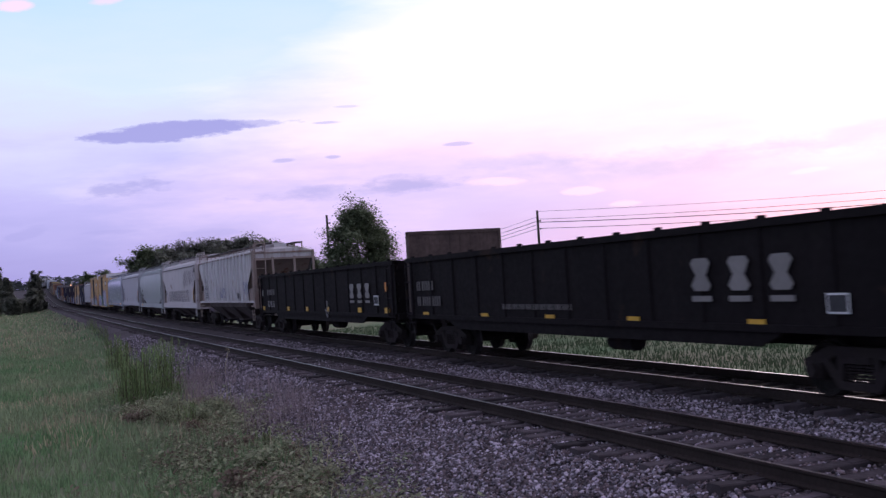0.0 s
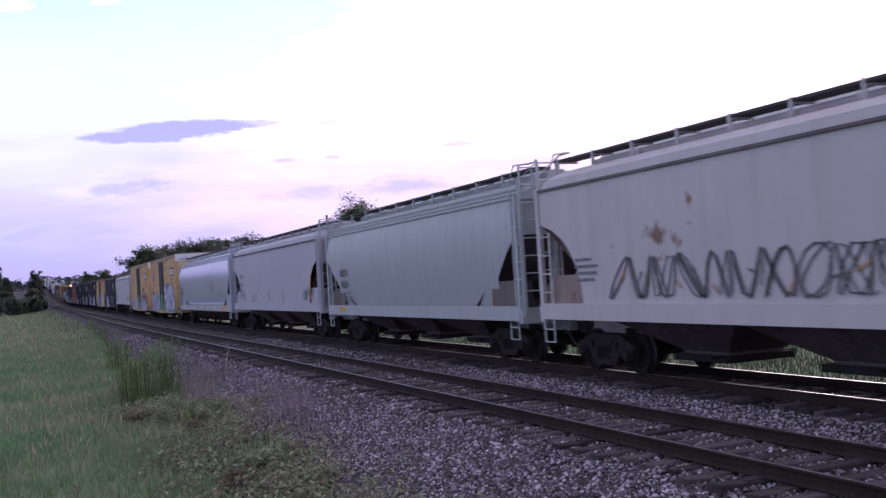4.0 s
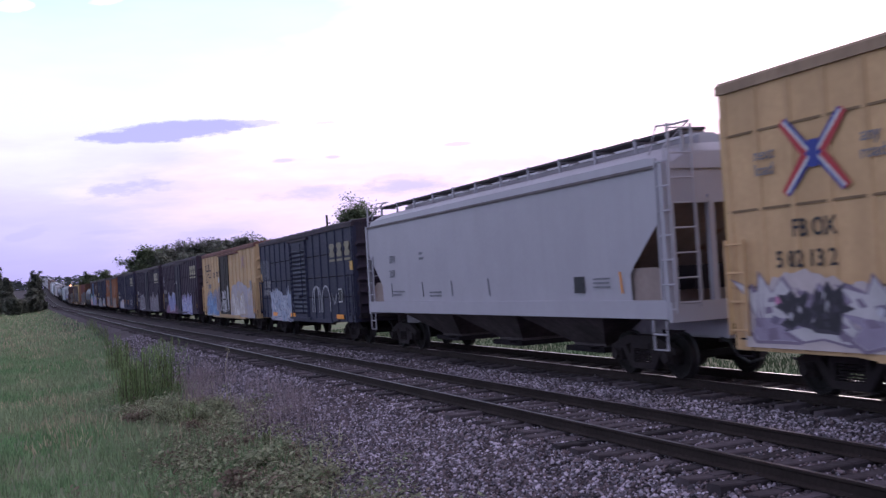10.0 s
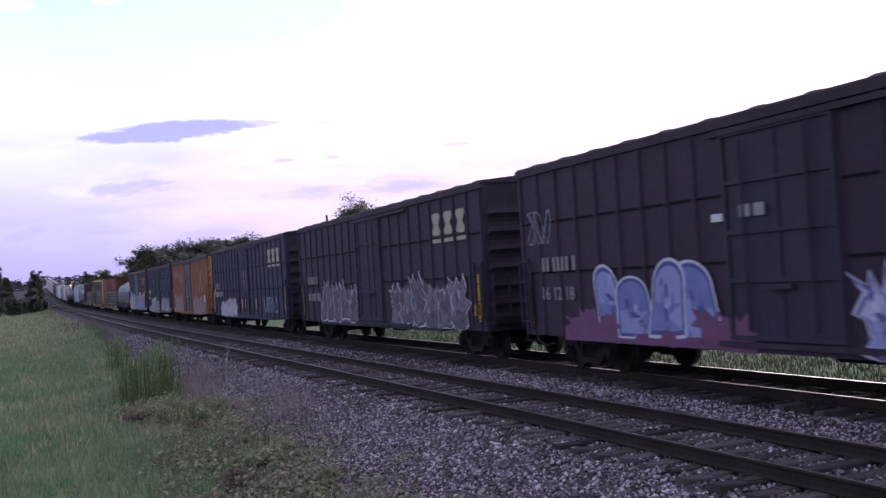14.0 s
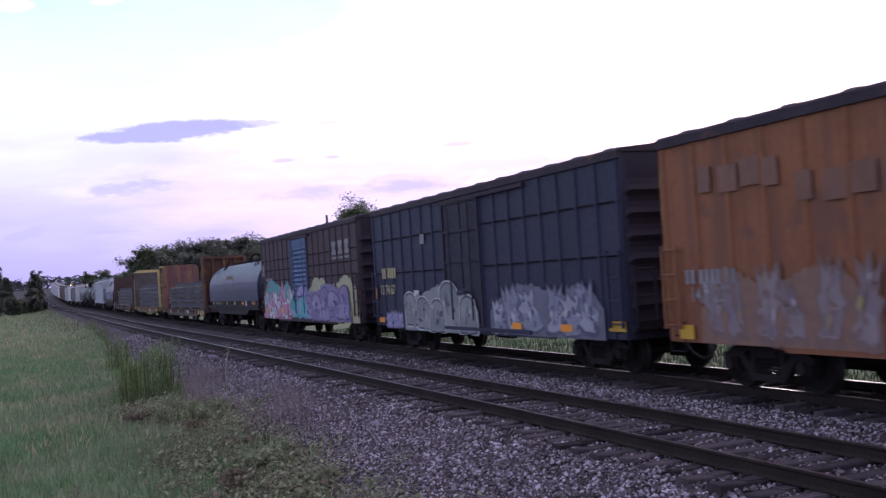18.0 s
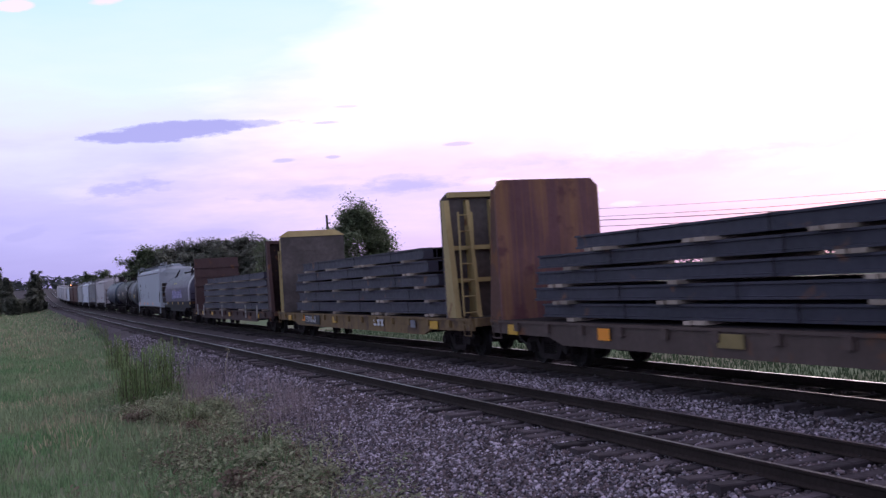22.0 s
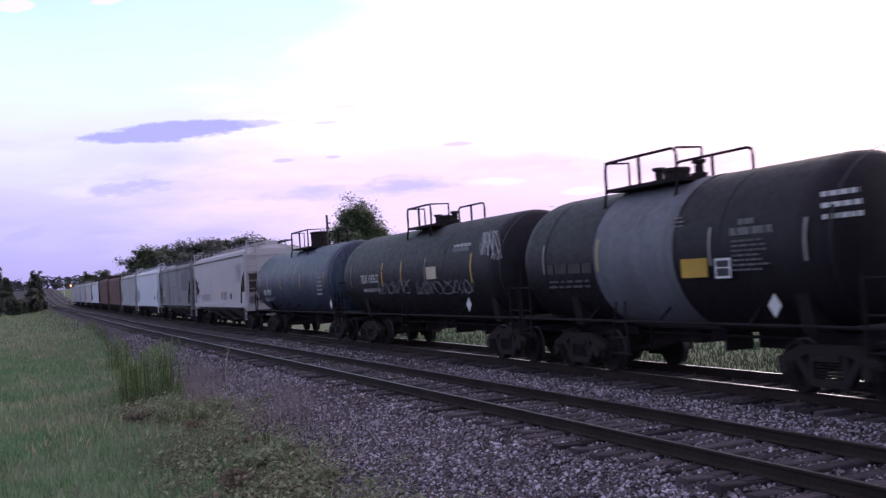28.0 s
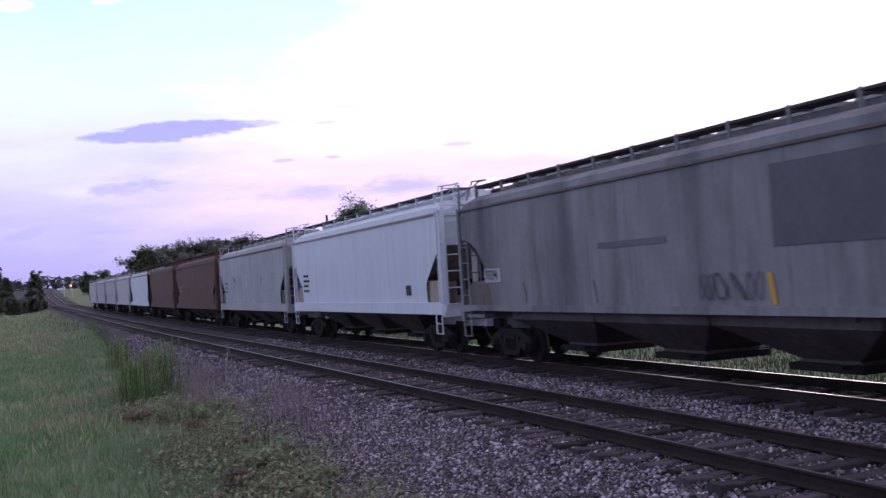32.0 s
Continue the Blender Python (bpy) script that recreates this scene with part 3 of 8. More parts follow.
        # counters and cuts that shape the letter
        for c in range(5 if style == "wild" else 2):
            q, z = rnd.uniform(-0.55, 0.55) * hw, tall * ((0.14 + 0.17 * c if style == "wild" else 0.3 + 0.28 * c) + rnd.uniform(-0.05, 0.08))
            lw, lz = hw * rnd.uniform(0.08, 0.26), tall * rnd.uniform(0.04, 0.13)
            sk = rnd.uniform(-1.2, 1.2) * lw
            face(bm, [spot(p) for p in ((q - lw, z - lz * 0.6), (q + lw * 0.7, z - lz), (q + lw + sk, z + lz * 0.7), (q - lw * 0.4 + sk, z + lz))], 1, d0 + 0.0022)
        for c in range(2):
            q = rnd.uniform(-0.5, 0.5) * hw
            za, zb = tall * rnd.uniform(0.1, 0.4), tall * rnd.uniform(0.55, 0.9)
            ribbon(bm, [spot((q, za)), spot((q + rnd.uniform(-0.1, 0.1) * hw, (za + zb) / 2)), spot((q + rnd.uniform(-0.2, 0.2) * hw, zb))], 0.018 * rnd.uniform(0.8, 1.6), x - d0 - 0.0026, 1, 0.7)
        for c in range(2 if accents else 0):
            q, z = rnd.uniform(-0.6, 0.6) * hw, tall * rnd.uniform(0.25, 0.9)
            lw, lz = hw * rnd.uniform(0.06, 0.2), tall * rnd.uniform(0.06, 0.18)
            face(bm, [spot(p) for p in ((q, z - lz), (q + lw, z - lz * 0.2), (q + lw * 0.3, z + lz), (q - lw, z + lz * 0.3))], 2 + len(fill) + (k + c) % len(accents), d0 + 0.003)
        part("painted_letter", bm, mats, piece)
    return piece


def arches(car, spans, z0, z1, mat, x=-1.61, r=0.035):
    """Sprayed arch outlines, one for each span along the side."""
    for ya, yb in spans:
        m, w = (ya + yb) / 2, (ya - yb) / 2
        bm = bmesh.new()
        ribbon(bm, [(ya, z0)] + [(m + w * math.cos(t), z0 + (z1 - z0) * (0.45 + 0.55 * math.sin(t))) for t in [math.pi * i / 12 for i in range(13)]] + [(yb, z0)], r, x, 0)
        part("graffiti", bm, mat, car)


def start_car(name, label, a, b, group="cars of the freight train"):
    """a, b: the ends of the body along the line, near end first, at the reference time."""
    c = thing(name, label, "freight car", group)
    TRAIN.append((c, (a + b) / 2))
    return c, (b - a) / 2


# ---- box cars ----
def boxcar(a, b, label, side, door, roof, end, zs=0.78, ze=4.45, ribs=8, door_span=(0.0, 2.9), style="plug", waist=(), peak=0.22, rib_out=0.045, lift=0.2, inset=2.0, end_top=None, seams=0.035, seam_mat=None, end_steps=(7, (0.0, 0.02, 0.10, 0.02))):
    zs, lift = zs - 0.11, lift * 0.35
    car, h = start_car("box_car", label, a, b)
    d1, d0 = door_span
    for s in (-1, 1):
        bm = bmesh.new()
        xi, xo = (s * 1.42, s * 1.56)
        pts = [(-h, zs + lift), (-h + 2.7, zs + lift), (-h + 3.2, zs), (h - 3.2, zs), (h - 2.7, zs + lift), (h, zs + lift), (h, ze - 0.12), (-h, ze - 0.12)]
        loft(bm, [[(x, y, z) for y, z in pts] for x in sorted((xi, xo))])
        part("side_wall", bm, side, car)
        bm = bmesh.new()
        box(bm, *sorted((s * 1.5, s * 1.615)), -h - 0.02, h + 0.02, ze - 0.15, ze)
        part("roof_rail", bm, roof, car)
        bm = bmesh.new()
        box(bm, *sorted((s * 1.5, s * 1.6)), -h + 3.1, h - 3.1, zs, zs + 0.14)
        part("side_sill", bm, side, car)
    # side posts
    rib_bm = bmesh.new()
    z0, z1 = zs + lift + 0.02, ze - 0.16
    loft(rib_bm, [[(-1.555, -0.075, z), (-1.555 - rib_out, -0.045, z), (-1.555 - rib_out, 0.045, z), (-1.555, 0.075, z)] for z in (z0, z1)])
    rib_me = mesh_of("side_post", rib_bm, side)
    left = [d0 + (h - 0.12 - d0) * (i + 0.0) / ribs for i in range(ribs + 1)]
    nr = max(3, round(ribs * (h + d1) / (h - d0)))
    right = [d1 - (h - 0.12 + d1) * i / nr for i in range(nr + 1)]
    for y in left + right:
        part("side_post", rib_me, None, car).location.y = y
        o = part("side_post", rib_me, None, car)
        o.location.y, o.rotation_euler.z = -y, math.pi
    if waist:
        for lo, hi in ((d0, h), (-h, d1)):
            for z in waist:
                bm = bmesh.new()
                # strip coloured dark to draw the shadow line below its ledge
                box(bm, -1.555 - rib_out * 0.8, -1.55, lo + 0.05, hi - 0.05, z - 0.018, z + 0.018)
                part("weld_strip", bm, seam_mat or M_SEAM, car)
    # door
    bm = bmesh.new()
    if style == "ribbed":
        n = 15
        rows = []
        for i in range(n * 2 + 1):
            z = zs + 0.3 + (ze - 0.62 - zs - 0.3) * i / (n * 2)
            rows.append([(-1.56 - (0.07 if i % 2 else 0.01), d1 + 0.06, z), (-1.56 - (0.07 if i % 2 else 0.01), d0 - 0.06, z)])
        loft(bm, rows, closed=False)
        trim = [(-1.6, d1, d0, ze - 0.62, ze - 0.2), (-1.6, d1, d0, zs + 0.16, zs + 0.3), (-1.64, d1, d1 + 0.08, zs + 0.16, ze - 0.2), (-1.64, d0 - 0.08, d0, zs + 0.16, ze - 0.2)]
    else:
        box(bm, -1.60, -1.53, d1, d0, zs + 0.2, ze - 0.22)
        trim = [(-1.645, y, y + 0.09, zs + 0.2, ze - 0.22) for y in (d1, d0 - 0.09)]
        trim += [(-1.64, d1 + 0.09, d0 - 0.09, z, z + 0.07) for z in [zs + 0.2 + (ze - 0.42 - zs) * f for f in (0.0, 0.27, 0.5, 0.74, 0.97)]]
        trim += [(-1.625, (d0 + d1) / 2 - 0.03, (d0 + d1) / 2 + 0.03, zs + 0.25, ze - 0.25)]
    dr = part("door", bm, door, car)
    for x, ya, yb, za, zb in trim:
        bm = bmesh.new()
        box(bm, x, -1.56, ya, yb, za, zb)
        part("door_bar", bm, door, dr)
    for z in (zs + 0.14, ze - 0.22):
        bm = bmesh.new()
        box(bm, -1.66, -1.55, d1 - 2.6 if style != "ribbed" else d1 - 0.4, d0 + 0.3, z - 0.06, z + 0.03)
        part("door_rail", bm, side if z < 2 else roof, car)
    bm = bmesh.new()
    for y in (d1 + 0.55, d0 - 0.55):
        tube(bm, [(-1.67, y, zs + 0.35), (-1.67, y, ze - 0.4)], 0.022, 5)
    box(bm, -1.69, -1.63, (d0 + d1) / 2 - 0.3, (d0 + d1) / 2 + 0.3, zs + 1.0, zs + 1.08)
    part("lock_rod", bm, door, dr)
    # floor, roof, seams
    bm = bmesh.new()
    box(bm, -1.45, 1.45, -h + 0.05, h - 0.05, zs + lift, zs + lift + 0.14)
    box(bm, -0.3, 0.3, -h, h, 0.74, zs + lift)
    for y in (-h + 3.6, 0.9, h - 3.9):
        box(bm, -1.3, 1.3, y, y + 0.2, zs - 0.02, zs + lift)
    part("underframe", bm, M_BLACK, car)
    bm = bmesh.new()
    loft(bm, [[(-1.6, y, ze - 0.02), (-1.55, y, ze + 0.05), (0, y, ze + peak), (1.55, y, ze + 0.05), (1.6, y, ze - 0.02)] for y in (-h - 0.02, h + 0.02)])
    part("roof", bm, roof, car)
    bm = bmesh.new()
    loft(bm, [[(-1.58, y, ze + 0.02), (-1.4, y, ze + 0.07 + dz), (0, y, ze + peak + dz), (1.4, y, ze + 0.07 + dz), (1.58, y, ze + 0.02)] for y, dz in ((-0.22, 0.0), (-0.1, seams), (0.1, seams), (0.22, 0.0))])
    seam = mesh_of("roof_seam", bm, roof)
    n = int(2 * h / 1.25)
    for i in range(n if seams else 0):
        part("roof_seam", seam, None, car).location.y = -h + (i + 0.5) * 2 * h / n
    # corrugated ends
    for s in (-1, 1):
        bm = bmesh.new()
        rows, (k, steps) = [], end_steps
        for i in range(k * len(steps) + 1):
            z = zs + lift + (ze - 0.55 - zs - lift) * i / (k * len(steps))
            o = steps[i % len(steps)]
            rows.append([(-1.52, s * (h - 0.02), z), (-1.4, s * (h - 0.02 + o), z), (1.4, s * (h - 0.02 + o), z), (1.52, s * (h - 0.02), z)])
        rows.append([(-1.52, s * (h - 0.02), ze), (-1.4, s * (h - 0.02), ze), (1.4, s * (h - 0.02), ze), (1.52, s * (h - 0.02), ze)])
        rows.append([(-1.2, s * (h - 0.02), ze + 0.08), (-1.0, s * (h - 0.02), ze + 0.1), (1.0, s * (h - 0.02), ze + 0.1), (1.2, s * (h - 0.02), ze + 0.08)])
        loft(bm, rows, closed=False)
        part("end_wall", bm, end, car)
        if end_top:
            bm = bmesh.new()
            box(bm, -1.55, 1.55, *sorted((s * (h - 0.03), s * (h + 0.025))), ze - 0.48, ze + 0.06)
            part("end_cap", bm, end_top, car)
        ladder(car, -1.45, s * (h + 0.13), zs + 0.3, ze - 0.5 if s > 0 else 2.2, end, "x")
        ladder(car, -1.66, s * (h - 0.28) - 0.22, zs + 0.3, 2.5, side)
        stirrup(car, -1.56, s * (h - 0.25) - 0.21, M_BLACK)
        bm = bmesh.new()
        box(bm, -1.45, 1.45, *sorted((s * h, s * (h + 0.16))), 0.95, 1.12)
        part("end_sill", bm, M_BLACK, car)
    bm = bmesh.new()
    tube(bm, [(0.8, -h - 0.15, 1.7), (0.8, -h - 0.15, 2.6)], 0.02, 5)
    loft(bm, [[(0.8 + 0.28 * math.cos(t), -h - 0.2 + dy, 2.6 + 0.28 * math.sin(t)) for t in [2 * math.pi * i / 14 for i in range(14)]] for dy in (0, 0.03)])
    part("brake_wheel", bm, M_BLACK, car)
    bm = bmesh.new()
    loft(bm, [[(-0.9 + 0.18 * math.cos(t), y, 0.72 + 0.18 * math.sin(t)) for t in [2 * math.pi * i / 10 for i in range(10)]] for y in (-1.2, -0.3)])
    part("air_tank", bm, M_BLACK, car)
    running_gear(car, h, inset)
    return car, h


# ---- covered hoppers ----
def hopper(a, b, label, side, roof, dark, frame, form="flat", bays=3, zs=1.19, ze=3.95, rim_lines=1, post_mat=None, cut="straight", board=None, crown=0.5, sill=0.34, wall_z=3.1, grime=None, rim=None, cut_top=3.1, cut_low=2.05, cut_len=1.25):
    car, h = start_car("covered_hopper", label, a, b)
    board = board or M_GRATE
    grime = grime or dark
    # half section of the body from sill to roof crown
    if form == "round":
        sec = [(1.35, zs + 0.3), (1.47, 1.85), (1.555, 2.4), (1.59, 2.9), (1.58, 3.3), (1.53, 3.65), (1.46, ze), (1.30, ze + crown * 0.5), (0.95, ze + crown * 0.8), (0.5, ze + crown * 0.95), (0.0, ze + crown)]
    else:
        sec = [(1.52, zs + 0.3), (1.53, 1.9), (1.54, 2.4), (1.545, 2.9), (1.545, 3.3), (1.54, 3.65), (1.53, ze), (1.50, ze + crown * 0.4), (1.2, ze + crown * 0.72), (0.7, ze + crown * 0.93), (0.0, ze + crown)]
    top_n = 6
    # where the side sheets are cut away over the end platforms
    if cut == "round":
        back = lambda z: 1.75 * math.sqrt(max(0.0, 1 - max(0.0, min(1.0, (z - zs - 0.3) / (3.15 - zs - 0.3))) ** 2))
    else:
        back = lambda z: 0.0 if z >= cut_top else 0.02 + cut_len * min(1.0, (cut_top - z) / (cut_top - cut_low))
    for s in (-1, 1):
        bm = bmesh.new()
        rows = []
        zz = [zs + 0.3 + (ze - zs - 0.3) * i / 14 for i in range(15)]
        sx, sz = [p[0] for p in sec[:top_n + 1]], [p[1] for p in sec[:top_n + 1]]
        for z in zz:
            x = s * float(np.interp(z, sz, sx))
            e = h - back(z)
            rows.append([(x, -e + (2 * e) * i / 8, z) for i in range(9)])
        loft(bm, rows, closed=False)
        part("side_sheet", bm, side, car, smooth=True)
        bm = bmesh.new()
        loft(bm, [[(s * x, y, zs + z) for x, z in ((1.46, 0.34 - sill), (1.60, 0.34 - sill), (1.60, 0.34), (1.46, 0.34), (1.46, 0.3), (1.55, 0.3), (1.55, 0.38 - sill), (1.46, 0.38 - sill))] for y in (-h, h)])
        part("side_sill", bm, side, car)
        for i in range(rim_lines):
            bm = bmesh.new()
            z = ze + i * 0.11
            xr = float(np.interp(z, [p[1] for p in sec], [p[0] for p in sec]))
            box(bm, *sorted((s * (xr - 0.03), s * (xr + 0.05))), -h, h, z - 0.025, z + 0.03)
            # a single rim takes the rim or slope colour, several take the roof's
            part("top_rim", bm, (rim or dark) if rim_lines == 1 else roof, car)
    bm = bmesh.new()
    ring = [(x, z) for x, z in sec[top_n:]]
    full = [(-x, z) for x, z in ring] + [(x, z) for x, z in ring[-2::-1]]
    loft(bm, [[(x * k, y, z - dz) for x, z in full] for y, k, dz in ((-h, 0.97, 0.22), (-h + 0.25, 1.0, 0.04), (-h + 0.6, 1.0, 0.0), (h - 0.6, 1.0, 0.0), (h - 0.25, 1.0, 0.04), (h, 0.97, 0.22))])
    part("roof", bm, roof, car, smooth=True)
    if post_mat:
        n = int(2 * h / 0.98)
        bm = bmesh.new()
        loft(bm, [[(-1.545, -0.06, z), (-1.615, -0.04, z), (-1.615, 0.04, z), (-1.545, 0.06, z)] for z in (zs + 0.34, ze + 0.1)])
        me = mesh_of("side_post", bm, post_mat)
        for i in range(1, n):
            y = -h + 2 * h * i / n
            if abs(y) > h - 1.3:
                continue
            part("side_post", me, None, car).location.y = y
            o = part("side_post", me, None, car)
            o.location.y, o.rotation_euler.z = y, math.pi
    # slope sheets, end walls, platforms
    for s in (-1, 1):
        bm = bmesh.new()
        loft(bm, [[(-1.45, s * (h - 0.05), wall_z + 0.05), (1.45, s * (h - 0.05), wall_z + 0.05)], [(-1.45, s * (h - 3.0), zs + 0.2), (1.45, s * (h - 3.0), zs + 0.2)], [(-1.45, s * (h - 3.05), zs + 0.1), (1.45, s * (h - 3.05), zs + 0.1)]], closed=False)
        part("slope_sheet", bm, dark, car)
        bm = bmesh.new()
        loft(bm, [[(x, s * y, z) for x, z in ((-1.48, wall_z), (1.48, wall_z), (1.47, ze), (0.9, ze + crown * 0.55), (-0.9, ze + crown * 0.55), (-1.47, ze))] for y in (h - 0.06, h - 0.01)])
        part("end_wall", bm, side, car)
        bm = bmesh.new()
        box(bm, -1.5, 1.5, *sorted((s * (h - 0.03), s * (h + 0.05))), wall_z - 0.04, wall_z + 0.06)
        box(bm, -1.5, 1.5, *sorted((s * (h - 0.03), s * (h + 0.05))), ze - 0.06, ze + 0.02)
        part("end_ledge", bm, frame, car)
        # plating under the end openings
        for sx in (-1, 1):
            bm = bmesh.new()
            loft(bm, [[(x, s * y, z) for y, z in ((h - 1.75, zs + 0.3), (h - 0.05, zs + 0.3), (h - 0.05, zs + 0.72), (h - 0.5, zs + 0.95), (h - 1.75, zs + 0.95))] for x in sorted((sx * 1.42, sx * 1.46))])
            part("corner_plate", bm, grime, car)
        bm = bmesh.new()
        box(bm, -1.42, 1.42, *sorted((s * (h - 1.0), s * (h - 0.94))), zs + 0.05, zs + 0.9)
        part("shear_plate", bm, grime, car)
        bm = bmesh.new()
        box(bm, -1.58, 1.58, *sorted((s * (h - 0.02), s * (h + 0.12))), zs - 0.06, zs + 0.3)
        box(bm, -1.5, 1.5, *sorted((s * (h - 1.2), s * h)), zs + 0.02, zs + 0.1)
        box(bm, -0.3, 0.3, *sorted((s * (h - 3.4), s * h)), 0.74, zs + 0.05)
        part("end_platform", bm, frame, car)
        for x in (-1.53, -0.55, 0.55, 1.53):
            bm = bmesh.new()
            box(bm, x - 0.055, x + 0.055, *sorted((s * (h - 0.07), s * (h + 0.06))), zs + 0.2, ze + 0.05 if abs(x) > 1 else wall_z + 0.1)
            part("end_post", bm, frame, car)
        ladder(car, -1.58, s * (h - 0.12) - (0.0 if s > 0 else 0.0) - 0.40, zs + 0.1, ze + 0.15 if s < 0 else 3.0, frame, "y", 0.42)
        ladder(car, -1.45, s * (h + 0.12), zs + 0.2, ze + crown + 0.25, frame, "x", 0.5)
        stirrup(car, -1.58, s * (h - 0.3) - 0.21, frame)
        bm = bmesh.new()
        box(bm, -0.75, 0.35, *sorted((s * (h - 0.9), s * (h - 0.3))), zs + 0.5, zs + 0.95)
        tube(bm, [(0.2, s * (h - 0.6), zs + 0.1), (0.2, s * (h - 0.6), zs + 0.6)], 0.05, 6)
        part("brake_gear", bm, M_BLACK, car)
    # hopper bays
    pitch = (2 * h - 5.2) / bays
    for i in range(bays):
        y = -h + 2.6 + pitch * (i + 0.5)
        bm = bmesh.new()
        w = pitch * 0.5
        loft(bm, [[(sx * x, y + sy * d, z) for sx, sy in ((-1, -1), (1, -1), (1, 1), (-1, 1))] for x, d, z in ((1.44, w, zs + 0.32), (1.40, w * 0.98, zs), (0.62, w * 0.34, 0.52), (0.6, w * 0.34, 0.42))])
        hb = part("hopper_bay", bm, M_BAY, car)
        bm = bmesh.new()
        box(bm, -0.75, 0.75, y - w * 0.42, y + w * 0.42, 0.34, 0.46)
        tube(bm, [(-0.95, y - w * 0.3, 0.45), (0.95, y - w * 0.3, 0.45)], 0.03, 6)
        part("outlet_gate", bm, M_BLACK, hb)
    # roof walk and hatches
    zr = ze + crown - 0.02
    for s in (-1, 1):
        bm = bmesh.new()
        box(bm, *sorted((s * 0.55, s * 1.02)), -h - 0.05, h + 0.05, zr + 0.17, zr + 0.215)
        part("running_board", bm, board, car)
    bm = bmesh.new()
    box(bm, -0.32, 0.32, -h + 0.5, h - 0.5, zr - 0.06, zr + 0.16)
    part("hatch_coaming", bm, roof, car)
    bm = bmesh.new()
    loft(bm, [[(-0.34, 0.7 * t, 0.0), (-0.27, 0.7 * t, 0.08), (0.27, 0.7 * t, 0.08), (0.34, 0.7 * t, 0.0)] for t in (-1, 1)])
    hatch = mesh_of("hatch_cover", bm, roof)
    n = int((2 * h - 1.4) / 1.55)
    for i in range(n):
        part("hatch_cover", hatch, None, car).location = (0, -h + 0.7 + (i + 0.5) * (2 * h - 1.4) / n, zr + 0.16)
    bm = bmesh.new()
    box(bm, -1.03, -0.98, -0.03, 0.03, -0.32, 0.235)
    box(bm, -1.0, -0.5, -0.02, 0.02, 0.13, 0.17)
    post = mesh_of("board_bracket", bm, frame)
    n = int(2 * h / 1.5)
    for i in range(n + 1):
        for s in (-1, 1):
            o = part("board_bracket", post, None, car)
            o.location = (0, -h + 0.08 + i * (2 * h - 0.16) / n, zr)
            o.rotation_euler.z = 0 if s < 0 else math.pi
    for s in (-1, 1):
        bm = bmesh.new()
        tube(bm, [(-1.48, s * (h - 0.45), ze + 0.25), (-1.3, s * (h - 0.45), zr + 0.3), (-0.9, s * (h - 0.45), zr + 0.34), (-0.9, s * (h + 0.02), zr + 0.34), (-1.48, s * (h + 0.02), ze + 0.35), (-1.5, s * (h + 0.02), ze - 0.5)], 0.022, 5)
        part("hand_rail", bm, frame, car)
    running_gear(car, h, 1.75)
    return car, h


# ---- gondolas ----
def gondola(a, b, label, side, top=2.80, zs=0.92, mid=0.78):
    car, h = start_car("gondola_car", label, a, b)
    for s in (-1, 1):
        bm = bmesh.new()
        pts = [(-h, zs + 0.1), (-h + 3.0, zs + 0.1), (-h + 3.6, mid), (h - 3.6, mid), (h - 3.0, zs + 0.1), (h, zs + 0.1), (h, top - 0.1), (-h, top - 0.1)]
        loft(bm, [[(x, y, z) for y, z in pts] for x in sorted((s * 1.46, s * 1.52))])
        part("side_wall", bm, side, car)
        bm = bmesh.new()
        box(bm, *sorted((s * 1.42, s * 1.60)), -h, h, top - 0.13, top)
        for i in range(14):
            y = -h + 0.5 + i * (2 * h - 1) / 13
            box(bm, *sorted((s * 1.5, s * 1.56)), y - 0.09, y + 0.09, top, top + 0.05)
        part("top_chord", bm, side, car)
        bm = bmesh.new()
        box(bm, *sorted((s * 1.46, s * 1.58)), -h, h, zs + 0.10, zs + 0.22)
        part("side_sill", bm, side, car)
        bm = bmesh.new()
        loft(bm, [[(-1.515, -0.09, z), (-1.56, -0.06, z), (-1.56, 0.06, z), (-1.515, 0.09, z)] for z in (zs + 0.2, top - 0.12)])
        me = mesh_of("side_post", bm, side)
        for i in range(13):
            o = part("side_post", me, None, car)
            o.location.y = -h + 0.3 + i * (2 * h - 0.6) / 12
            o.rotation_euler.z = 0 if s < 0 else math.pi
        bm = bmesh.new()
        box(bm, -1.5, 1.5, *sorted((s * (h - 0.08), s * h)), zs, top - 0.02)
        for z in (1.5, 2.0, 2.5):
            box(bm, -1.45, 1.45, *sorted((s * h, s * (h + 0.07))), z, z + 0.12)
        box(bm, -1.5, 1.5, *sorted((s * h, s * (h + 0.14))), 0.95, 1.15)
        part("end_wall", bm, side, car)
        ladder(car, -1.62, s * (h - 0.3) - 0.21, zs + 0.15, top - 0.15, M_BLACK)
        stirrup(car, -1.56, s * (h - 0.3) - 0.21, M_BLACK)
    bm = bmesh.new()
    box(bm, -1.46, 1.46, -h, h, zs + 0.14, zs + 0.22)
    box(bm, -0.3, 0.3, -h, h, 0.70, zs + 0.14)
    for i in range(8):
        y = -h + 3.6 + i * (2 * h - 7.2) / 7
        box(bm, -1.4, 1.4, y - 0.08, y + 0.08, zs - 0.1, zs + 0.14)
    part("floor", bm, M_BLACK, car)
    bm = bmesh.new()
    loft(bm, [[(-0.85 + 0.2 * math.cos(t), y, 0.66 + 0.2 * math.sin(t)) for t in [2 * math.pi * i / 10 for i in range(10)]] for y in (-1.6, -0.7)])
    part("air_tank", bm, M_BLACK, car)
    running_gear(car, h, 2.0)
    return car, h


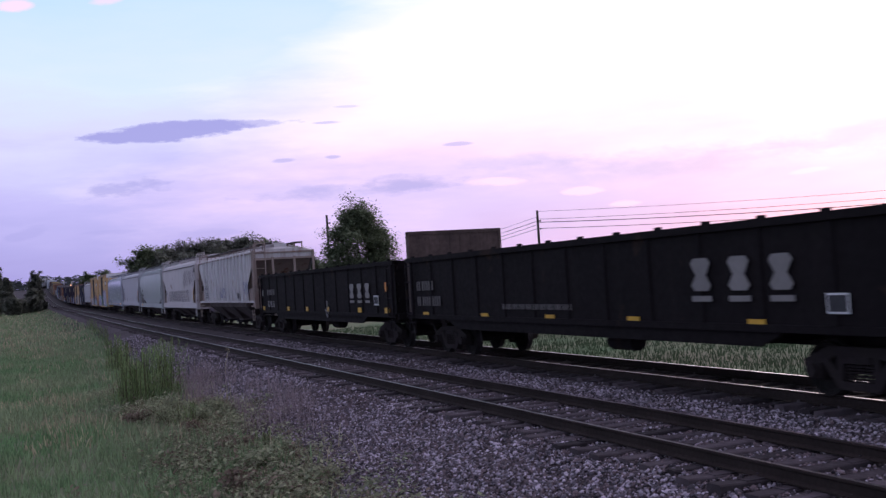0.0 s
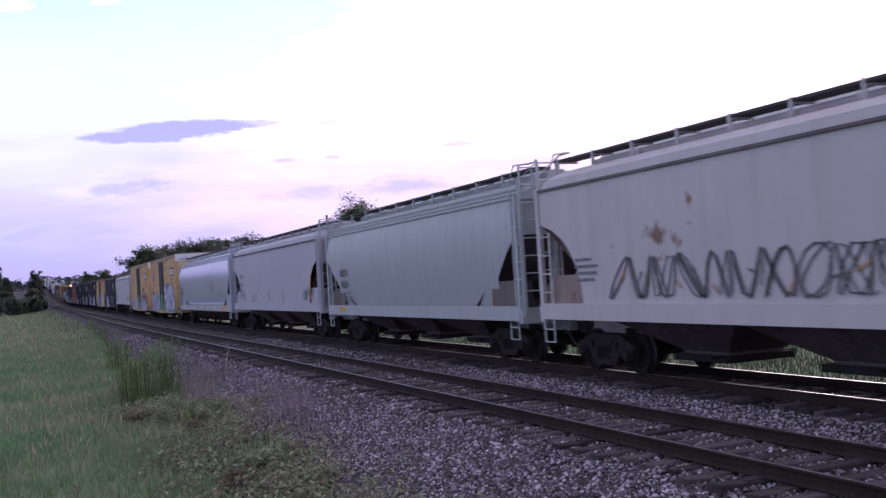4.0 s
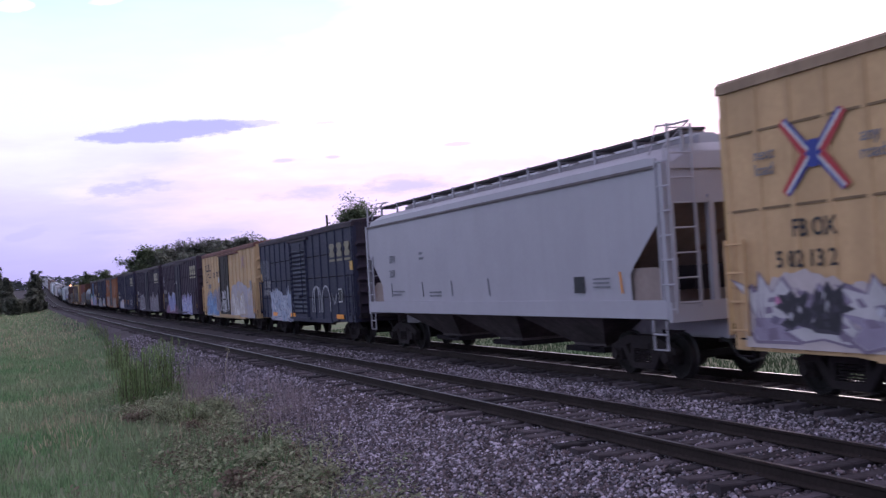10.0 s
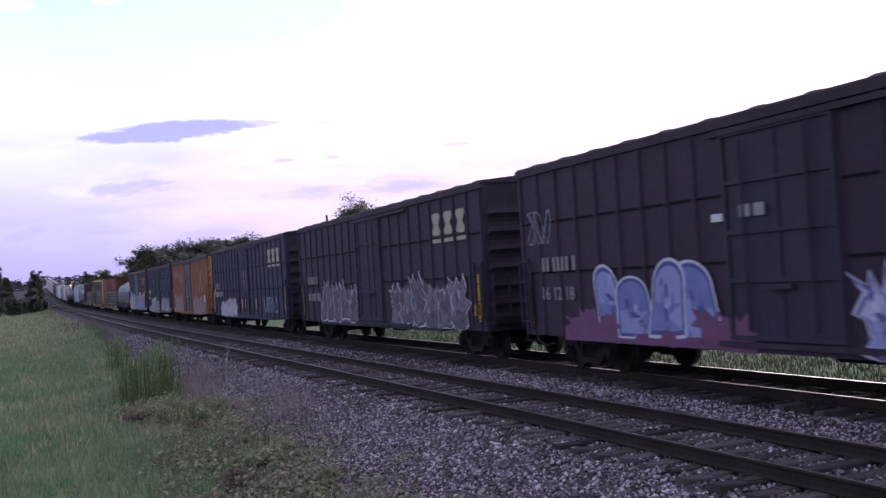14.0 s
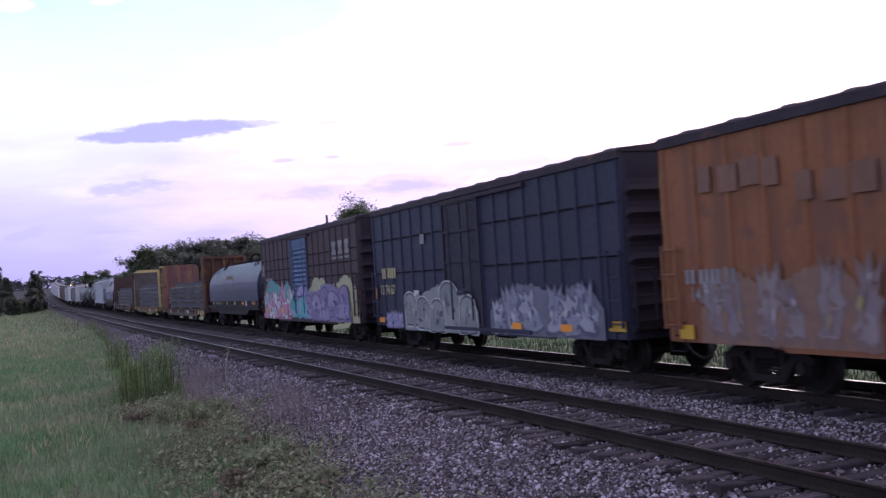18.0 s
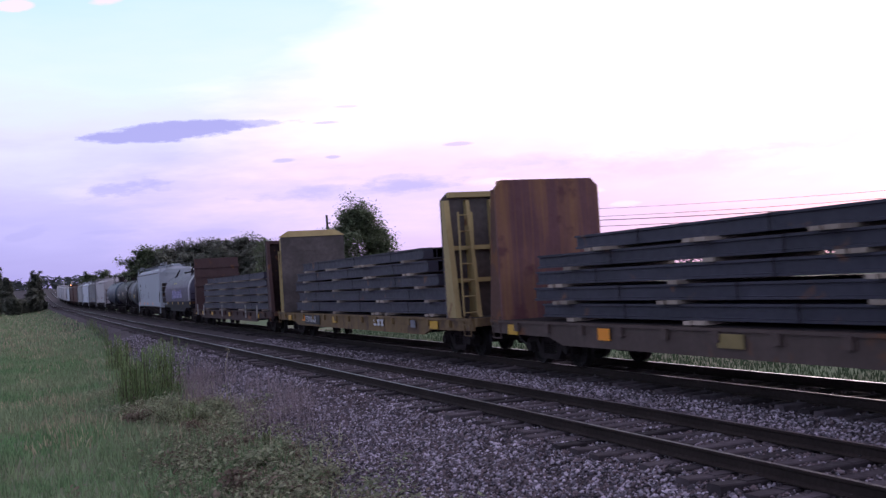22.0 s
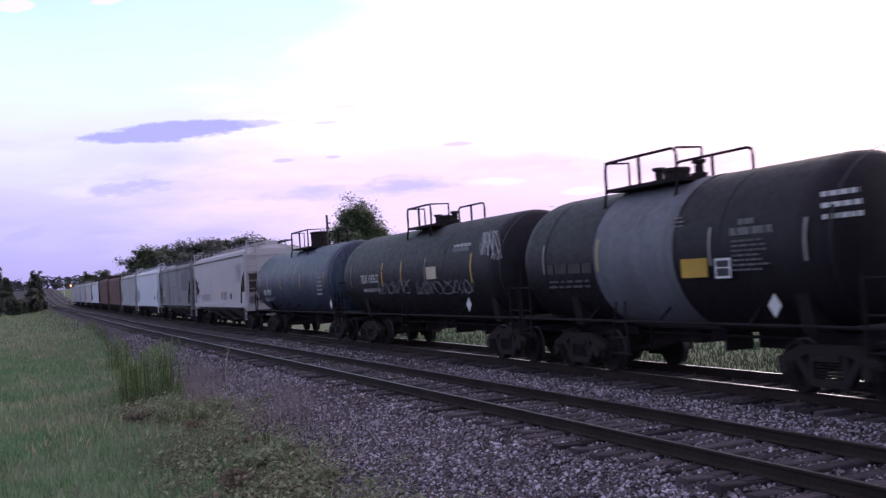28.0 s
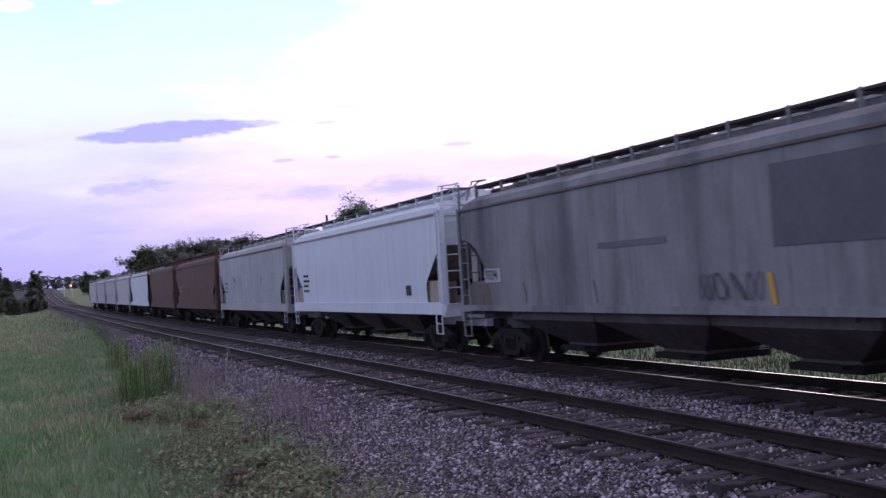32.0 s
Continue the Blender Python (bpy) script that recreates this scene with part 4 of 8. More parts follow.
# ---- coil cars ----
def coil_car(a, b, label, hood, deck_mat, band=None):
    car, h = start_car("coil_car", label, a, b)
    bm = bmesh.new()
    box(bm, -1.55, 1.55, -h, h, 1.12, 1.30)
    box(bm, -1.62, -1.5, -h, h, 1.24, 1.32)
    box(bm, 1.5, 1.62, -h, h, 1.24, 1.32)
    box(bm, -0.35, 0.35, -h, h, 0.7, 1.12)
    loft(bm, [[(x, y, z) for y, z in ((-h + 2.6, 1.15), (-h + 3.4, 0.86), (h - 3.4, 0.86), (h - 2.6, 1.15))] for x in (-1.5, -1.4)])
    loft(bm, [[(x, y, z) for y, z in ((-h + 2.6, 1.15), (-h + 3.4, 0.86), (h - 3.4, 0.86), (h - 2.6, 1.15))] for x in (1.4, 1.5)])
    part("deck", bm, deck_mat, car)
    bm = bmesh.new()
    box(bm, -1.42, 1.42, -h + 0.55, h - 0.55, 1.30, 1.66)
    part("trough", bm, deck_mat, car)
    hl = h - 0.35
    sec = [(1.50, 1.62), (1.52, 2.1), (1.51, 2.45), (1.45, 2.74), (1.34, 2.98), (1.18, 3.2), (0.97, 3.39), (0.72, 3.53), (0.45, 3.62), (0.2, 3.66), (0, 3.67)]
    full = [(-x, z) for x, z in sec] + [(x, z) for x, z in sec[-2::-1]]
    bm = bmesh.new()
    loft(bm, [[(x * k, y, 1.62 + (z - 1.62) * k) for x, z in full] for y, k in ((-hl, 0.975), (-hl + 0.03, 1.0), (hl - 0.03, 1.0), (hl, 0.975))])
    part("hood", bm, hood, car, smooth=True)
    for z, x in ((2.5, 1.505),):
        for s in (-1, 1):
            bm = bmesh.new()
            box(bm, *sorted((s * (x - 0.02), s * (x + 0.012))), -hl + 0.1, hl - 0.1, z - 0.02, z + 0.02)
            part("hood_seam", bm, hood, car)
    bm = bmesh.new()
    box(bm, -1.54, 1.54, -hl + 0.05, hl - 0.05, 1.57, 1.63)
    part("hood_rim", bm, hood, car)
    if band:
        bm = bmesh.new()
        bsec = [(x * 1.012, 1.62 + (z - 1.62) * 1.012) for x, z in full]
        loft(bm, [[(x, y, z) for x, z in bsec] for y in (-hl + 0.45, -hl + 0.85)])
        part("hood_band", bm, band, car, "pale band round the hood's end", True)
    for yy in (-hl + 2.6, hl - 2.6):
        for s in (-1, 1):
            bm = bmesh.new()
            tube(bm, [(s * 0.98, yy - 0.45, 3.35), (s * 0.62, yy - 0.12, 3.98), (s * 0.62, yy + 0.12, 3.98), (s * 0.98, yy + 0.45, 3.35)], 0.024, 6)
            tube(bm, [(s * 1.12, yy - 0.2, 3.2), (s * 0.62, yy - 0.1, 3.95)], 0.02, 6)
            part("lifting_bracket", bm, M_BLACK, car)
    bm = bmesh.new()
    box(bm, -0.12, 0.12, -hl + 1.2, hl - 1.2, 3.72, 3.80)
    for yy in (-hl + 1.6, -1.2, 1.2, hl - 1.6):
        box(bm, -0.06, 0.06, yy - 0.06, yy + 0.06, 3.58, 3.74)
    part("top_walk", bm, M_BLACK, car)
    for yy in (-0.2, 0.2):
        bm = bmesh.new()
        tube(bm, [(-0.3, yy, 3.55)] + [(-0.3 * math.cos(t), yy, 3.82 + 0.28 * math.sin(t)) for t in [math.pi * i / 10 for i in range(11)]] + [(0.3, yy, 3.55)], 0.05, 8)
        part("lifting_bail", bm, M_BLACK, car, smooth=True)
    for s in (-1, 1):
        bm = bmesh.new()
        tube(bm, [(-1.5, s * (h - 0.1), 1.3), (-1.5, s * (h - 0.1), 2.1), (-0.4, s * (h - 0.1), 2.1), (-0.4, s * (h - 0.1), 1.3)], 0.025, 5)
        tube(bm, [(-1.5, s * (h - 0.1), 1.7), (-0.4, s * (h - 0.1), 1.7)], 0.02, 5)
        part("hand_rail", bm, M_BLACK, car)
        stirrup(car, -1.57, s * (h - 0.4) - 0.21, M_BLACK)
    bm = bmesh.new()
    loft(bm, [[(-0.9 + 0.2 * math.cos(t), y, 0.68 + 0.2 * math.sin(t)) for t in [2 * math.pi * i / 10 for i in range(10)]] for y in (-0.5, 0.6)])
    part("air_tank", bm, M_BLACK, car)
    running_gear(car, h, 1.75)
    return car, h


# ---- bulkhead flats and their loads ----
def bulkhead_flat(a, b, label, deck, ends, tops=(4.4, 4.4), inner=None, chamfer=(0.25, 0.25), wide=1.44, cap=None, insets=(1.35, 0.75)):
    car, h = start_car("bulkhead_flat_car", label, a, b)
    for s in (-1, 1):
        bm = bmesh.new()
        pts = [(-h, 0.75), (-h + 3.0, 0.72), (-h + 3.6, 0.56), (h - 3.6, 0.56), (h - 3.0, 0.72), (h, 0.75), (h, 1.06), (-h, 1.06)]
        loft(bm, [[(x, y, z) for y, z in pts] for x in sorted((s * 1.48, s * 1.56))])
        box(bm, *sorted((s * 1.44, s * 1.60)), -h, h, 1.0, 1.06)
        part("side_sill", bm, deck, car)
        bm = bmesh.new()
        box(bm, *sorted((s * 1.56, s * 1.64)), -0.09, 0.09, 0.82, 1.02)
        pocket = mesh_of("stake_pocket", bm, deck)
        for i in range(13):
            part("stake_pocket", pocket, None, car).location.y = -h + 1.5 + i * (2 * h - 3) / 12
    bm = bmesh.new()
    box(bm, -1.48, 1.48, -h, h, 0.96, 1.045)
    box(bm, -0.35, 0.35, -h, h, 0.68, 0.96)
    for i in range(9):
        y = -h + 3.4 + i * (2 * h - 6.8) / 8
        box(bm, -1.45, 1.45, y - 0.08, y + 0.08, 0.62, 0.96)
    part("deck", bm, M_BLACK, car)
    for k, s in enumerate((-1, 1)):
        top, ch, mat = tops[k], chamfer[k], ends[k]
        y_in = s * (h - insets[k])
        bm = bmesh.new()
        # panel towards the load
        pts = [(-wide, 1.04), (wide, 1.04), (wide, top - ch), (wide - ch, top), (-wide + ch, top), (-wide, top - ch)]
        loft(bm, [[(x, y, z) for x, z in pts] for y in sorted((y_in, y_in + s * 0.10))])
        body = part("bulkhead", bm, (inner[k] if inner else mat), car)
        if cap and s > 0:
            bm = bmesh.new()
            loft(bm, [[(x, y_in + s * (-0.06 + d), z) for d, z in ((0.0, za), (0.2, za), (0.2, zb), (0.1, zb))] for x, za, zb in ((-wide - 0.06, top - 0.03, top), (-wide + 0.36, top - 0.03, top + 0.24), (wide - 0.36, top - 0.03, top + 0.24), (wide + 0.06, top - 0.03, top))])
            part("bulkhead_cap", bm, mat, body)
        # frame on the outer face
        bm = bmesh.new()
        for x in (-wide, -wide * 0.5, 0.0, wide * 0.5, wide):
            x0, x1 = (x - 0.05, x + 0.05) if abs(x) < wide else sorted((x, x - math.copysign(0.16, x)))
            loft(bm, [[(xx, y_in + s * d, z) for d, z in ((0.1, 1.04), (0.72, 1.04), (0.28, top - ch - 0.02), (0.1, top - ch - 0.02))] for xx in (x0, x1)])
        box(bm, -wide + ch * 0.8, wide - ch * 0.8, *sorted((y_in + s * 0.1, y_in + s * 0.28)), top - 0.16, top - 0.01)
        for z in (2.0, 2.9) if cap else ():
            box(bm, -wide + 0.1, wide - 0.1, *sorted((y_in + s * 0.1, y_in + s * 0.27)), z, z + 0.12)
        part("bulkhead_frame", bm, mat, body)
        if cap:
            ladder(car, -1.2, y_in + s * 0.70, 1.1, top - 0.6, mat, "x", 0.4)
            if s > 0:
                ladder(car, -wide - 0.02, y_in + s * 0.2 - 0.05, 1.1, top - 0.6, mat, "y", 0.36)
        bm = bmesh.new()
        box(bm, -1.5, 1.5, *sorted((s * h, s * (h + 0.15))), 0.86, 1.08)
        part("end_sill", bm, deck, car)
        stirrup(car, -1.57, s * (h - 0.3) - 0.21, deck)
    running_gear(car, h, 2.1)
    return car, h


def beam_stack(a, b, label, mat, layers, seed, hb=0.31):
    """Bundled steel beams with wood blocks between the layers. layers: (near end, far end) offsets from the stack's ends, rows across."""
    st = thing("beam_stack", label, "steel beams", "loads of steel beams")
    mid = (a + b) / 2
    TRAIN.append((st, mid))
    rnd = random.Random(seed)
    z = 1.06
    h = (b - a) / 2
    blocks = []
    for li, (c0, c1, across) in enumerate(layers):
        y0, y1 = -h + c0, h - c1
        z += 0.075
        ys = [y0 + (y1 - y0) * f for f in (0.06, 0.3, 0.36, 0.62, 0.9)]
        for y in ys:
            y += rnd.uniform(-0.5, 0.5)
            bm = bmesh.new()
            w = -1.25 + rnd.uniform(-0.12, 0.02)
            box(bm, w, -w, y - 0.16, y + 0.16, z - 0.075, z)
            if rnd.random() < 0.5:
                box(bm, w - 0.05, -0.6, y + 0.2, y + 0.42, z - 0.075, z - 0.005)
            part("wood_block", bm, M_WOODBLOCK, st)
        wb = 2.36 / 6
        n = across
        for i in range(n):
            x = -1.18 + wb * (i + 0.5) + (6 - n) * wb * 0.5
            e0, e1 = rnd.uniform(-0.12, 0.12), rnd.uniform(-0.12, 0.12)
            bm = bmesh.new()
            fw = wb * 0.47
            pr = [(-fw, 0), (fw, 0), (fw, 0.03), (0.012, 0.04), (0.012, hb - 0.04), (fw, hb - 0.03), (fw, hb), (-fw, hb), (-fw, hb - 0.03), (-0.012, hb - 0.04), (-0.012, 0.04), (-fw, 0.03)]
            if i in (0, n - 1):
                pr = [(-fw, 0), (fw, 0), (fw, hb), (-fw, hb), (-fw, hb - 0.045), (-fw + 0.05, hb - 0.05), (-fw + 0.05, 0.05), (-fw, 0.045)] if i == 0 else [(-fw, 0), (fw, 0), (fw, 0.045), (fw - 0.05, 0.05), (fw - 0.05, hb - 0.05), (fw, hb - 0.045), (fw, hb), (-fw, hb)]
            loft(bm, [[(x + px, y, z + pz) for px, pz in pr] for y in (y0 + e0, y1 + e1)])
            part("beam", bm, mat, st)
        for f in (0.2, 0.5, 0.8):
            y = y0 + (y1 - y0) * f + rnd.uniform(-0.6, 0.6)
            w = wb * n / 2 + 0.012
            bm = bmesh.new()
            for x0, x1, za, zb in ((-w, -w + 0.006, z - 0.004, z + hb + 0.006), (w - 0.006, w, z - 0.004, z + hb + 0.006), (-w, w, z + hb, z + hb + 0.006)):
                box(bm, x0, x1, y - 0.02, y + 0.02, za, zb)
            part("steel_strap", bm, M_BLACK, st)
        z += hb
    return st


# ---- tank cars ----
def tank_car(a, b, label, shell, r=1.45, zc=2.33, wrap=None, wrap_span=(0, 0), platform_y=0.0, dome=False, pf_len=2.4, rail_h=0.72):
    car, h = start_car("tank_car", label, a, b)
    seg = 40
    prof = [(h, 0.0), (h, 0.12), (h - 0.04, 0.45), (h - 0.13, 0.75), (h - 0.28, 0.92), (h - 0.48, 0.985), (h - 0.7, 1.0)]
    shift = 0.8
    stations = [(shift - y, k) for y, k in prof] + [(shift + y, k) for y, k in prof[::-1]]
    bm = bmesh.new()
    loft(bm, [[(r * max(k, 0.01) * math.cos(t), y, zc + r * max(k, 0.01) * math.sin(t)) for t in [2 * math.pi * i / seg for i in range(seg)]] for y, k in stations])
    part("tank_shell", bm, shell, car, smooth=True)
    for y in (-h + 0.7, -h * 0.35, h * 0.35, h - 0.7):
        bm = bmesh.new()
        loft(bm, [[((r + 0.008) * math.cos(t), y + d, zc + (r + 0.008) * math.sin(t)) for t in [2 * math.pi * i / seg for i in range(seg)]] for d in (-0.03, 0.03)], caps=False)
        part("weld_band", bm, shell, car, smooth=True)
    if wrap:
        bm = bmesh.new()
        loft(bm, [[((r + 0.014) * math.cos(t), y, zc + (r + 0.014) * math.sin(t)) for t in [2 * math.pi * i / seg for i in range(seg)]] for y in wrap_span], caps=False)
        part("painted_band", bm, wrap, car, "grey band round the middle of the tank", True)
    for s in (-1, 1):
        bm = bmesh.new()
        box(bm, -0.35, 0.35, *sorted((s * (h - 2.6), s * (h + 0.55))), 0.72, 1.0)
        loft(bm, [[(x, s * y, z) for x, z in ((-1.15, 0.98), (1.15, 0.98), (1.25, 1.6), (-1.25, 1.6))] for y in (h - 1.75, h - 1.45)])
        box(bm, -1.5, 1.5, *sorted((s * (h + 0.35), s * (h + 0.55))), 0.92, 1.12)
        box(bm, -1.5, 1.5, *sorted((s * (h - 0.5), s * (h + 0.5))), 1.08, 1.13)
        part("end_frame", bm, M_BLACK, car)
        bm = bmesh.new()
        tube(bm, [(-1.5, s * (h + 0.45), 1.1), (-1.5, s * (h + 0.45), 2.2), (1.5, s * (h + 0.45), 2.2), (1.5, s * (h + 0.45), 1.1)], 0.024, 5)
        tube(bm, [(-1.5, s * (h + 0.45), 1.65), (1.5, s * (h + 0.45), 1.65)], 0.02, 5)
        part("hand_rail", bm, M_BLACK, car)
        ladder(car, -1.52, s * (h + 0.2) - 0.2, 0.7, 1.9, M_BLACK)
        bm = bmesh.new()
        tube(bm, [(s * 1.52, -h - 0.4, 1.12), (s * 1.52, h + 0.4, 1.12)], 0.03, 6)
        for y in (-h * 0.5, 0.0, h * 0.5):
            tube(bm, [(s * 1.52, y, 1.12), (s * 1.0, y + 0.25, 1.42)], 0.025, 5)
        part("side_rail", bm, M_BLACK, car)
    top = zc + r
    bm = bmesh.new()
    box(bm, -0.9, 0.9, platform_y - pf_len / 2, platform_y + pf_len / 2, top - 0.06, top + 0.01)
    for x in (-0.88, 0.88):
        for y in (-pf_len / 2, pf_len / 2):
            tube(bm, [(x, platform_y + y, top), (x * 1.1, platform_y + y, top - 0.5)], 0.03, 5)
    pf = part("top_platform", bm, M_BLACK, car)
    zt = top + rail_h
    for s in (-1, 1):
        bm = bmesh.new()
        ya, yb = platform_y - pf_len / 2, platform_y + pf_len / 2
        tube(bm, [(s * 0.88, ya, top), (s * 0.88, ya, zt - 0.14), (s * 0.88, ya + 0.04, zt - 0.04), (s * 0.88, ya + 0.14, zt), (s * 0.88, yb - 0.14, zt), (s * 0.88, yb - 0.04, zt - 0.04), (s * 0.88, yb, zt - 0.14), (s * 0.88, yb, top)], 0.03, 6)
        tube(bm, [(s * 0.88, platform_y, top), (s * 0.88, platform_y, zt)], 0.034, 6)
        part("platform_rail", bm, M_BLACK, pf)
        bm = bmesh.new()
        tube(bm, [(-0.88, platform_y + s * pf_len / 2, zt), (-0.3, platform_y + s * pf_len / 2, zt), (-0.3, platform_y + s * pf_len / 2, top)], 0.026, 6)
        part("platform_rail", bm, M_BLACK, pf)
    bm = bmesh.new()
    rd, hd = (0.36, 0.58) if dome else (0.26, 0.2)
    loft(bm, [[(rd * k * math.cos(t), platform_y + rd * k * math.sin(t), top + z) for t in [2 * math.pi * i / 18 for i in range(18)]] for z, k in ((-0.1, 1.0), (hd, 1.0), (hd + 0.03, 1.08), (hd + 0.09, 1.08), (hd + 0.11, 0.9))])
    part("valve_dome", bm, M_TRUCK, car)
    for y in (-0.75, 0.62):
        bm = bmesh.new()
        loft(bm, [[(0.14 * k * math.cos(t), platform_y + y + 0.14 * k * math.sin(t), top + z) for t in [2 * math.pi * i / 10 for i in range(10)]] for z, k in ((-0.05, 1.2), (0.12, 1.2), (0.13, 0.6), (0.3, 0.6), (0.32, 1.0), (0.38, 1.0))])
        part("relief_valve", bm, M_TRUCK, car)
    bm = bmesh.new()
    for dy in (-1, 1):
        tube(bm, [(-1.50, platform_y + dy * 0.16, 1.5), (-1.54, platform_y + dy * 0.2, 1.12), (-1.56, platform_y + dy * 0.34, 0.45)], 0.022, 5)
    for z, wd in ((1.1, 0.2), (0.8, 0.27), (0.5, 0.33)):
        tube(bm, [(-1.55, platform_y - wd, z), (-1.55, platform_y + wd, z)], 0.02, 5)
    part("side_ladder", bm, M_BLACK, car)
    bm = bmesh.new()
    loft(bm, [[(0.3 * math.cos(t), 0.3 * math.sin(t), z) for t in [2 * math.pi * i / 12 for i in range(12)]] for z in (0.7, 1.0)])
    part("bottom_outlet", bm, M_BLACK, car)
    bm = bmesh.new()
    box(bm, 0.15, 0.75, -1.9, -0.7, 0.55, 0.98)
    box(bm, -0.1, 0.5, 0.7, 1.5, 0.6, 0.95)
    tube(bm, [(0.3, -h + 2.5, 0.86), (0.3, h - 2.5, 0.86)], 0.05, 6)
    tube(bm, [(-0.2, -h + 2.5, 0.78), (-0.2, h - 2.5, 0.78)], 0.03, 6)
    for y in (-2.4, -0.3, 2.2):
        box(bm, -0.25, 0.35, y, y + 0.07, 0.5, 1.0)
    part("brake_rigging", bm, M_BLACK, car)
    running_gear(car, h + 0.5, 1.85)
    return car, h


def stripe(car, y, z0, z1, mat, r=1.45, zc=2.33, w=0.065):
    """A vertical reflective stripe that follows the tank's curve."""
    bm = bmesh.new()
    a0, a1 = math.asin(max(-1, min(1, (z0 - zc) / r))), math.asin(max(-1, min(1, (z1 - zc) / r)))
    rows = [[(-(r + 0.016) * math.cos(t), y, zc + (r + 0.016) * math.sin(t)), (-(r + 0.016) * math.cos(t), y - w, zc + (r + 0.016) * math.sin(t))] for t in [a0 + (a1 - a0) * i / 5 for i in range(6)]]
    loft(bm, rows, closed=False)
    part("reflector", bm, mat, car)


# ---- the train, front to rear ----
def old_paint(name, col, rough=0.6, streak=0.25, rust=0.0, spec=0.22, vary=0.22, **kw):
    return material(name, col, rough, vary=vary, grain=9, patch=0.9, bump=0.15, streak=streak, rust=rust, spec=spec, **kw)


P_COAL = old_paint("black_gondola_paint", (0.0105, 0.008, 0.0095), 0.8, 0.15, 0.06, spec=0.1, streak_col=(0.025, 0.02, 0.019), rust_col=(0.03, 0.018, 0.014))
P_WOOD = material("bulkhead_planks", (0.115, 0.078, 0.072), 0.9, vary=0.45, grain=8, patch=1.5, streak=0.5, streak_col=(0.03, 0.022, 0.022), bump=0.5)

# two black gondolas, the first with a plank bulkhead at its rear end
car, h = gondola(-253.0, -233.4, "black steel gondola car with a raised brown plank bulkhead", P_COAL)
for i in range(9):
    bm = bmesh.new()
    y = h - 0.16
    box(bm, -1.5 + i * 0.334, -1.5 + i * 0.334 + 0.325, y, y + 0.1, 1.2, 3.56 - 0.01 * (i % 3))
    part("bulkhead_plank", bm, P_WOOD, car)
bm = bmesh.new()
box(bm, -1.53, 1.53, h - 0.19, h - 0.03, 3.5, 3.6)
box(bm, -1.53, -1.45, h - 0.20, h + 0.02, 1.2, 3.58)
box(bm, 1.45, 1.53, h - 0.20, h + 0.02, 1.2, 3.58)
part("bulkhead_cap", bm, P_WOOD, car)
emblem_blocks(car, -4.55, 2.24, 0.55, 0.56, paint((0.21, 0.195, 0.19)), 0.47, x=-1.575)
M_DIM = paint((0.085, 0.075, 0.073))
bars(car, 9.0, 2.1, 1.3, 0.28, 1, M_DIM, x=-1.57, seed=3)
bars(car, 9.0, 1.66, 1.9, 0.28, 1, M_DIM, x=-1.57, seed=13)
bars(car, 3.2, 1.45, 3.4, 0.13, 1, M_DIM, x=-1.57, seed=4)
for y in (8.6, 4.5, 1.0, -2.4, -6.0, -9.1):
    plate(car, y, 1.22, 0.42, 0.15, M_REFLECT, x=-1.57)
plate(car, -7.8, 1.62, 0.44, 0.30, M_WHITE_INK, "stencil_frame", -1.565)
plate(car, -7.83, 1.59, 0.38, 0.24, M_BLACK_INK, "stencil_panel", -1.57)

car, h = gondola(-232.2, -212.6, "black steel gondola car with faded white lettering", P_COAL)
emblem_blocks(car, -5.03, 2.14, 0.5, 0.5, paint((0.21, 0.195, 0.19)), 0.38, x=-1.575)
bars(car, 8.24, 2.1, 1.5, 0.28, 1, M_DIM, x=-1.57, seed=5)
lettering(car, "72 04 36", 8.21, 1.29, 0.40, M_FADED_INK, -1.572)
for y, w in ((9.3, 0.4), (4.4, 0.36), (1.2, 0.36), (-1.9, 0.36), (-5.9, 0.36), (-8.77, 0.46)):
    plate(car, y, 1.32, w, 0.17, M_REFLECT, x=-1.57)
plate(car, 9.3, 2.1, 0.18, 0.3, M_FADED_INK, x=-1.57)
plate(car, -8.9, 2.13, 0.2, 0.28, M_ORANGE, x=-1.57)
plate(car, -7.7, 1.72, 0.45, 0.32, M_WHITE_INK, "stencil_frame", -1.565)
plate(car, -7.74, 1.68, 0.37, 0.24, M_BLACK_INK, "stencil_panel", -1.57)
bm = bmesh.new()
for pts in (((-2.0, 1.55), (-2.0, 0.95)), ((-1.75, 1.25), (-2.0, 0.93)), ((-2.3, 1.25), (-2.0, 0.93))):
    tube(bm, [(-1.568, y, z) for y, z in pts], 0.022, 4)
part("chalk_arrow", bm, M_FADED_INK, car)

# covered hoppers
P_H1 = old_paint("dirty_white_paint", (0.56, 0.53, 0.55), 0.65, 0.6, 0.04, streak_col=(0.24, 0.18, 0.165), rust_col=(0.22, 0.15, 0.12))
# streaked post paint, lighter than the sheets so lit post faces stand out
P_H1R = old_paint("post_lit_white_paint", (0.62, 0.60, 0.62), 0.65, 0.6, 0.12, streak_col=(0.17, 0.115, 0.10))
P_TANEND = old_paint("dusty_tan_end_paint", (0.30, 0.235, 0.215), 0.8, 0.35, 0.12, streak_col=(0.17, 0.13, 0.12))
P_FLOOR1 = old_paint("rusty_slope_paint", (0.26, 0.21, 0.19), 0.8, 0.5, 0.25)
car, h = hopper(-211.2, -194.4, "dirty white covered hopper car with vertical side posts", P_H1, P_H1, P_TANEND, P_TANEND, post_mat=P_H1R, zs=1.25, crown=0.28, sill=0.1, wall_z=3.62, grime=P_TANEND, cut_top=3.6, cut_low=2.35, cut_len=1.6)
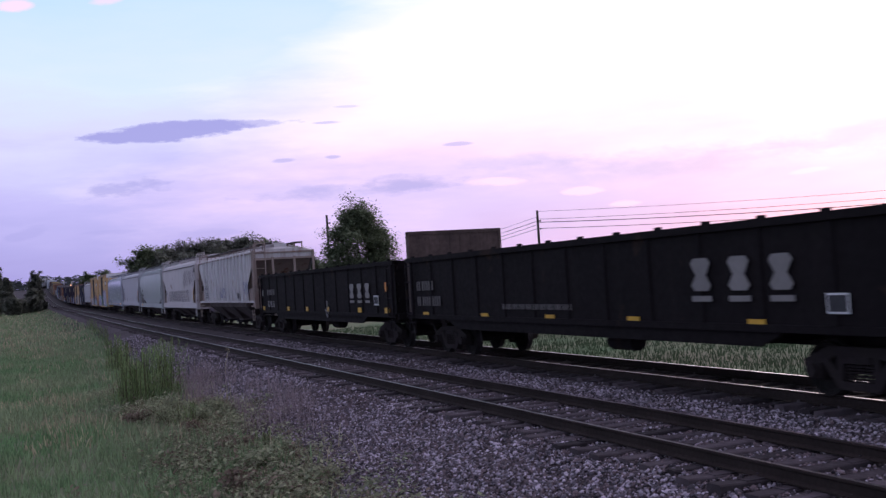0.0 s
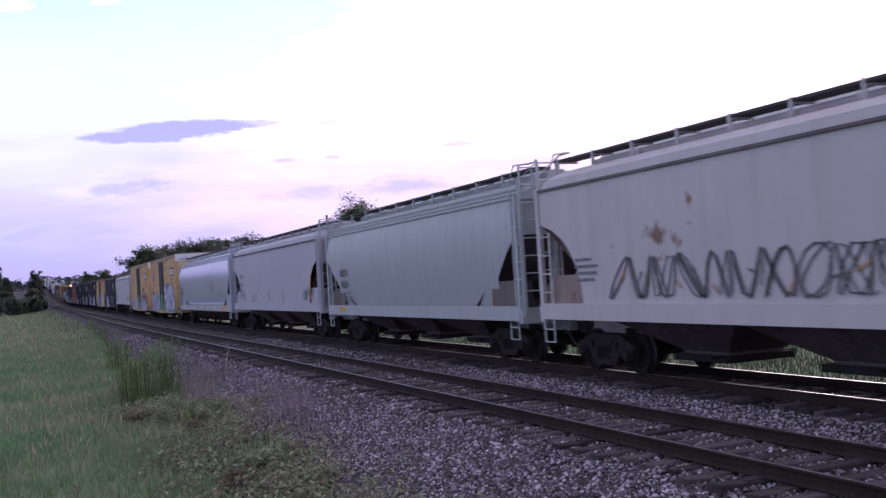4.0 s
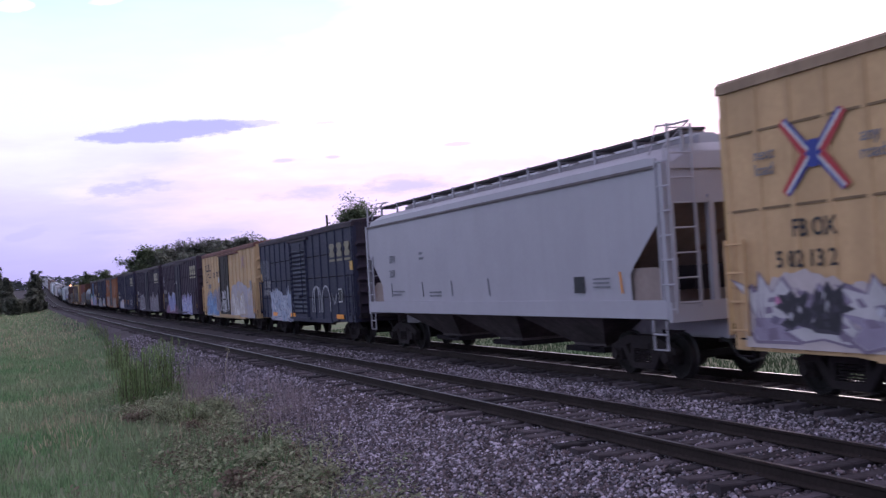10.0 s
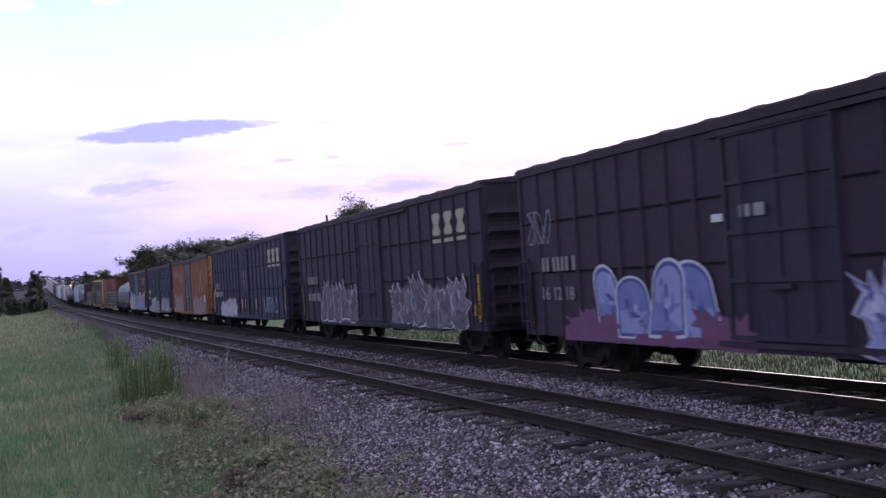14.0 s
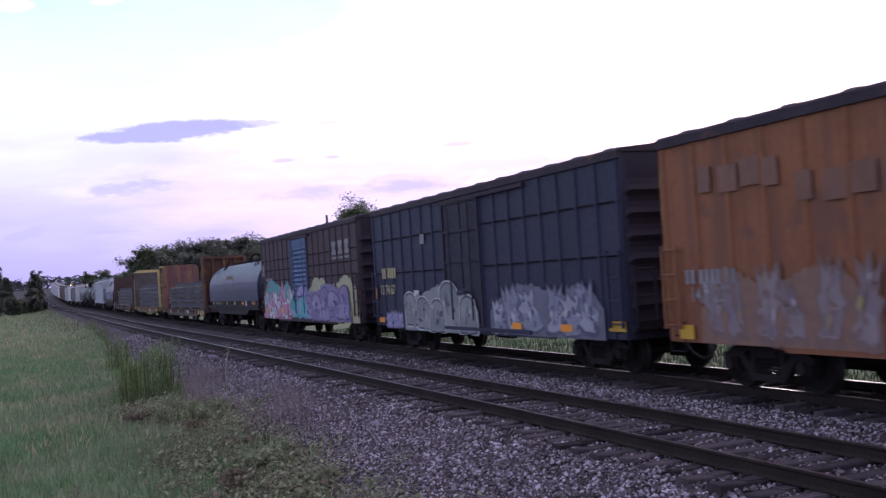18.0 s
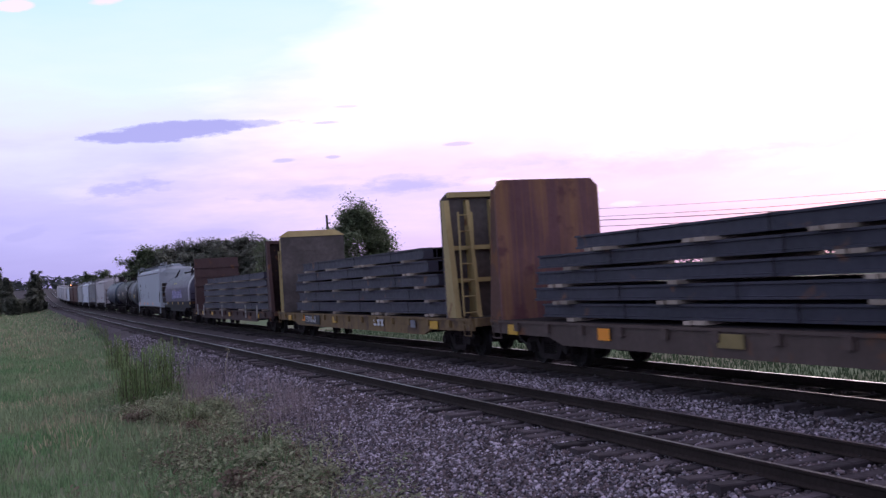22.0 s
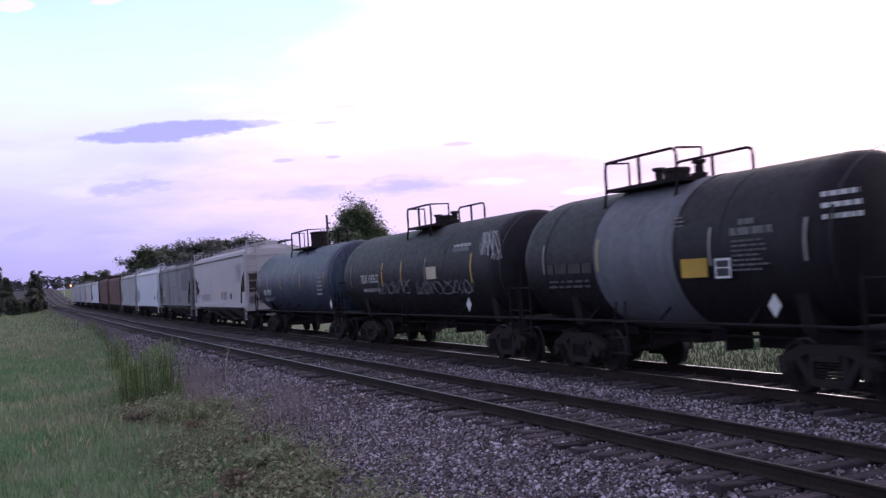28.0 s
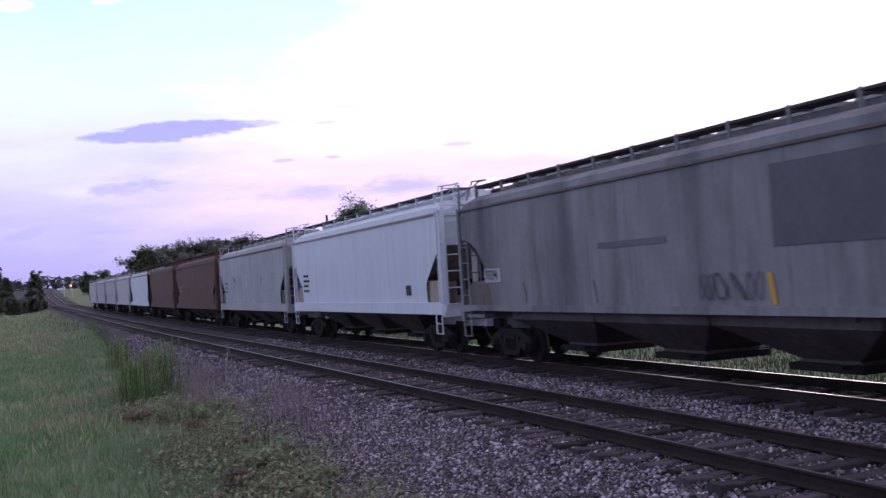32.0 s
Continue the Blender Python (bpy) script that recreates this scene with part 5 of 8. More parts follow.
lettering(car, "ITLX", 5.99, 2.71, 0.36, M_GREY_INK, -1.622, 1.2)
lettering(car, "40 276", 6.04, 2.27, 0.36, M_GREY_INK, -1.622, 1.1)
bars(car, 5.9, 2.1, 1.0, 0.4, 3, M_GREY_INK, x=-1.62, seed=6)
graffiti(car, 0.9, -0.9, 1.75, 2.35, 3, [GREYP], NAVY, thin=True, seed=11, x=-1.622)
graffiti(car, -6.0, -7.3, 1.9, 2.6, 3, [GREYP], NAVY, thin=True, seed=12, x=-1.622)
plate(car, -4.3, 2.0, 0.35, 0.3, M_BLACK_INK, "stencil_panel", -1.62)

P_H2 = old_paint("pinkish_grey_paint", vary=0.07, col=(0.50, 0.46, 0.48), rough=0.6, streak=0.22, rust=0.05, streak_col=(0.30, 0.22, 0.21))
# dark grey with streaks and rust, for slope sheets and top rims
P_DARK = old_paint("dark_slope_rim_grey", (0.17, 0.145, 0.15), 0.8, 0.4, 0.2)
car, h = hopper(-192.95, -175.85, "pinkish grey covered hopper car with thin black graffiti", P_H2, P_H2, P_TANEND, P_H2, cut="round", zs=1.12, grime=P_TANEND, rim=P_DARK)
bars(car, -7.55, 3.78, 0.75, 0.28, 1, M_BLACK_INK, x=-1.56, seed=2)
graffiti(car, -2.75, -7.7, 2.6, 3.75, 7, [GREYP], (0.16, 0.14, 0.16), thin=True, seed=21, x=-1.555)
graffiti(car, 5.7, -5.2, 1.52, 2.4, 14, [GREYP], (0.09, 0.08, 0.10), thin=True, seed=22, x=-1.555, accents=((0.45, 0.25, 0.10), (0.12, 0.11, 0.13)))
bars(car, 7.0, 2.4, 0.9, 0.55, 4, M_GREY_INK, x=-1.558, seed=8)
plate(car, -6.9, 2.5, 0.1, 0.9, M_REFLECT, x=-1.558)

P_H3 = old_paint("grey_green_paint", vary=0.07, col=(0.38, 0.40, 0.42), rough=0.5, streak=0.2, rust=0.0, streak_col=(0.2, 0.19, 0.19))
car, h = hopper(-174.7, -158.5, "smooth grey-green covered hopper car with rounded sides", P_H3, P_H3, P_DARK, P_H3, form="round", rim_lines=3, zs=1.05)
lettering(car, "NDYX", 6.5, 2.42, 0.37, M_BLACK_INK, -1.575, 0.95)
lettering(car, "841314", 6.45, 2.0, 0.38, M_BLACK_INK, -1.562, 0.75)
bars(car, 6.4, 1.85, 1.1, 0.35, 3, M_GREY_INK, x=-1.545, seed=9)
plate(car, 6.7, 1.33, 0.8, 0.14, M_REFLECT)

P_H4 = old_paint("pale_lilac_grey_paint", vary=0.07, col=(0.40, 0.385, 0.44), rough=0.55, streak=0.12, rust=0.0, streak_col=(0.3, 0.27, 0.28))
car, h = hopper(-157.2, -139.8, "pale grey three-bay covered hopper car", P_H4, P_H4, P_DARK, P_H4, cut="round", zs=1.13, grime=P_H4)
lettering(car, "AGPX", 7.1, 2.75, 0.30, M_GREY_INK, -1.558)
lettering(car, "71569", 7.1, 2.32, 0.30, M_GREY_INK, -1.558)
bars(car, 7.0, 2.15, 0.8, 0.5, 4, M_GREY_INK, x=-1.556, seed=10)
M_STRIPE = material("orange_stripe", (0.40, 0.22, 0.16), 0.6)
for y in (6.0, 3.2, 0.4, -2.4):
    plate(car, y, 2.02, 0.045, 0.45, M_STRIPE, x=-1.556, lean=0.15)
bars(car, 4.2, 1.85, 0.8, 0.35, 5, M_GREY_INK, x=-1.556, seed=13)
plate(car, -6.1, 2.0, 0.5, 0.4, M_GREY_INK, "stencil_panel", -1.556)
bars(car, -6.7, 2.1, 0.8, 0.35, 4, M_GREY_INK, x=-1.556, seed=14)
plate(car, -7.2, 2.6, 0.1, 0.95, M_ORANGE, x=-1.556)

P_H5 = material("glossy_blue_grey_paint", (0.40, 0.42, 0.515), 0.22, spec=0.6, vary=0.03, grain=30, patch=0.4, bump=0.0, streak=0.08, streak_col=(0.3, 0.3, 0.33))
car, h = hopper(-138.7, -119.0, "glossy blue-grey four-bay covered hopper car", P_H5, P_H5, P_DARK, P_H5, form="round", rim_lines=3, bays=4, zs=1.0, grime=P_H5)
bars(car, 8.6, 2.55, 0.9, 0.6, 2, M_GREY_INK, x=-1.585, seed=15)
bars(car, -3.0, 2.75, 1.5, 0.62, 8, M_GREY_INK, x=-1.592, seed=16)
bars(car, -6.1, 2.2, 0.6, 0.2, 3, M_GREY_INK, x=-1.575, seed=17)
plate(car, -7.2, 1.3, 1.1, 0.16, M_ORANGE)
plate(car, -7.05, 1.3, 0.12, 0.14, M_RED_INK)
for y in (7.4, -4.5, -1.8):
    plate(car, y, 1.27, 0.42, 0.13, M_ORANGE)
for y in (3.0, 0.6):
    plate(car, y, 1.27, 0.34, 0.11, M_REFLECT)

# two tall yellow box cars
P_YEL = old_paint("tall_box_yellow", (0.60, 0.385, 0.205), 0.6, 0.16, 0.0, streak_col=(0.33, 0.2, 0.1))
P_DOOR = old_paint("dark_door_paint", (0.045, 0.043, 0.06), 0.6, 0.15, 0.05)
P_ENDY = old_paint("end_yellow_paint", (0.62, 0.40, 0.17), 0.65, 0.2, 0.05, streak_col=(0.25, 0.15, 0.07))
P_CAP = old_paint("white_end_cap", (0.68, 0.66, 0.70), 0.6, 0.05)
P_ROOFY = old_paint("tall_roof_paint", (0.36, 0.25, 0.17), 0.7, 0.3, 0.05)

# brown strip colour that carries the ledge shadow on the yellow cars
P_SEAMY = old_paint("brown_seam_shade", (0.23, 0.15, 0.085), 0.7, 0.2)


def tall_box(a, b, label):
    car, h = boxcar(a, b, label, P_YEL, P_DOOR, P_ROOFY, P_ENDY, zs=0.77, ze=5.02, ribs=8, door_span=(-0.97, 1.6), waist=(4.17, 2.95, 1.72), seam_mat=P_SEAMY, peak=0.12, rib_out=0.035, lift=0.16, end_top=P_CAP, seams=0, end_steps=(5, (0.0, 0.05, 0.05, 0.05, 0.05, 0.05, 0.05, 0.05, 0.05, 0.05)))
    # arrow-cross emblem, four bent bars in blue, white and red
    for mat, off, wd in ((M_BLUE_INK, 0.0, 0.15), (M_WHITE_INK, 0.0, 0.05), (M_RED_INK, 0.13, 0.13)):
        for s in (-1, 1):
            for v in (-1, 1):
                bm = bmesh.new()
                for (ya, za), (yb, zb) in ((((0.05) * s, 0.0), (0.60 * s, 0.54 * v)),):
                    ya, yb = ya + off * s, yb + off * s * 0.4
                    n = Vector((zb - za, ya - yb)).normalized() * wd / 2
                    d = {0.15: 0.0, 0.05: 0.004, 0.13: 0.002}[wd]
                    f = [bm.verts.new((-1.6 - d, 5.65 + y, 3.66 + z)) for y, z in ((ya + n.x, za + n.y), (ya - n.x, za - n.y), (yb - n.x, zb - n.y), (yb + n.x, zb + n.y))]
                    bm.faces.new(f)
                part("emblem_bar", bm, mat, car)
    plate(car, -4.81, 4.12, 1.97, 0.58, M_BLACK_INK, "emblem_panel", -1.597)
    emblem_blocks(car, -4.95, 4.04, 0.48, 0.42, M_WHITE_INK, 0.13, x=-1.607, under=False)
    for words, y, z in (("next", 6.98, 3.7), ("load", 6.98, 3.46), ("any", 4.72, 3.7), ("road", 4.75, 3.46)):
        lettering(car, words, y, z, 0.26, M_GREY_INK, -1.597)
    plate(car, 5.75, 3.86, 0.2, 0.4, M_BLUE_INK, "emblem_bar", -1.6045)
    plate(car, -6.0, 1.95, 0.46, 0.5, M_WHITE_INK, "stencil_frame", -1.601)
    plate(car, -6.04, 1.91, 0.38, 0.42, M_BLACK_INK, "stencil_panel", -1.605)
    for k in range(6):
        plate(car, -0.1, 3.4 - k * 0.1, 0.12, 0.06, M_FADED_INK, "small_print", -1.648)
    plate(car, -6.9, 4.62, 0.5, 0.05, M_BLACK_INK, "retainer", -1.6)
    bars(car, -1.2 + 0.0, 4.86, 0.9, 0.0001 + 0.12, 1, M_GREY_INK, x=-1.597, seed=33)
    for i in range(14):
        bm = bmesh.new()
        box(bm, -1.2 + i * 0.17, -1.2 + i * 0.17 + 0.11, -h - 0.035, -h - 0.024, 4.68, 4.76)
        part("end_small_print", bm, M_GREY_INK, car)
    return car, h


car, h = tall_box(-117.15, -101.7, "tall yellow box car with violet and teal graffiti")
lettering(car, "Railcar Pooling", -5.0, 3.2, 0.25, M_GREY_INK, -1.597, 1.0)
lettering(car, "Experts", -5.4, 2.94, 0.25, M_GREY_INK, -1.597, 1.0)
lettering(car, "FBOX", 7.0, 2.5, 0.30, M_BLACK_INK, -1.597)
plate(car, 7.1, 2.4, 1.2, 0.34, M_BLACK_INK, "number_panel", -1.599)
lettering(car, "5 02 123", 7.06, 2.12, 0.27, M_WHITE_INK, -1.607, 0.75)
graffiti(car, 7.7, 1.7, 0.93, 2.35, 5, [(0.42, 0.41, 0.52), (0.24, 0.21, 0.38)], (0.13, 0.09, 0.26), (0.05, 0.29, 0.28), ((0.40, 0.38, 0.56), WHITEP, GREYP), 41, x=-1.609, base=(0.10, 0.36, 0.36))
graffiti(car, 1.6, -0.95, 0.9, 2.25, 3, [(0.10, 0.25, 0.13), (0.19, 0.29, 0.10)], (0.03, 0.05, 0.05), (0.06, 0.33, 0.27), (BLACKP, (0.45, 0.50, 0.42)), 42, x=-1.652, base=(0.07, 0.36, 0.33))
graffiti(car, -1.15, -6.9, 0.86, 3.05, 4, [(0.52, 0.50, 0.58), (0.36, 0.34, 0.50)], (0.10, 0.065, 0.25), (0.10, 0.07, 0.24), ((0.12, 0.09, 0.30), (0.10, 0.36, 0.38), (0.26, 0.22, 0.46)), 43, x=-1.609, slim=1.35, base=(0.06, 0.28, 0.28))
plate(car, -6.95, 1.95, 0.7, 1.1, paint((0.06, 0.34, 0.33)), "paint_block", -1.604)

car, h = tall_box(-99.4, -83.8, "tall yellow box car with faded graffiti along its foot")
lettering(car, "Railcar Pooling", -5.0, 3.2, 0.25, M_GREY_INK, -1.597, 1.0)
lettering(car, "Experts", -5.4, 2.94, 0.25, M_GREY_INK, -1.597, 1.0)
lettering(car, "FB OX", 6.22, 2.47, 0.38, M_BLACK_INK, -1.597, 0.85)
lettering(car, "5 02 13 2", 6.62, 2.02, 0.36, M_BLACK_INK, -1.597, 0.95)
lettering(car, "BORF.", -2.55, 2.26, 0.78, M_BLACK_INK, -1.599, 1.0)
graffiti(car, 7.3, 1.8, 0.9, 2.0, 5, [(0.52, 0.48, 0.50), (0.30, 0.25, 0.34)], (0.21, 0.16, 0.23), (0.50, 0.42, 0.42), ((0.16, 0.13, 0.20), PINK, WHITEP), 44, x=-1.609)
graffiti(car, 6.5, 5.2, 1.05, 1.75, 2, [BLACKP], (0.05, 0.04, 0.06), None, ((0.45, 0.42, 0.45),), 45, x=-1.619)
graffiti(car, 1.55, -0.92, 0.95, 2.15, 4, [(0.42, 0.40, 0.40), (0.30, 0.30, 0.28)], BLACKP, (0.33, 0.31, 0.28), ((0.45, 0.38, 0.12), WHITEP, GREENP), 46, x=-1.652, style="bubble", base=(0.18, 0.28, 0.22))
graffiti(car, -1.7, -7.0, 0.88, 2.3, 9, [(0.15, 0.035, 0.055), (0.20, 0.05, 0.075)], (0.12, 0.03, 0.045), (0.20, 0.06, 0.085), (), 147, x=-1.605, slim=0.7)
plate(car, -1.05, 2.15, 0.75, 0.5, paint((0.30, 0.34, 0.46)), "paint_block", -1.603)
graffiti(car, -1.5, -5.9, 0.88, 1.85, 5, [(0.26, 0.42, 0.52), (0.44, 0.46, 0.54)], (0.17, 0.13, 0.22), (0.30, 0.29, 0.38), (WHITEP, (0.16, 0.28, 0.42)), 47, x=-1.624, slim=1.1)

# grey hopper
P_H6 = old_paint("grey_white_paint", vary=0.07, col=(0.38, 0.36, 0.40), rough=0.55, streak=0.12, rust=0.0, streak_col=(0.3, 0.28, 0.28))
car, h = hopper(-82.0, -64.7, "light grey covered hopper car with triangular end openings", P_H6, P_H6, P_TANEND, P_H6, bays=3, zs=1.18, wall_z=3.3, grime=P_TANEND, rim=P_DARK)
lettering(car, "SSPX", 6.54, 2.71, 0.33, M_GREY_INK, -1.56, 0.8)
lettering(car, "2058", 6.58, 2.27, 0.33, M_GREY_INK, -1.56, 0.8)
bars(car, 3.9, 2.95, 0.35, 0.3, 2, M_GREY_INK, x=-1.556, seed=51)
for y, m in ((6.5, M_GREY_INK), (3.8, M_GREY_INK), (1.6, M_GREY_INK), (-0.8, M_GREY_INK), (-7.0, M_ORANGE)):
    plate(car, y, 2.08, 0.045, 0.42, m, x=-1.556, lean=0.15)
bars(car, 6.3, 1.85, 1.0, 0.2, 2, M_GREY_INK, x=-1.556, seed=52)
bars(car, 3.2, 1.8, 1.0, 0.2, 2, M_GREY_INK, x=-1.556, seed=53)
plate(car, -5.2, 2.02, 0.42, 0.34, M_BLACK_INK, "stencil_panel", -1.556)
bars(car, -6.0, 1.98, 0.7, 0.25, 3, M_GREY_INK, x=-1.556, seed=54)

# dark box cars and the faded yellow one
P_NAVY = old_paint("navy_box_paint", (0.026, 0.027, 0.056), 0.6, 0.2, 0.0, streak_col=(0.03, 0.03, 0.04))
P_ROOFD = old_paint("dark_roof_paint", (0.042, 0.028, 0.042), 0.7, 0.3, 0.05)
P_ENDD = old_paint("dark_end_paint", (0.034, 0.025, 0.040), 0.7, 0.3, 0.0)
car, h = boxcar(-63.1, -48.0, "navy blue box car with a ribbed door and pale graffiti", P_NAVY, P_NAVY, P_ROOFD, P_ENDD, zs=0.84, ze=4.30, ribs=6, door_span=(-1.15, 1.5), style="ribbed", waist=(3.3, 2.45, 1.7), peak=0.2)
emblem_blocks(car, -4.67, 3.66, 0.68, 0.5, paint((0.22, 0.195, 0.12)), 0.28)
plate(car, -7.2, 2.95, 0.3, 0.32, M_REFLECT)
bars(car, 6.7, 2.5, 1.3, 0.35, 1, M_FADED_INK, seed=60)
bars(car, 6.8, 2.1, 1.3, 0.28, 1, M_FADED_INK, seed=61)
graffiti(car, 5.2, 1.6, 0.82, 2.1, 4, [(0.36, 0.40, 0.50), (0.28, 0.33, 0.45)], (0.13, 0.14, 0.22), (0.32, 0.35, 0.46), ((0.52, 0.52, 0.60), (0.34, 0.28, 0.40)), 62, slim=1.2, rim=(0.46, 0.46, 0.54), base=(0.36, 0.31, 0.42))
graffiti(car, 7.4, 5.6, 2.5, 3.5, 5, [GREYP], (0.24, 0.25, 0.29), thin=True, seed=63, slim=1.1)
arches(car, ((-1.9, -3.2), (-2.2, -2.9), (-3.35, -4.45)), 1.1, 2.12, paint((0.42, 0.42, 0.46)))
graffiti(car, -4.65, -5.4, 1.4, 1.85, 2, [NAVY], (0.30, 0.30, 0.34), thin=True, seed=64, slim=1.2)
plate(car, -5.6, 2.0, 0.45, 0.5, M_WHITE_INK, "stencil_frame", -1.612)
plate(car, -5.63, 1.96, 0.39, 0.42, M_BLACK_INK, "stencil_panel", -1.616)
for y in (5.2, 1.9, -5.2):
    plate(car, y, 1.06, 0.9, 0.16, M_ORANGE)
plate(car, 7.3, 2.85, 0.14, 0.4, M_REFLECT)

P_RB = old_paint("faded_yellow_paint", (0.56, 0.375, 0.21), 0.65, 0.25, 0.0, streak_col=(0.30, 0.20, 0.13))
P_RBDOOR = old_paint("brown_black_door_paint", (0.05, 0.042, 0.042), 0.7, 0.3, 0.1)
P_ROOFR = old_paint("red_brown_roof", (0.19, 0.085, 0.075), 0.75, 0.3, 0.15)
car, h = boxcar(-46.8, -31.0, "faded yellow box car with a dark door and blue graffiti", P_RB, P_RBDOOR, P_ROOFR, P_RB, zs=0.76, ze=4.40, ribs=6, door_span=(-0.97, 1.8), peak=0.2, rib_out=0.05)
bm = bmesh.new()
for y, z, w in ((6.7, 3.75, 0.34), (5.75, 3.78, 0.4), (4.75, 3.82, 0.16), (3.95, 3.84, 0.16), (3.9, 3.25, 0.42), (2.9, 3.28, 0.42), (2.15, 3.3, 0.42)):
    box(bm, -1.612, -1.606, y - w, y - w * 0.7, z - 0.3, z + 0.02)
    if w > 0.2:
        box(bm, -1.612, -1.606, y - w * 0.25, y, z - 0.3, z + 0.02)
        box(bm, -1.612, -1.606, y - w * 0.7, y - w * 0.25, z - 0.04, z + 0.02)
part("emblem_letters", bm, M_BLACK_INK, car)
bm = bmesh.new()
ribbon(bm, [(6.55, 2.74), (6.45, 3.42), (4.75, 3.42), (4.85, 3.02), (5.5, 3.02), (5.46, 3.2), (5.9, 3.2), (6.0, 2.74), (6.55, 2.74)], 0.035, -1.609, 0)
part("rail_emblem", bm, M_BLACK_INK, car)
bars(car, 5.9, 2.6, 1.1, 0.26, 1, M_GREY_INK, seed=70)
for v in (-1, 1):
    bm = bmesh.new()
    f = [bm.verts.new((-1.612 - 0.002 * v, -4.95 + y, 3.62 + z * v)) for y, z in ((0.36, 0.28), (0.28, 0.32), (-0.36, -0.28), (-0.28, -0.32))]
    bm.faces.new(f)
    part("emblem_bar", bm, paint((0.30, 0.17, 0.28)), car)
graffiti(car, 6.7, 2.6, 0.86, 2.3, 4, [(0.09, 0.20, 0.42), (0.16, 0.30, 0.52)], (0.07, 0.12, 0.28), (0.24, 0.20, 0.22), ((0.34, 0.26, 0.09), (0.32, 0.38, 0.55)), 71, slim=1.15, rim=(0.40, 0.45, 0.56))
graffiti(car, 3.1, 1.85, 1.0, 2.45, 3, [(0.10, 0.07, 0.09), (0.16, 0.11, 0.14)], (0.22, 0.18, 0.22), (0.30, 0.24, 0.24), ((0.36, 0.30, 0.34),), 72, x=-1.618, slim=0.8)
graffiti(car, 1.7, -0.85, 1.0, 2.5, 4, [(0.10, 0.09, 0.10), (0.40, 0.39, 0.42)], (0.42, 0.41, 0.44), None, (WHITEP, GREYP), 73, x=-1.652, slim=0.75, style="bubble")
graffiti(car, -1.2, -7.2, 0.86, 2.65, 4, [(0.38, 0.34, 0.38), (0.40, 0.33, 0.30)], (0.36, 0.33, 0.38), (0.34, 0.315, 0.38), (), 174, x=-1.604, style="bubble")
graffiti(car, -1.9, -5.2, 0.9, 2.25, 4, [(0.62, 0.59, 0.60), (0.52, 0.48, 0.47)], (0.40, 0.31, 0.25), None, ((0.55, 0.45, 0.12), (0.34, 0.26, 0.32)), 74, x=-1.612, slim=0.85, style="bubble")
plate(car, 2.5, 2.95, 0.4, 0.3, M_WHITE_INK, "notice", -1.612)
plate(car, -6.5, 2.6, 0.45, 0.5, M_FADED_INK, "notice", -1.612)
plate(car, -7.0, 1.2, 0.5, 0.15, M_ORANGE)


def long_box(a, b, label, paint_mat, door_mat, emblem=True, ribs=9):
    car, h = boxcar(a, b, label, paint_mat, door_mat, P_ROOFD, P_ENDD, zs=0.80, ze=4.49, ribs=ribs, door_span=(-1.25, 1.35), peak=0.2, rib_out=0.05, waist=(3.25, 2.15))
    if emblem:
        emblem_blocks(car, -5.9, 3.95, 0.6, 0.62, paint((0.38, 0.345, 0.235)), 0.26)
    for y in (-h + 0.5, h - 0.35):
        plate(car, y, 2.2, 0.12, 1.2, M_REFLECT)
    plate(car, -h + 0.75, 1.45, 0.4, 0.3, M_REFLECT)
    return car, h


M_FAINT = paint((0.22, 0.21, 0.215))
P_PLUM = old_paint("plum_box_paint", (0.042, 0.025, 0.046), 0.65, 0.25, 0.0, streak_col=(0.035, 0.028, 0.035))
P_PLUM2 = old_paint("violet_black_box_paint", (0.035, 0.024, 0.046), 0.65, 0.25, 0.0, streak_col=(0.03, 0.025, 0.032))
P_INDIGO = old_paint("indigo_box_paint", (0.027, 0.024, 0.056), 0.6, 0.2, 0.0, streak_col=(0.03, 0.028, 0.04))
P_SLATE = old_paint("slate_door_paint", (0.033, 0.030, 0.052), 0.65, 0.25, 0.0)
car, h = long_box(-28.7, -10.8, "plum coloured long box car with violet graffiti", P_PLUM, P_SLATE)
bars(car, 7.9, 2.47, 1.5, 0.32, 1, M_FAINT, seed=80)
lettering(car, "16 12 18", 8.0, 1.55, 0.40, M_FADED_INK, -1.612, 1.05)
graffiti(car, 6.9, 0.9, 0.82, 1.35, 9, [(0.17, 0.05, 0.12), (0.15, 0.05, 0.13)], (0.14, 0.055, 0.14), (0.16, 0.055, 0.13), (), 181, x=-1.604)
graffiti(car, 5.6, 1.7, 0.95, 2.25, 4, [(0.26, 0.28, 0.52), (0.16, 0.18, 0.42)], (0.06, 0.07, 0.24), None, ((0.34, 0.36, 0.58), (0.10, 0.12, 0.34)), 81, slim=1.0, rim=(0.56, 0.55, 0.66), style="bubble")
graffiti(car, -1.75, -6.2, 0.82, 2.05, 6, [(0.42, 0.43, 0.62), (0.30, 0.32, 0.56)], (0.12, 0.10, 0.28), (0.20, 0.13, 0.34), ((0.56, 0.55, 0.66), VIOLET), 82, rim=(0.50, 0.49, 0.62), base=(0.19, 0.07, 0.19), slim=0.9)
graffiti(car, 8.5, 7.4, 2.75, 3.55, 3, [GREYP], (0.35, 0.35, 0.42), thin=True, seed=83)
for y in (0.9, 0.55):
    plate(car, y, 3.05, 0.25, 0.2, M_FADED_INK, "notice", -1.655)
plate(car, 1.7, 2.95, 0.35, 0.13, M_WHITE_INK, "notice")

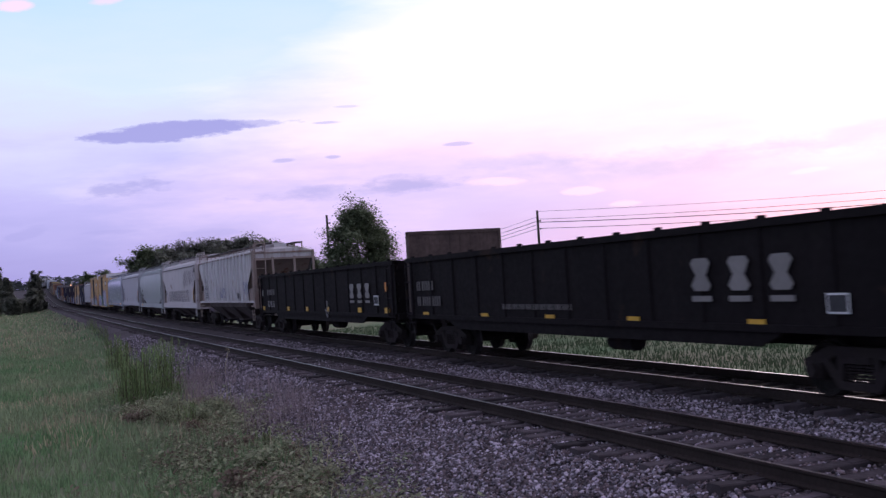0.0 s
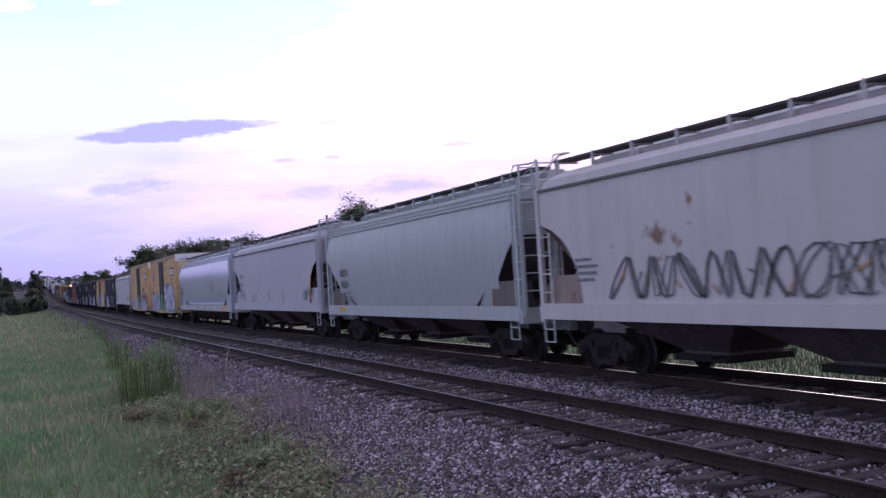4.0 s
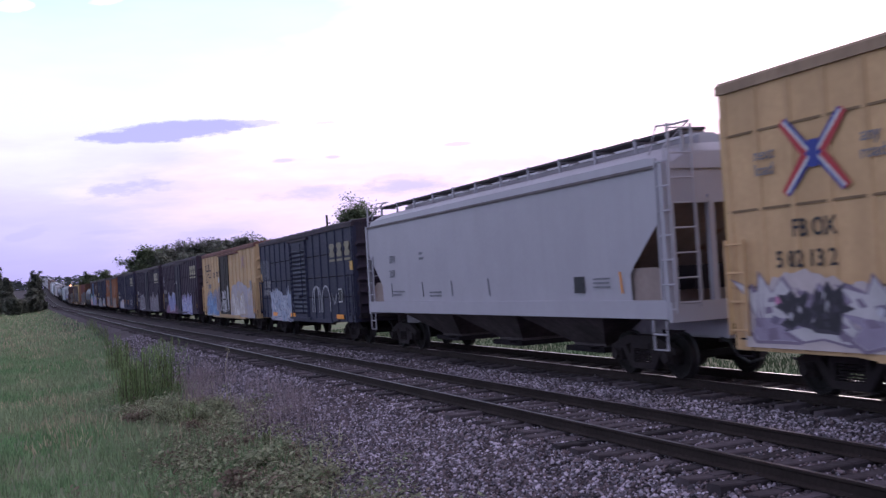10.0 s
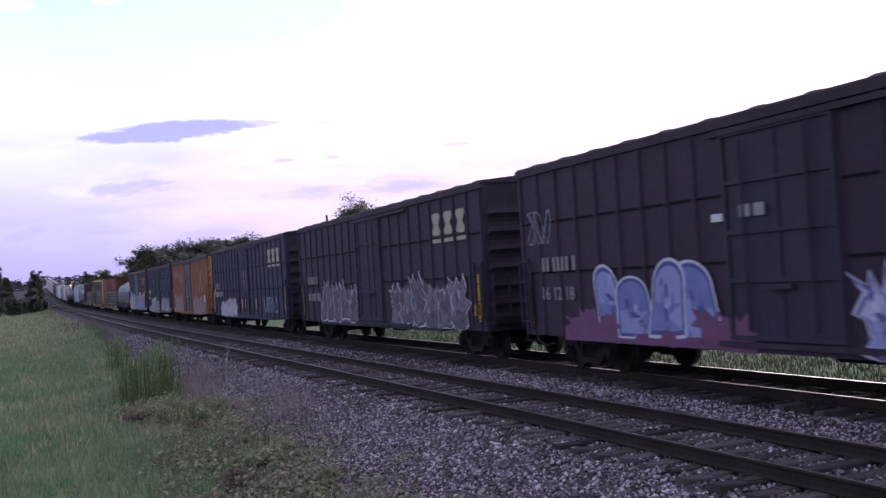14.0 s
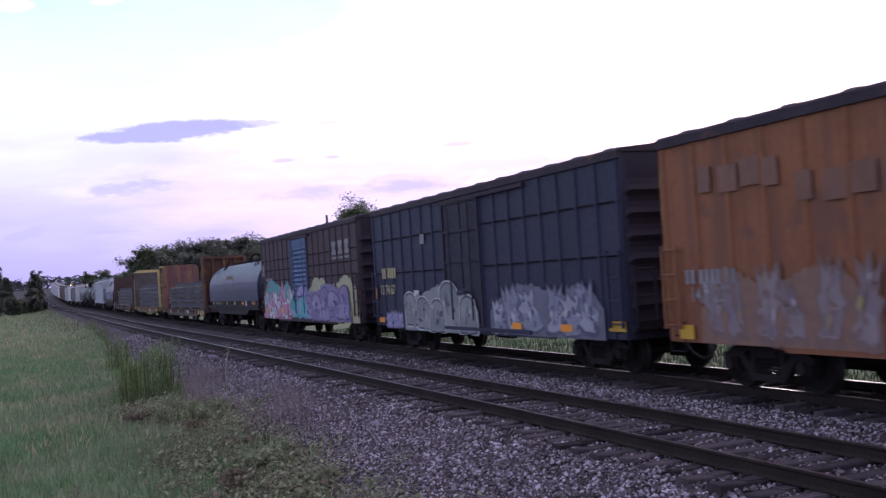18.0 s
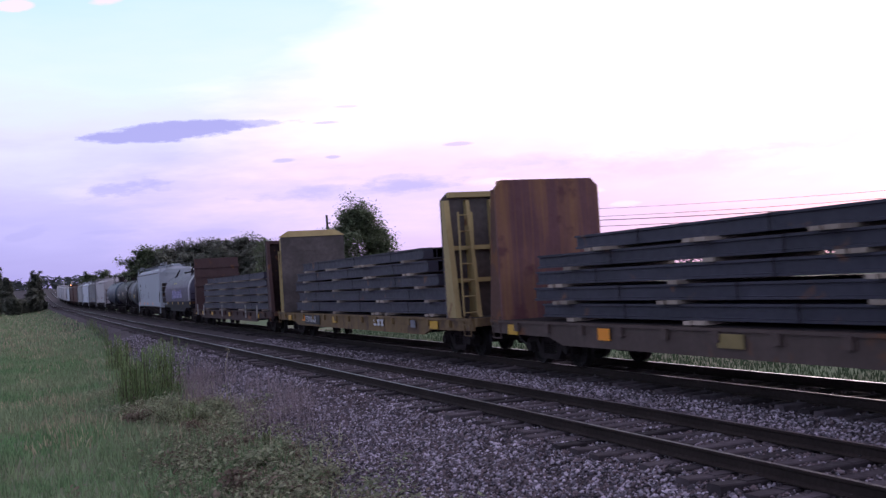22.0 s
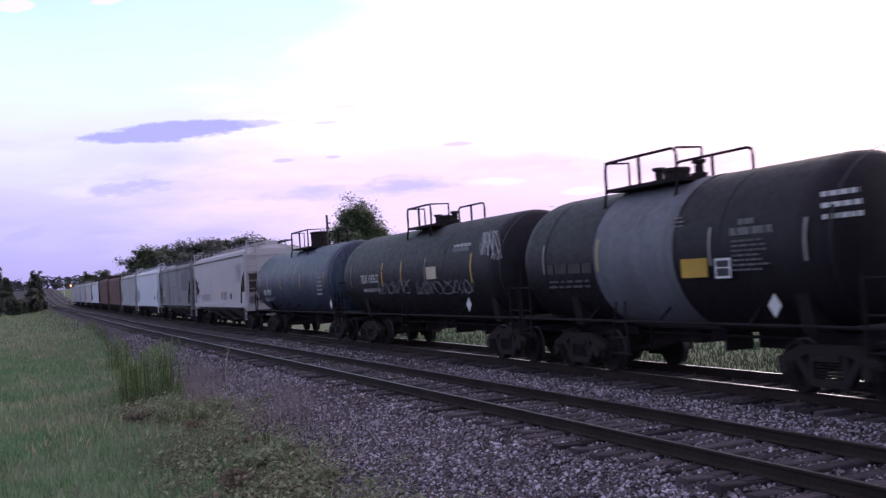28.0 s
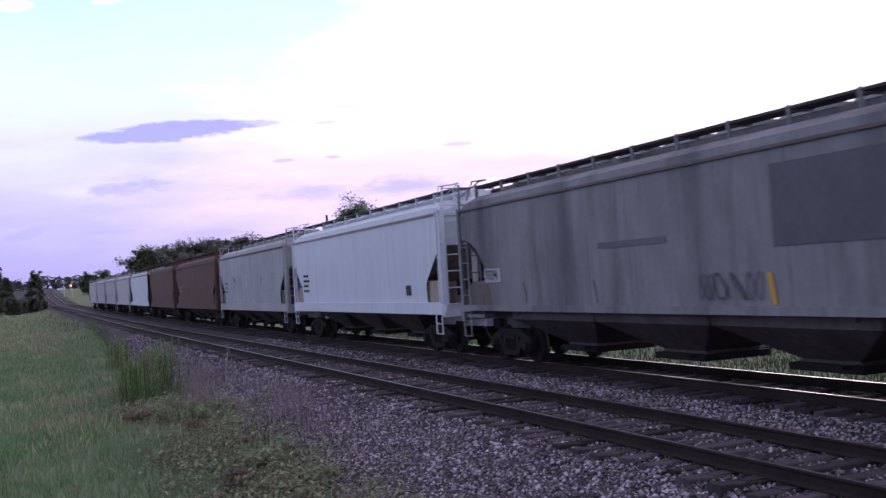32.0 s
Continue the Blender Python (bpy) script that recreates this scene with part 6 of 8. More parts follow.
car, h = long_box(-8.75, 9.8, "dark violet long box car with white outlined graffiti", P_PLUM2, P_SLATE)
graffiti(car, 6.2, 1.6, 0.92, 2.15, 5, [(0.07, 0.055, 0.085), (0.10, 0.08, 0.12)], (0.05, 0.04, 0.06), (0.085, 0.045, 0.07), ((0.30, 0.28, 0.36),), 84, rim=(0.50, 0.48, 0.56), slim=0.8)
graffiti(car, -2.2, -8.0, 0.92, 2.2, 6, [(0.09, 0.07, 0.11), (0.15, 0.13, 0.19)], (0.05, 0.04, 0.06), (0.085, 0.045, 0.07), ((0.34, 0.32, 0.40), (0.2, 0.1, 0.14)), 85, rim=(0.56, 0.53, 0.62), slim=0.8)
bars(car, 8.0, 2.5, 1.4, 0.3, 1, M_FAINT, seed=86)
bars(car, 8.0, 1.85, 1.8, 0.3, 1, M_FAINT, seed=87)

car, h = long_box(12.1, 30.95, "indigo long box car with white graffiti at its end", P_INDIGO, P_INDIGO)
bars(car, 8.4, 2.6, 1.4, 0.34, 1, M_FAINT, seed=88)
bars(car, 8.4, 2.14, 2.3, 0.3, 1, M_FAINT, seed=89)
graffiti(car, 8.4, 6.9, 1.8, 2.1, 3, [WHITEP], (0.42, 0.42, 0.48), thin=True, seed=189, x=-1.612, slim=1.3)
plate(car, 8.95, 2.05, 0.12, 1.1, M_REFLECT)
graffiti(car, 6.8, 2.2, 0.88, 1.75, 5, [(0.40, 0.38, 0.46), (0.50, 0.48, 0.54)], (0.26, 0.24, 0.32), (0.30, 0.29, 0.36), (LILAC, GREYP), 90)
graffiti(car, -4.6, -7.5, 1.0, 1.8, 4, [NAVY], (0.34, 0.34, 0.42), thin=True, seed=91)
graffiti(car, -0.2, -0.9, 2.0, 3.2, 2, [GREYP], (0.36, 0.34, 0.30), thin=True, seed=92, x=-1.66)
plate(car, 8.6, 2.3, 0.3, 0.3, M_REFLECT)
for y in (3.3, 0.5, -0.4, -3.0):
    plate(car, y, 1.7, 0.13, 0.5, M_ORANGE, x=-1.655)

P_RUST = old_paint("rusty_orange_paint", (0.285, 0.115, 0.058), 0.75, 0.75, 0.3, streak_col=(0.135, 0.068, 0.055), rust_col=(0.17, 0.078, 0.055))
P_RUSTEND = old_paint("bright_end_yellow", (0.50, 0.27, 0.06), 0.7, 0.6, 0.3, streak_col=(0.13, 0.07, 0.05), rust_col=(0.12, 0.06, 0.045))
P_BDOOR = old_paint("blue_black_ribbed_door", (0.040, 0.042, 0.070), 0.5, 0.3, 0.05, streak_col=(0.35, 0.35, 0.38))
car, h = boxcar(32.75, 48.5, "rust-streaked orange box car with a blue-black ribbed door", P_RUST, P_BDOOR, P_ROOFD, P_RUSTEND, zs=0.83, ze=4.38, ribs=7, door_span=(-1.05, 1.45), style="ribbed", peak=0.2)
for v in (-1, 1):
    bm = bmesh.new()
    f = [bm.verts.new((-1.612 - 0.002 * v, -5.25 + y, 2.88 + z * v)) for y, z in ((0.68, 0.64), (0.54, 0.70), (-0.68, -0.64), (-0.54, -0.70))]
    bm.faces.new(f)
    part("emblem_bar", bm, paint((0.37, 0.215, 0.145)), car)
graffiti(car, -1.9, -6.6, 0.88, 1.95, 7, [(0.29, 0.255, 0.26), (0.23, 0.165, 0.135)], (0.17, 0.105, 0.085), (0.24, 0.135, 0.095), ((0.45, 0.40, 0.12), (0.36, 0.30, 0.10), (0.20, 0.14, 0.12), (0.42, 0.40, 0.42)), 93, slim=0.6)
graffiti(car, 6.7, 2.9, 0.92, 2.05, 6, [(0.26, 0.20, 0.215), (0.21, 0.155, 0.175)], (0.20, 0.12, 0.105), (0.235, 0.13, 0.095), ((0.40, 0.37, 0.40), (0.20, 0.17, 0.24), (0.36, 0.28, 0.10)), 94, slim=0.6)
bars(car, 7.2, 2.05, 1.4, 0.26, 1, M_FADED_INK, x=-1.62, seed=95)
lettering(car, "14 3 23", 7.1, 1.5, 0.36, M_FADED_INK, -1.622, 0.9)
M_GHOST = paint((0.20, 0.088, 0.056))
for y0, z0, n in ((6.7, 3.36, 4), (4.3, 3.02, 4)):
    for i in range(n):
        plate(car, y0 - i * 0.56, z0 + 0.42 - 0.05 * (i % 2), 0.48 if i % 3 else 0.34, 0.44, M_GHOST, "overpainted_patch", -1.608)
plate(car, 7.5, 1.1, 0.42, 0.25, M_REFLECT)
plate(car, -7.2, 1.45, 0.42, 0.3, M_REFLECT)
plate(car, -6.4, 1.95, 0.4, 0.45, M_WHITE_INK, "stencil_frame", -1.612)

P_BLUEB = old_paint("dusty_navy_paint", (0.033, 0.033, 0.068), 0.6, 0.25, 0.0, streak_col=(0.035, 0.034, 0.04))
car, h = boxcar(49.85, 65.15, "dusty navy box car with grey block graffiti", P_BLUEB, P_SLATE, P_ROOFD, P_ENDD, zs=0.80, ze=4.42, ribs=7, door_span=(-1.0, 1.45), waist=(3.45, 2.4), peak=0.2)
bars(car, 6.76, 2.57, 1.3, 0.34, 1, M_YELLOW_INK, seed=96)
lettering(car, "13 74 67", 7.0, 1.75, 0.42, M_YELLOW_INK, -1.612, 0.95)
plate(car, 7.45, 1.95, 0.2, 0.32, M_ORANGE)
graffiti(car, 6.5, 4.3, 0.84, 1.25, 4, [(0.30, 0.28, 0.46)], (0.16, 0.14, 0.26), None, ((0.45, 0.44, 0.54),), 197, slim=0.8)
graffiti(car, 4.6, -0.6, 0.8, 2.0, 5, [(0.27, 0.28, 0.29), (0.21, 0.22, 0.24)], (0.06, 0.06, 0.085), (0.25, 0.26, 0.27), ((0.40, 0.41, 0.42), (0.12, 0.12, 0.14)), 97, slim=1.15, rim=(0.52, 0.52, 0.54), style="bubble", x=-1.652)
graffiti(car, -1.5, -6.7, 0.85, 1.95, 6, [(0.36, 0.36, 0.42), (0.24, 0.25, 0.32)], (0.10, 0.09, 0.15), (0.15, 0.15, 0.20), ((0.48, 0.47, 0.52), (0.30, 0.26, 0.40)), 98, slim=0.8)
plate(car, 3.9, 1.85, 0.4, 0.4, M_WHITE_INK, "notice", -1.63)
for y in (7.2, 4.4, 2.6, -2.6, -5.0):
    plate(car, y, 1.02, 0.5, 0.15, M_ORANGE, x=-1.63)
plate(car, -7.0, 1.12, 0.6, 0.2, M_REFLECT)
plate(car, 3.2, 3.45, 0.3, 0.28, M_FADED_INK, "notice")

P_BROWN = old_paint("dark_brown_box_paint", (0.075, 0.046, 0.056), 0.65, 0.25, 0.0, streak_col=(0.06, 0.045, 0.045))
P_BLUEDOOR = old_paint("blue_ribbed_door", (0.07, 0.125, 0.25), 0.6, 0.25, 0.05, streak_col=(0.3, 0.32, 0.36))
car, h = boxcar(66.8, 82.2, "dark brown box car with a blue ribbed door and purple graffiti", P_BROWN, P_BLUEDOOR, P_ROOFD, P_ENDD, zs=0.82, ze=4.42, ribs=7, door_span=(-0.9, 1.65), style="ribbed", waist=(3.4, 2.95, 2.5), peak=0.2)
emblem_blocks(car, -4.58, 3.74, 0.56, 0.5, M_FADED_INK, 0.26)
graffiti(car, 7.4, 1.8, 0.9, 2.55, 5, [(0.58, 0.55, 0.60), (0.50, 0.26, 0.36)], (0.12, 0.06, 0.10), (0.06, 0.30, 0.33), (PINK, (0.10, 0.40, 0.44), WHITEP, BLACKP), 99, base=(0.44, 0.18, 0.28), slim=1.1)
bm = bmesh.new()
box(bm, -1.612, -1.607, 1.7, 5.9, 0.98, 1.42)
part("paint_block", bm, paint(PINK), car)
graffiti(car, 1.7, -0.9, 0.98, 1.8, 3, [TEAL, (0.16, 0.36, 0.52)], TEAL, None, (WHITEP, YELLOWP), 100, x=-1.655)
graffiti(car, -0.95, -7.45, 0.9, 2.5, 5, [(0.42, 0.40, 0.24)], (0.40, 0.38, 0.25), (0.40, 0.38, 0.24), (), 201, x=-1.607, style="bubble")
graffiti(car, 0.9, -6.6, 0.92, 2.25, 6, [(0.29, 0.25, 0.42), (0.20, 0.16, 0.32)], (0.07, 0.04, 0.15), (0.20, 0.17, 0.32), ((0.38, 0.34, 0.50), (0.11, 0.07, 0.21)), 101, x=-1.655, slim=1.25, style="bubble", base=(0.22, 0.18, 0.35))
bars(car, 6.7, 2.6, 1.6, 0.9, 3, M_FADED_INK, seed=102)
for y in (6.9, 3.8, -2.6, -4.4, -6.4):
    plate(car, y, 1.25, 0.42, 0.2, M_REFLECT, x=-1.64)
graffiti(car, 7.5, 7.0, 2.7, 3.3, 2, [WHITEP], (0.5, 0.48, 0.52), thin=True, seed=103)

# first coil car
P_HOOD1 = material("blue_grey_hood_paint", (0.030, 0.040, 0.080), 0.45, spec=0.35, vary=0.25, grain=8, patch=0.8, bump=0.1, streak=0.15, streak_col=(0.05, 0.05, 0.06))
P_DECK = old_paint("dark_deck_paint", (0.020, 0.018, 0.022), 0.7, 0.25, 0.1)
M_DULL, M_RUSTY = paint((0.16, 0.125, 0.06)), paint((0.36, 0.16, 0.05))
car, h = coil_car(83.4, 98.1, "coil car with a rounded blue-grey hood on a dark deck", P_HOOD1, P_DECK)
for y, w, m in ((6.4, 0.7, M_DULL), (5.3, 1.6, M_DULL), (3.4, 0.35, M_DULL), (1.8, 0.35, M_REFLECT), (-0.4, 0.42, M_REFLECT), (-2.6, 0.5, M_ORANGE), (-5.1, 0.9, M_RUSTY)):
    plate(car, y, 1.54, w, 0.16, m, x=-1.45)
plate(car, -3.4, 1.64, 0.42, 0.32, M_WHITE_INK, "stencil_frame", -1.44)
emb = paint((0.20, 0.145, 0.085))
for y in (1.6, 0.95, 0.3):
    plate(car, y, 2.98, 0.5, 0.34, emb, "company_emblem", -1.44)
for y in (2.3, -0.75):
    plate(car, y, 2.9, 0.1, 0.7, emb, "emblem_frame", -1.525)
for y in (2.1, 1.85, -0.2, -0.5):
    plate(car, y, 2.35, 0.16, 0.2, emb, "emblem_dot", -1.535)

# three bulkhead flats with steel beams
P_BEAM = material("mill_steel", (0.037, 0.035, 0.057), 0.6, 0.1, vary=0.25, grain=7, patch=0.7, bump=0.1, rust=0.05, per_object=0.12)
P_BULK1 = old_paint("rusty_brown_bulkhead", (0.115, 0.06, 0.048), 0.8, 0.4, 0.35, streak_col=(0.09, 0.04, 0.03))
P_BULK1P = old_paint("rust_streaked_panel", (0.15, 0.072, 0.080), 0.8, 0.5, 0.25, streak_col=(0.36, 0.19, 0.06), rust_col=(0.10, 0.042, 0.048), streak_w=1.8)
P_DECK1 = old_paint("brown_deck_paint", (0.105, 0.075, 0.068), 0.75, 0.35, 0.2)
car, h = bulkhead_flat(99.7, 120.9, "brown bulkhead flat car with rusty end bulkheads", P_DECK1, (P_BULK1, P_BULK1), (4.42, 4.48), (P_BULK1, P_BULK1P), (0.06, 0.2), insets=(1.35, 0.42))
beam_stack(101.4, 119.6, "stack of blue-grey steel beams on a flat car", P_BEAM, [(0.8, 0.6, 6), (1.6, 0.3, 6), (1.4, 0.5, 6), (1.5, 0.6, 6), (2.6, 2.2, 5)], 5, 0.295)
for y, w, m in ((9.6, 0.5, M_REFLECT), (5.4, 0.45, M_ORANGE), (1.5, 0.7, paint((0.24, 0.18, 0.07))), (-2.4, 0.5, paint((0.22, 0.17, 0.08))), (-8.0, 0.6, M_REFLECT), (-9.9, 0.55, M_REFLECT)):
    plate(car, y, 0.97, w, 0.24, m, x=-1.605)
emblem_blocks(car, -3.2, 0.96, 0.28, 0.2, M_WHITE_INK, 0.05, x=-1.61, under=False)
plate(car, -8.9, 0.98, 0.55, 0.3, M_WHITE_INK, "stencil_frame", -1.605)

P_BULK2 = old_paint("worn_yellow_bulkhead", (0.45, 0.345, 0.165), 0.75, 0.25, 0.06, streak_col=(0.2, 0.13, 0.07))
P_WOODPANEL = material("weathered_bulkhead_wood", (0.14, 0.115, 0.115), 0.9, vary=0.4, grain=6, patch=1.2, bump=0.4)
P_DECK2 = old_paint("worn_yellow_deck", (0.20, 0.13, 0.062), 0.75, 0.6, 0.35, streak_col=(0.07, 0.05, 0.045), rust_col=(0.08, 0.05, 0.04))
car, h = bulkhead_flat(122.1, 144.0, "worn yellow bulkhead flat car with plank-faced bulkheads", P_DECK2, (P_BULK2, P_BULK2), (4.52, 4.42), (P_WOODPANEL, P_WOODPANEL), (0.22, 0.05), cap=True, insets=(2.05, 0.75))
rnd = random.Random(8)
for s in (1,):
    for i in range(16):
        bm = bmesh.new()
        z = 1.08 + i * 0.205
        y = s * (h - 0.75)
        w = 1.46
        box(bm, -w, w, *sorted((y, y - s * (0.03 + 0.02 * rnd.random()))), z, z + 0.195)
        part("bulkhead_plank", bm, P_WOODPANEL, car)
beam_stack(123.8, 142.6, "stack of blue-grey steel beams with wood blocks", P_BEAM, [(0.6, 0.3, 6), (1.0, 0.9, 6), (1.6, 0.5, 6), (2.3, 0.7, 6), (3.3, 1.0, 5)], 6, 0.335)
for y, w, m in ((8.9, 0.5, M_REFLECT), (6.5, 0.4, M_ORANGE), (2.0, 0.5, M_REFLECT), (-6.4, 0.4, M_GREY_INK), (-8.0, 0.6, M_REFLECT)):
    plate(car, y, 0.97, w, 0.22, m, x=-1.605)
plate(car, 6.05, 1.0, 2.2, 0.36, M_BLACK_INK, "number_panel", -1.605)
lettering(car, "TTPX 804837", 5.95, 0.71, 0.33, M_WHITE_INK, -1.612, 0.85)
emblem_blocks(car, -2.9, 0.96, 0.3, 0.22, M_WHITE_INK, 0.06, x=-1.612, under=False)

P_BULK3 = old_paint("dark_maroon_bulkhead", (0.085, 0.050, 0.052), 0.75, 0.35, 0.15, streak_col=(0.045, 0.025, 0.026))
# darker maroon for the near panel: shade between the ribs put into the colour
P_BULK3D = old_paint("maroon_recess_shade", (0.030, 0.018, 0.020), 0.8, 0.3, 0.1)
P_DECK3 = old_paint("maroon_deck_paint", (0.060, 0.034, 0.034), 0.75, 0.4, 0.25)
car, h = bulkhead_flat(145.2, 168.95, "dark maroon bulkhead flat car with tall bulkheads", P_DECK3, (P_BULK3, P_BULK3), (4.40, 4.40), (P_BULK3D, P_BULK3), (0.03, 0.03))
for z in (2.55, 3.15, 3.75):
    bm = bmesh.new()
    box(bm, -1.5, 1.5, h - 0.75 - 0.09, h - 0.75, z, z + 0.16)
    part("bulkhead_rib", bm, P_BULK3, car)
beam_stack(147.0, 167.6, "high stack of blue-grey steel beams on a maroon flat car", P_BEAM, [(0.3, 0.4, 6), (0.9, 0.9, 6), (0.8, 0.6, 6), (1.2, 0.7, 6), (2.4, 1.1, 5)], 7)
for y, w, m in ((10.6, 0.4, M_REFLECT), (8.0, 0.5, M_REFLECT), (4.6, 0.55, M_REFLECT), (-1.0, 0.5, M_REFLECT), (-8.5, 0.5, M_REFLECT)):
    plate(car, y, 0.95, w, 0.2, m, x=-1.605)
for y in (9.6, 7.2, 0.8, -6.0, -8.8):
    bm = bmesh.new()
    box(bm, -1.66, -1.6, y - 0.045, y + 0.045, 0.72, 1.38)
    part("stake", bm, paint((0.36, 0.34, 0.33)), car)

# second coil car
P_HOOD2 = material("violet_grey_hood_paint", (0.062, 0.050, 0.092), 0.5, vary=0.3, grain=7, patch=0.9, bump=0.02, streak=0.2, streak_col=(0.07, 0.06, 0.08))
P_BAND = old_paint("pale_hood_band", (0.5, 0.48, 0.5), 0.6, 0.2)
car, h = coil_car(170.1, 184.0, "coil car with a violet-grey hood, pale end band and graffiti", P_HOOD2, P_DECK, P_BAND)
graffiti(car, 2.6, -2.6, 1.75, 2.5, 6, [LILAC, (0.22, 0.22, 0.42)], (0.10, 0.08, 0.20), None, (VIOLET,), 110, x=-1.522)
for y in (1.9, 1.4, 0.9):
    plate(car, y, 2.95, 0.36, 0.34, M_YELLOW_INK, "company_emblem", -1.40)
plate(car, 1.9, 2.46, 1.4, 0.1, M_YELLOW_INK, "emblem_bar", -1.525)
for y in (6.1, 3.4, 0.2, -2.2, -5.6):
    plate(car, y, 1.52, 0.4, 0.15, M_REFLECT, x=-1.45)

# grey hopper
P_H7 = old_paint("cool_grey_paint", vary=0.07, col=(0.36, 0.385, 0.44), rough=0.55, streak=0.12, rust=0.0, streak_col=(0.28, 0.27, 0.28))
car, h = hopper(186.4, 203.6, "cool grey covered hopper car with black lettering", P_H7, P_H7, P_DARK, P_H7, zs=1.15)
bars(car, 6.77, 3.22, 0.55, 0.34, 1, M_BLACK_INK, x=-1.56, seed=120)
lettering(car, "92273", 7.1, 2.36, 0.46, M_BLACK_INK, -1.56, 0.85)
bars(car, 6.4, 2.2, 1.1, 0.5, 3, M_GREY_INK, x=-1.556, seed=121)
bars(car, 4.2, 2.2, 0.7, 0.3, 3, M_GREY_INK, x=-1.556, seed=122)
bars(car, 0.6, 2.4, 1.0, 0.6, 5, M_GREY_INK, x=-1.556, seed=123)
plate(car, 2.2, 3.1, 0.3, 0.34, M_GREY_INK, "stencil_panel", -1.556)
for y in (7.4, 3.6, 0.9, -3.0):
    plate(car, y, 1.44, 0.6, 0.16, M_ORANGE)

# tank cars
P_TANKB = material("black_tank_paint", (0.0145, 0.0115, 0.0170), 0.55, spec=0.2, vary=0.3, grain=8, patch=0.8, bump=0.02, streak=0.2, streak_col=(0.028, 0.026, 0.028))
P_TANKG = material("grey_tank_band", (0.14, 0.145, 0.175), 0.6, vary=0.3, grain=8, patch=0.9, bump=0.08, streak=0.5, streak_col=(0.07, 0.065, 0.07))
P_TANKN = material("blue_black_tank_paint", (0.022, 0.032, 0.066), 0.5, vary=0.3, grain=8, patch=0.7, bump=0.08, streak=0.5, streak_col=(0.10, 0.13, 0.18))
XT = -1.468
car, h = tank_car(204.9, 215.2, "black tank car with a grey band and top platform", P_TANKB, wrap=P_TANKG, wrap_span=(-0.5, 2.3), platform_y=1.3, pf_len=2.55, rail_h=0.56)
bars(car, 4.3, 2.3, 1.9, 0.22, 1, paint((0.055, 0.05, 0.05)), x=XT, seed=130)
bars(car, 4.3, 1.95, 2.2, 0.22, 2, paint((0.04, 0.037, 0.038)), x=XT + 0.02, seed=131)
plate(car, -0.75, 2.24, 0.75, 0.33, paint((0.48, 0.29, 0.03)), "warning_sign", XT)
plate(car, -1.72, 2.22, 0.42, 0.34, M_WHITE_INK, "stencil_frame", XT)
plate(car, -1.76, 2.18, 0.34, 0.26, M_BLACK_INK, "stencil_panel", XT - 0.003)
plate(car, -1.76, 2.07, 0.34, 0.02, M_WHITE_INK, "stencil_line", XT - 0.005)
bars(car, -2.35, 2.84, 0.42, 0.1, 1, M_FADED_INK, x=-1.41, seed=129)
bars(car, -2.15, 2.7, 1.0, 0.13, 1, M_FADED_INK, x=XT + 0.03, seed=132)
bars(car, -2.2, 2.5, 0.95, 0.55, 7, paint((0.10, 0.10, 0.105)), x=XT - 0.004, seed=133)
bars(car, -0.35, 3.0, 0.42, 0.3, 4, M_FADED_INK, x=-1.36, seed=134)
for y in (2.2, -1.55, -3.9, 4.55):
    stripe(car, y, 2.1, 2.75, paint((0.24, 0.23, 0.22)) if y != 2.2 else paint((0.42, 0.33, 0.12)))
bm = bmesh.new()
bm.faces.new([bm.verts.new((-1.31, -2.98 + a, 1.42 + b)) for a, b in ((0.16, 0), (0, 0.2), (-0.16, 0), (0, -0.2))])
part("hazard_placard", bm, M_WHITE_INK, car)
bars(car, -4.2, 3.1, 0.9, 0.5, 3, M_WHITE_INK, x=-1.34, seed=133)

car, h = tank_car(216.2, 229.9, "long black tank car with white lettering and pale graffiti", P_TANKB, platform_y=0.65, pf_len=2.0, rail_h=0.6)
lettering(car, "TILX 135512", 5.06, 2.14, 0.38, M_WHITE_INK, XT - 0.004, 0.92)
bars(car, 4.9, 1.95, 1.8, 0.12, 1, M_FADED_INK, x=XT + 0.03, seed=134)
for y in (6.3, 2.88, 1.04, -1.0, -4.35):
    stripe(car, y, 2.0, 2.75, M_REFLECT if y in (2.88, 1.04, -4.35) else M_FADED_INK)
plate(car, -1.18, 2.5, 0.75, 0.35, paint((0.52, 0.45, 0.32)), "notice", XT)
graffiti(car, 3.3, 1.7, 1.75, 2.1, 3, [GREYP], (0.16, 0.16, 0.175), thin=True, seed=135, x=XT, slim=0.5)
graffiti(car, 1.9, 0.2, 1.75, 2.2, 3, [GREYP], (0.16, 0.16, 0.175), thin=True, seed=136, x=XT, slim=0.5)
graffiti(car, -0.3, -4.6, 1.7, 2.1, 6, [GREYP], (0.16, 0.16, 0.175), thin=True, seed=137, x=XT, slim=0.5)
plate(car, -3.0, 2.95, 1.1, 0.9, paint((0.16, 0.165, 0.18)), "faded_panel", -1.35)
bars(car, -3.0, 3.05, 1.1, 0.1, 1, M_WHITE_INK, x=-1.30, seed=138)
graffiti(car, -4.9, -6.2, 2.5, 3.3, 3, [WHITEP], (0.6, 0.59, 0.62), thin=True, seed=139, x=-1.40, slim=1.2)
bm = bmesh.new()
bm.faces.new([bm.verts.new((-1.31, -3.8 + a, 1.42 + b)) for a, b in ((0.18, 0), (0, 0.2), (-0.18, 0), (0, -0.2))])
part("hazard_placard", bm, M_WHITE_INK, car)

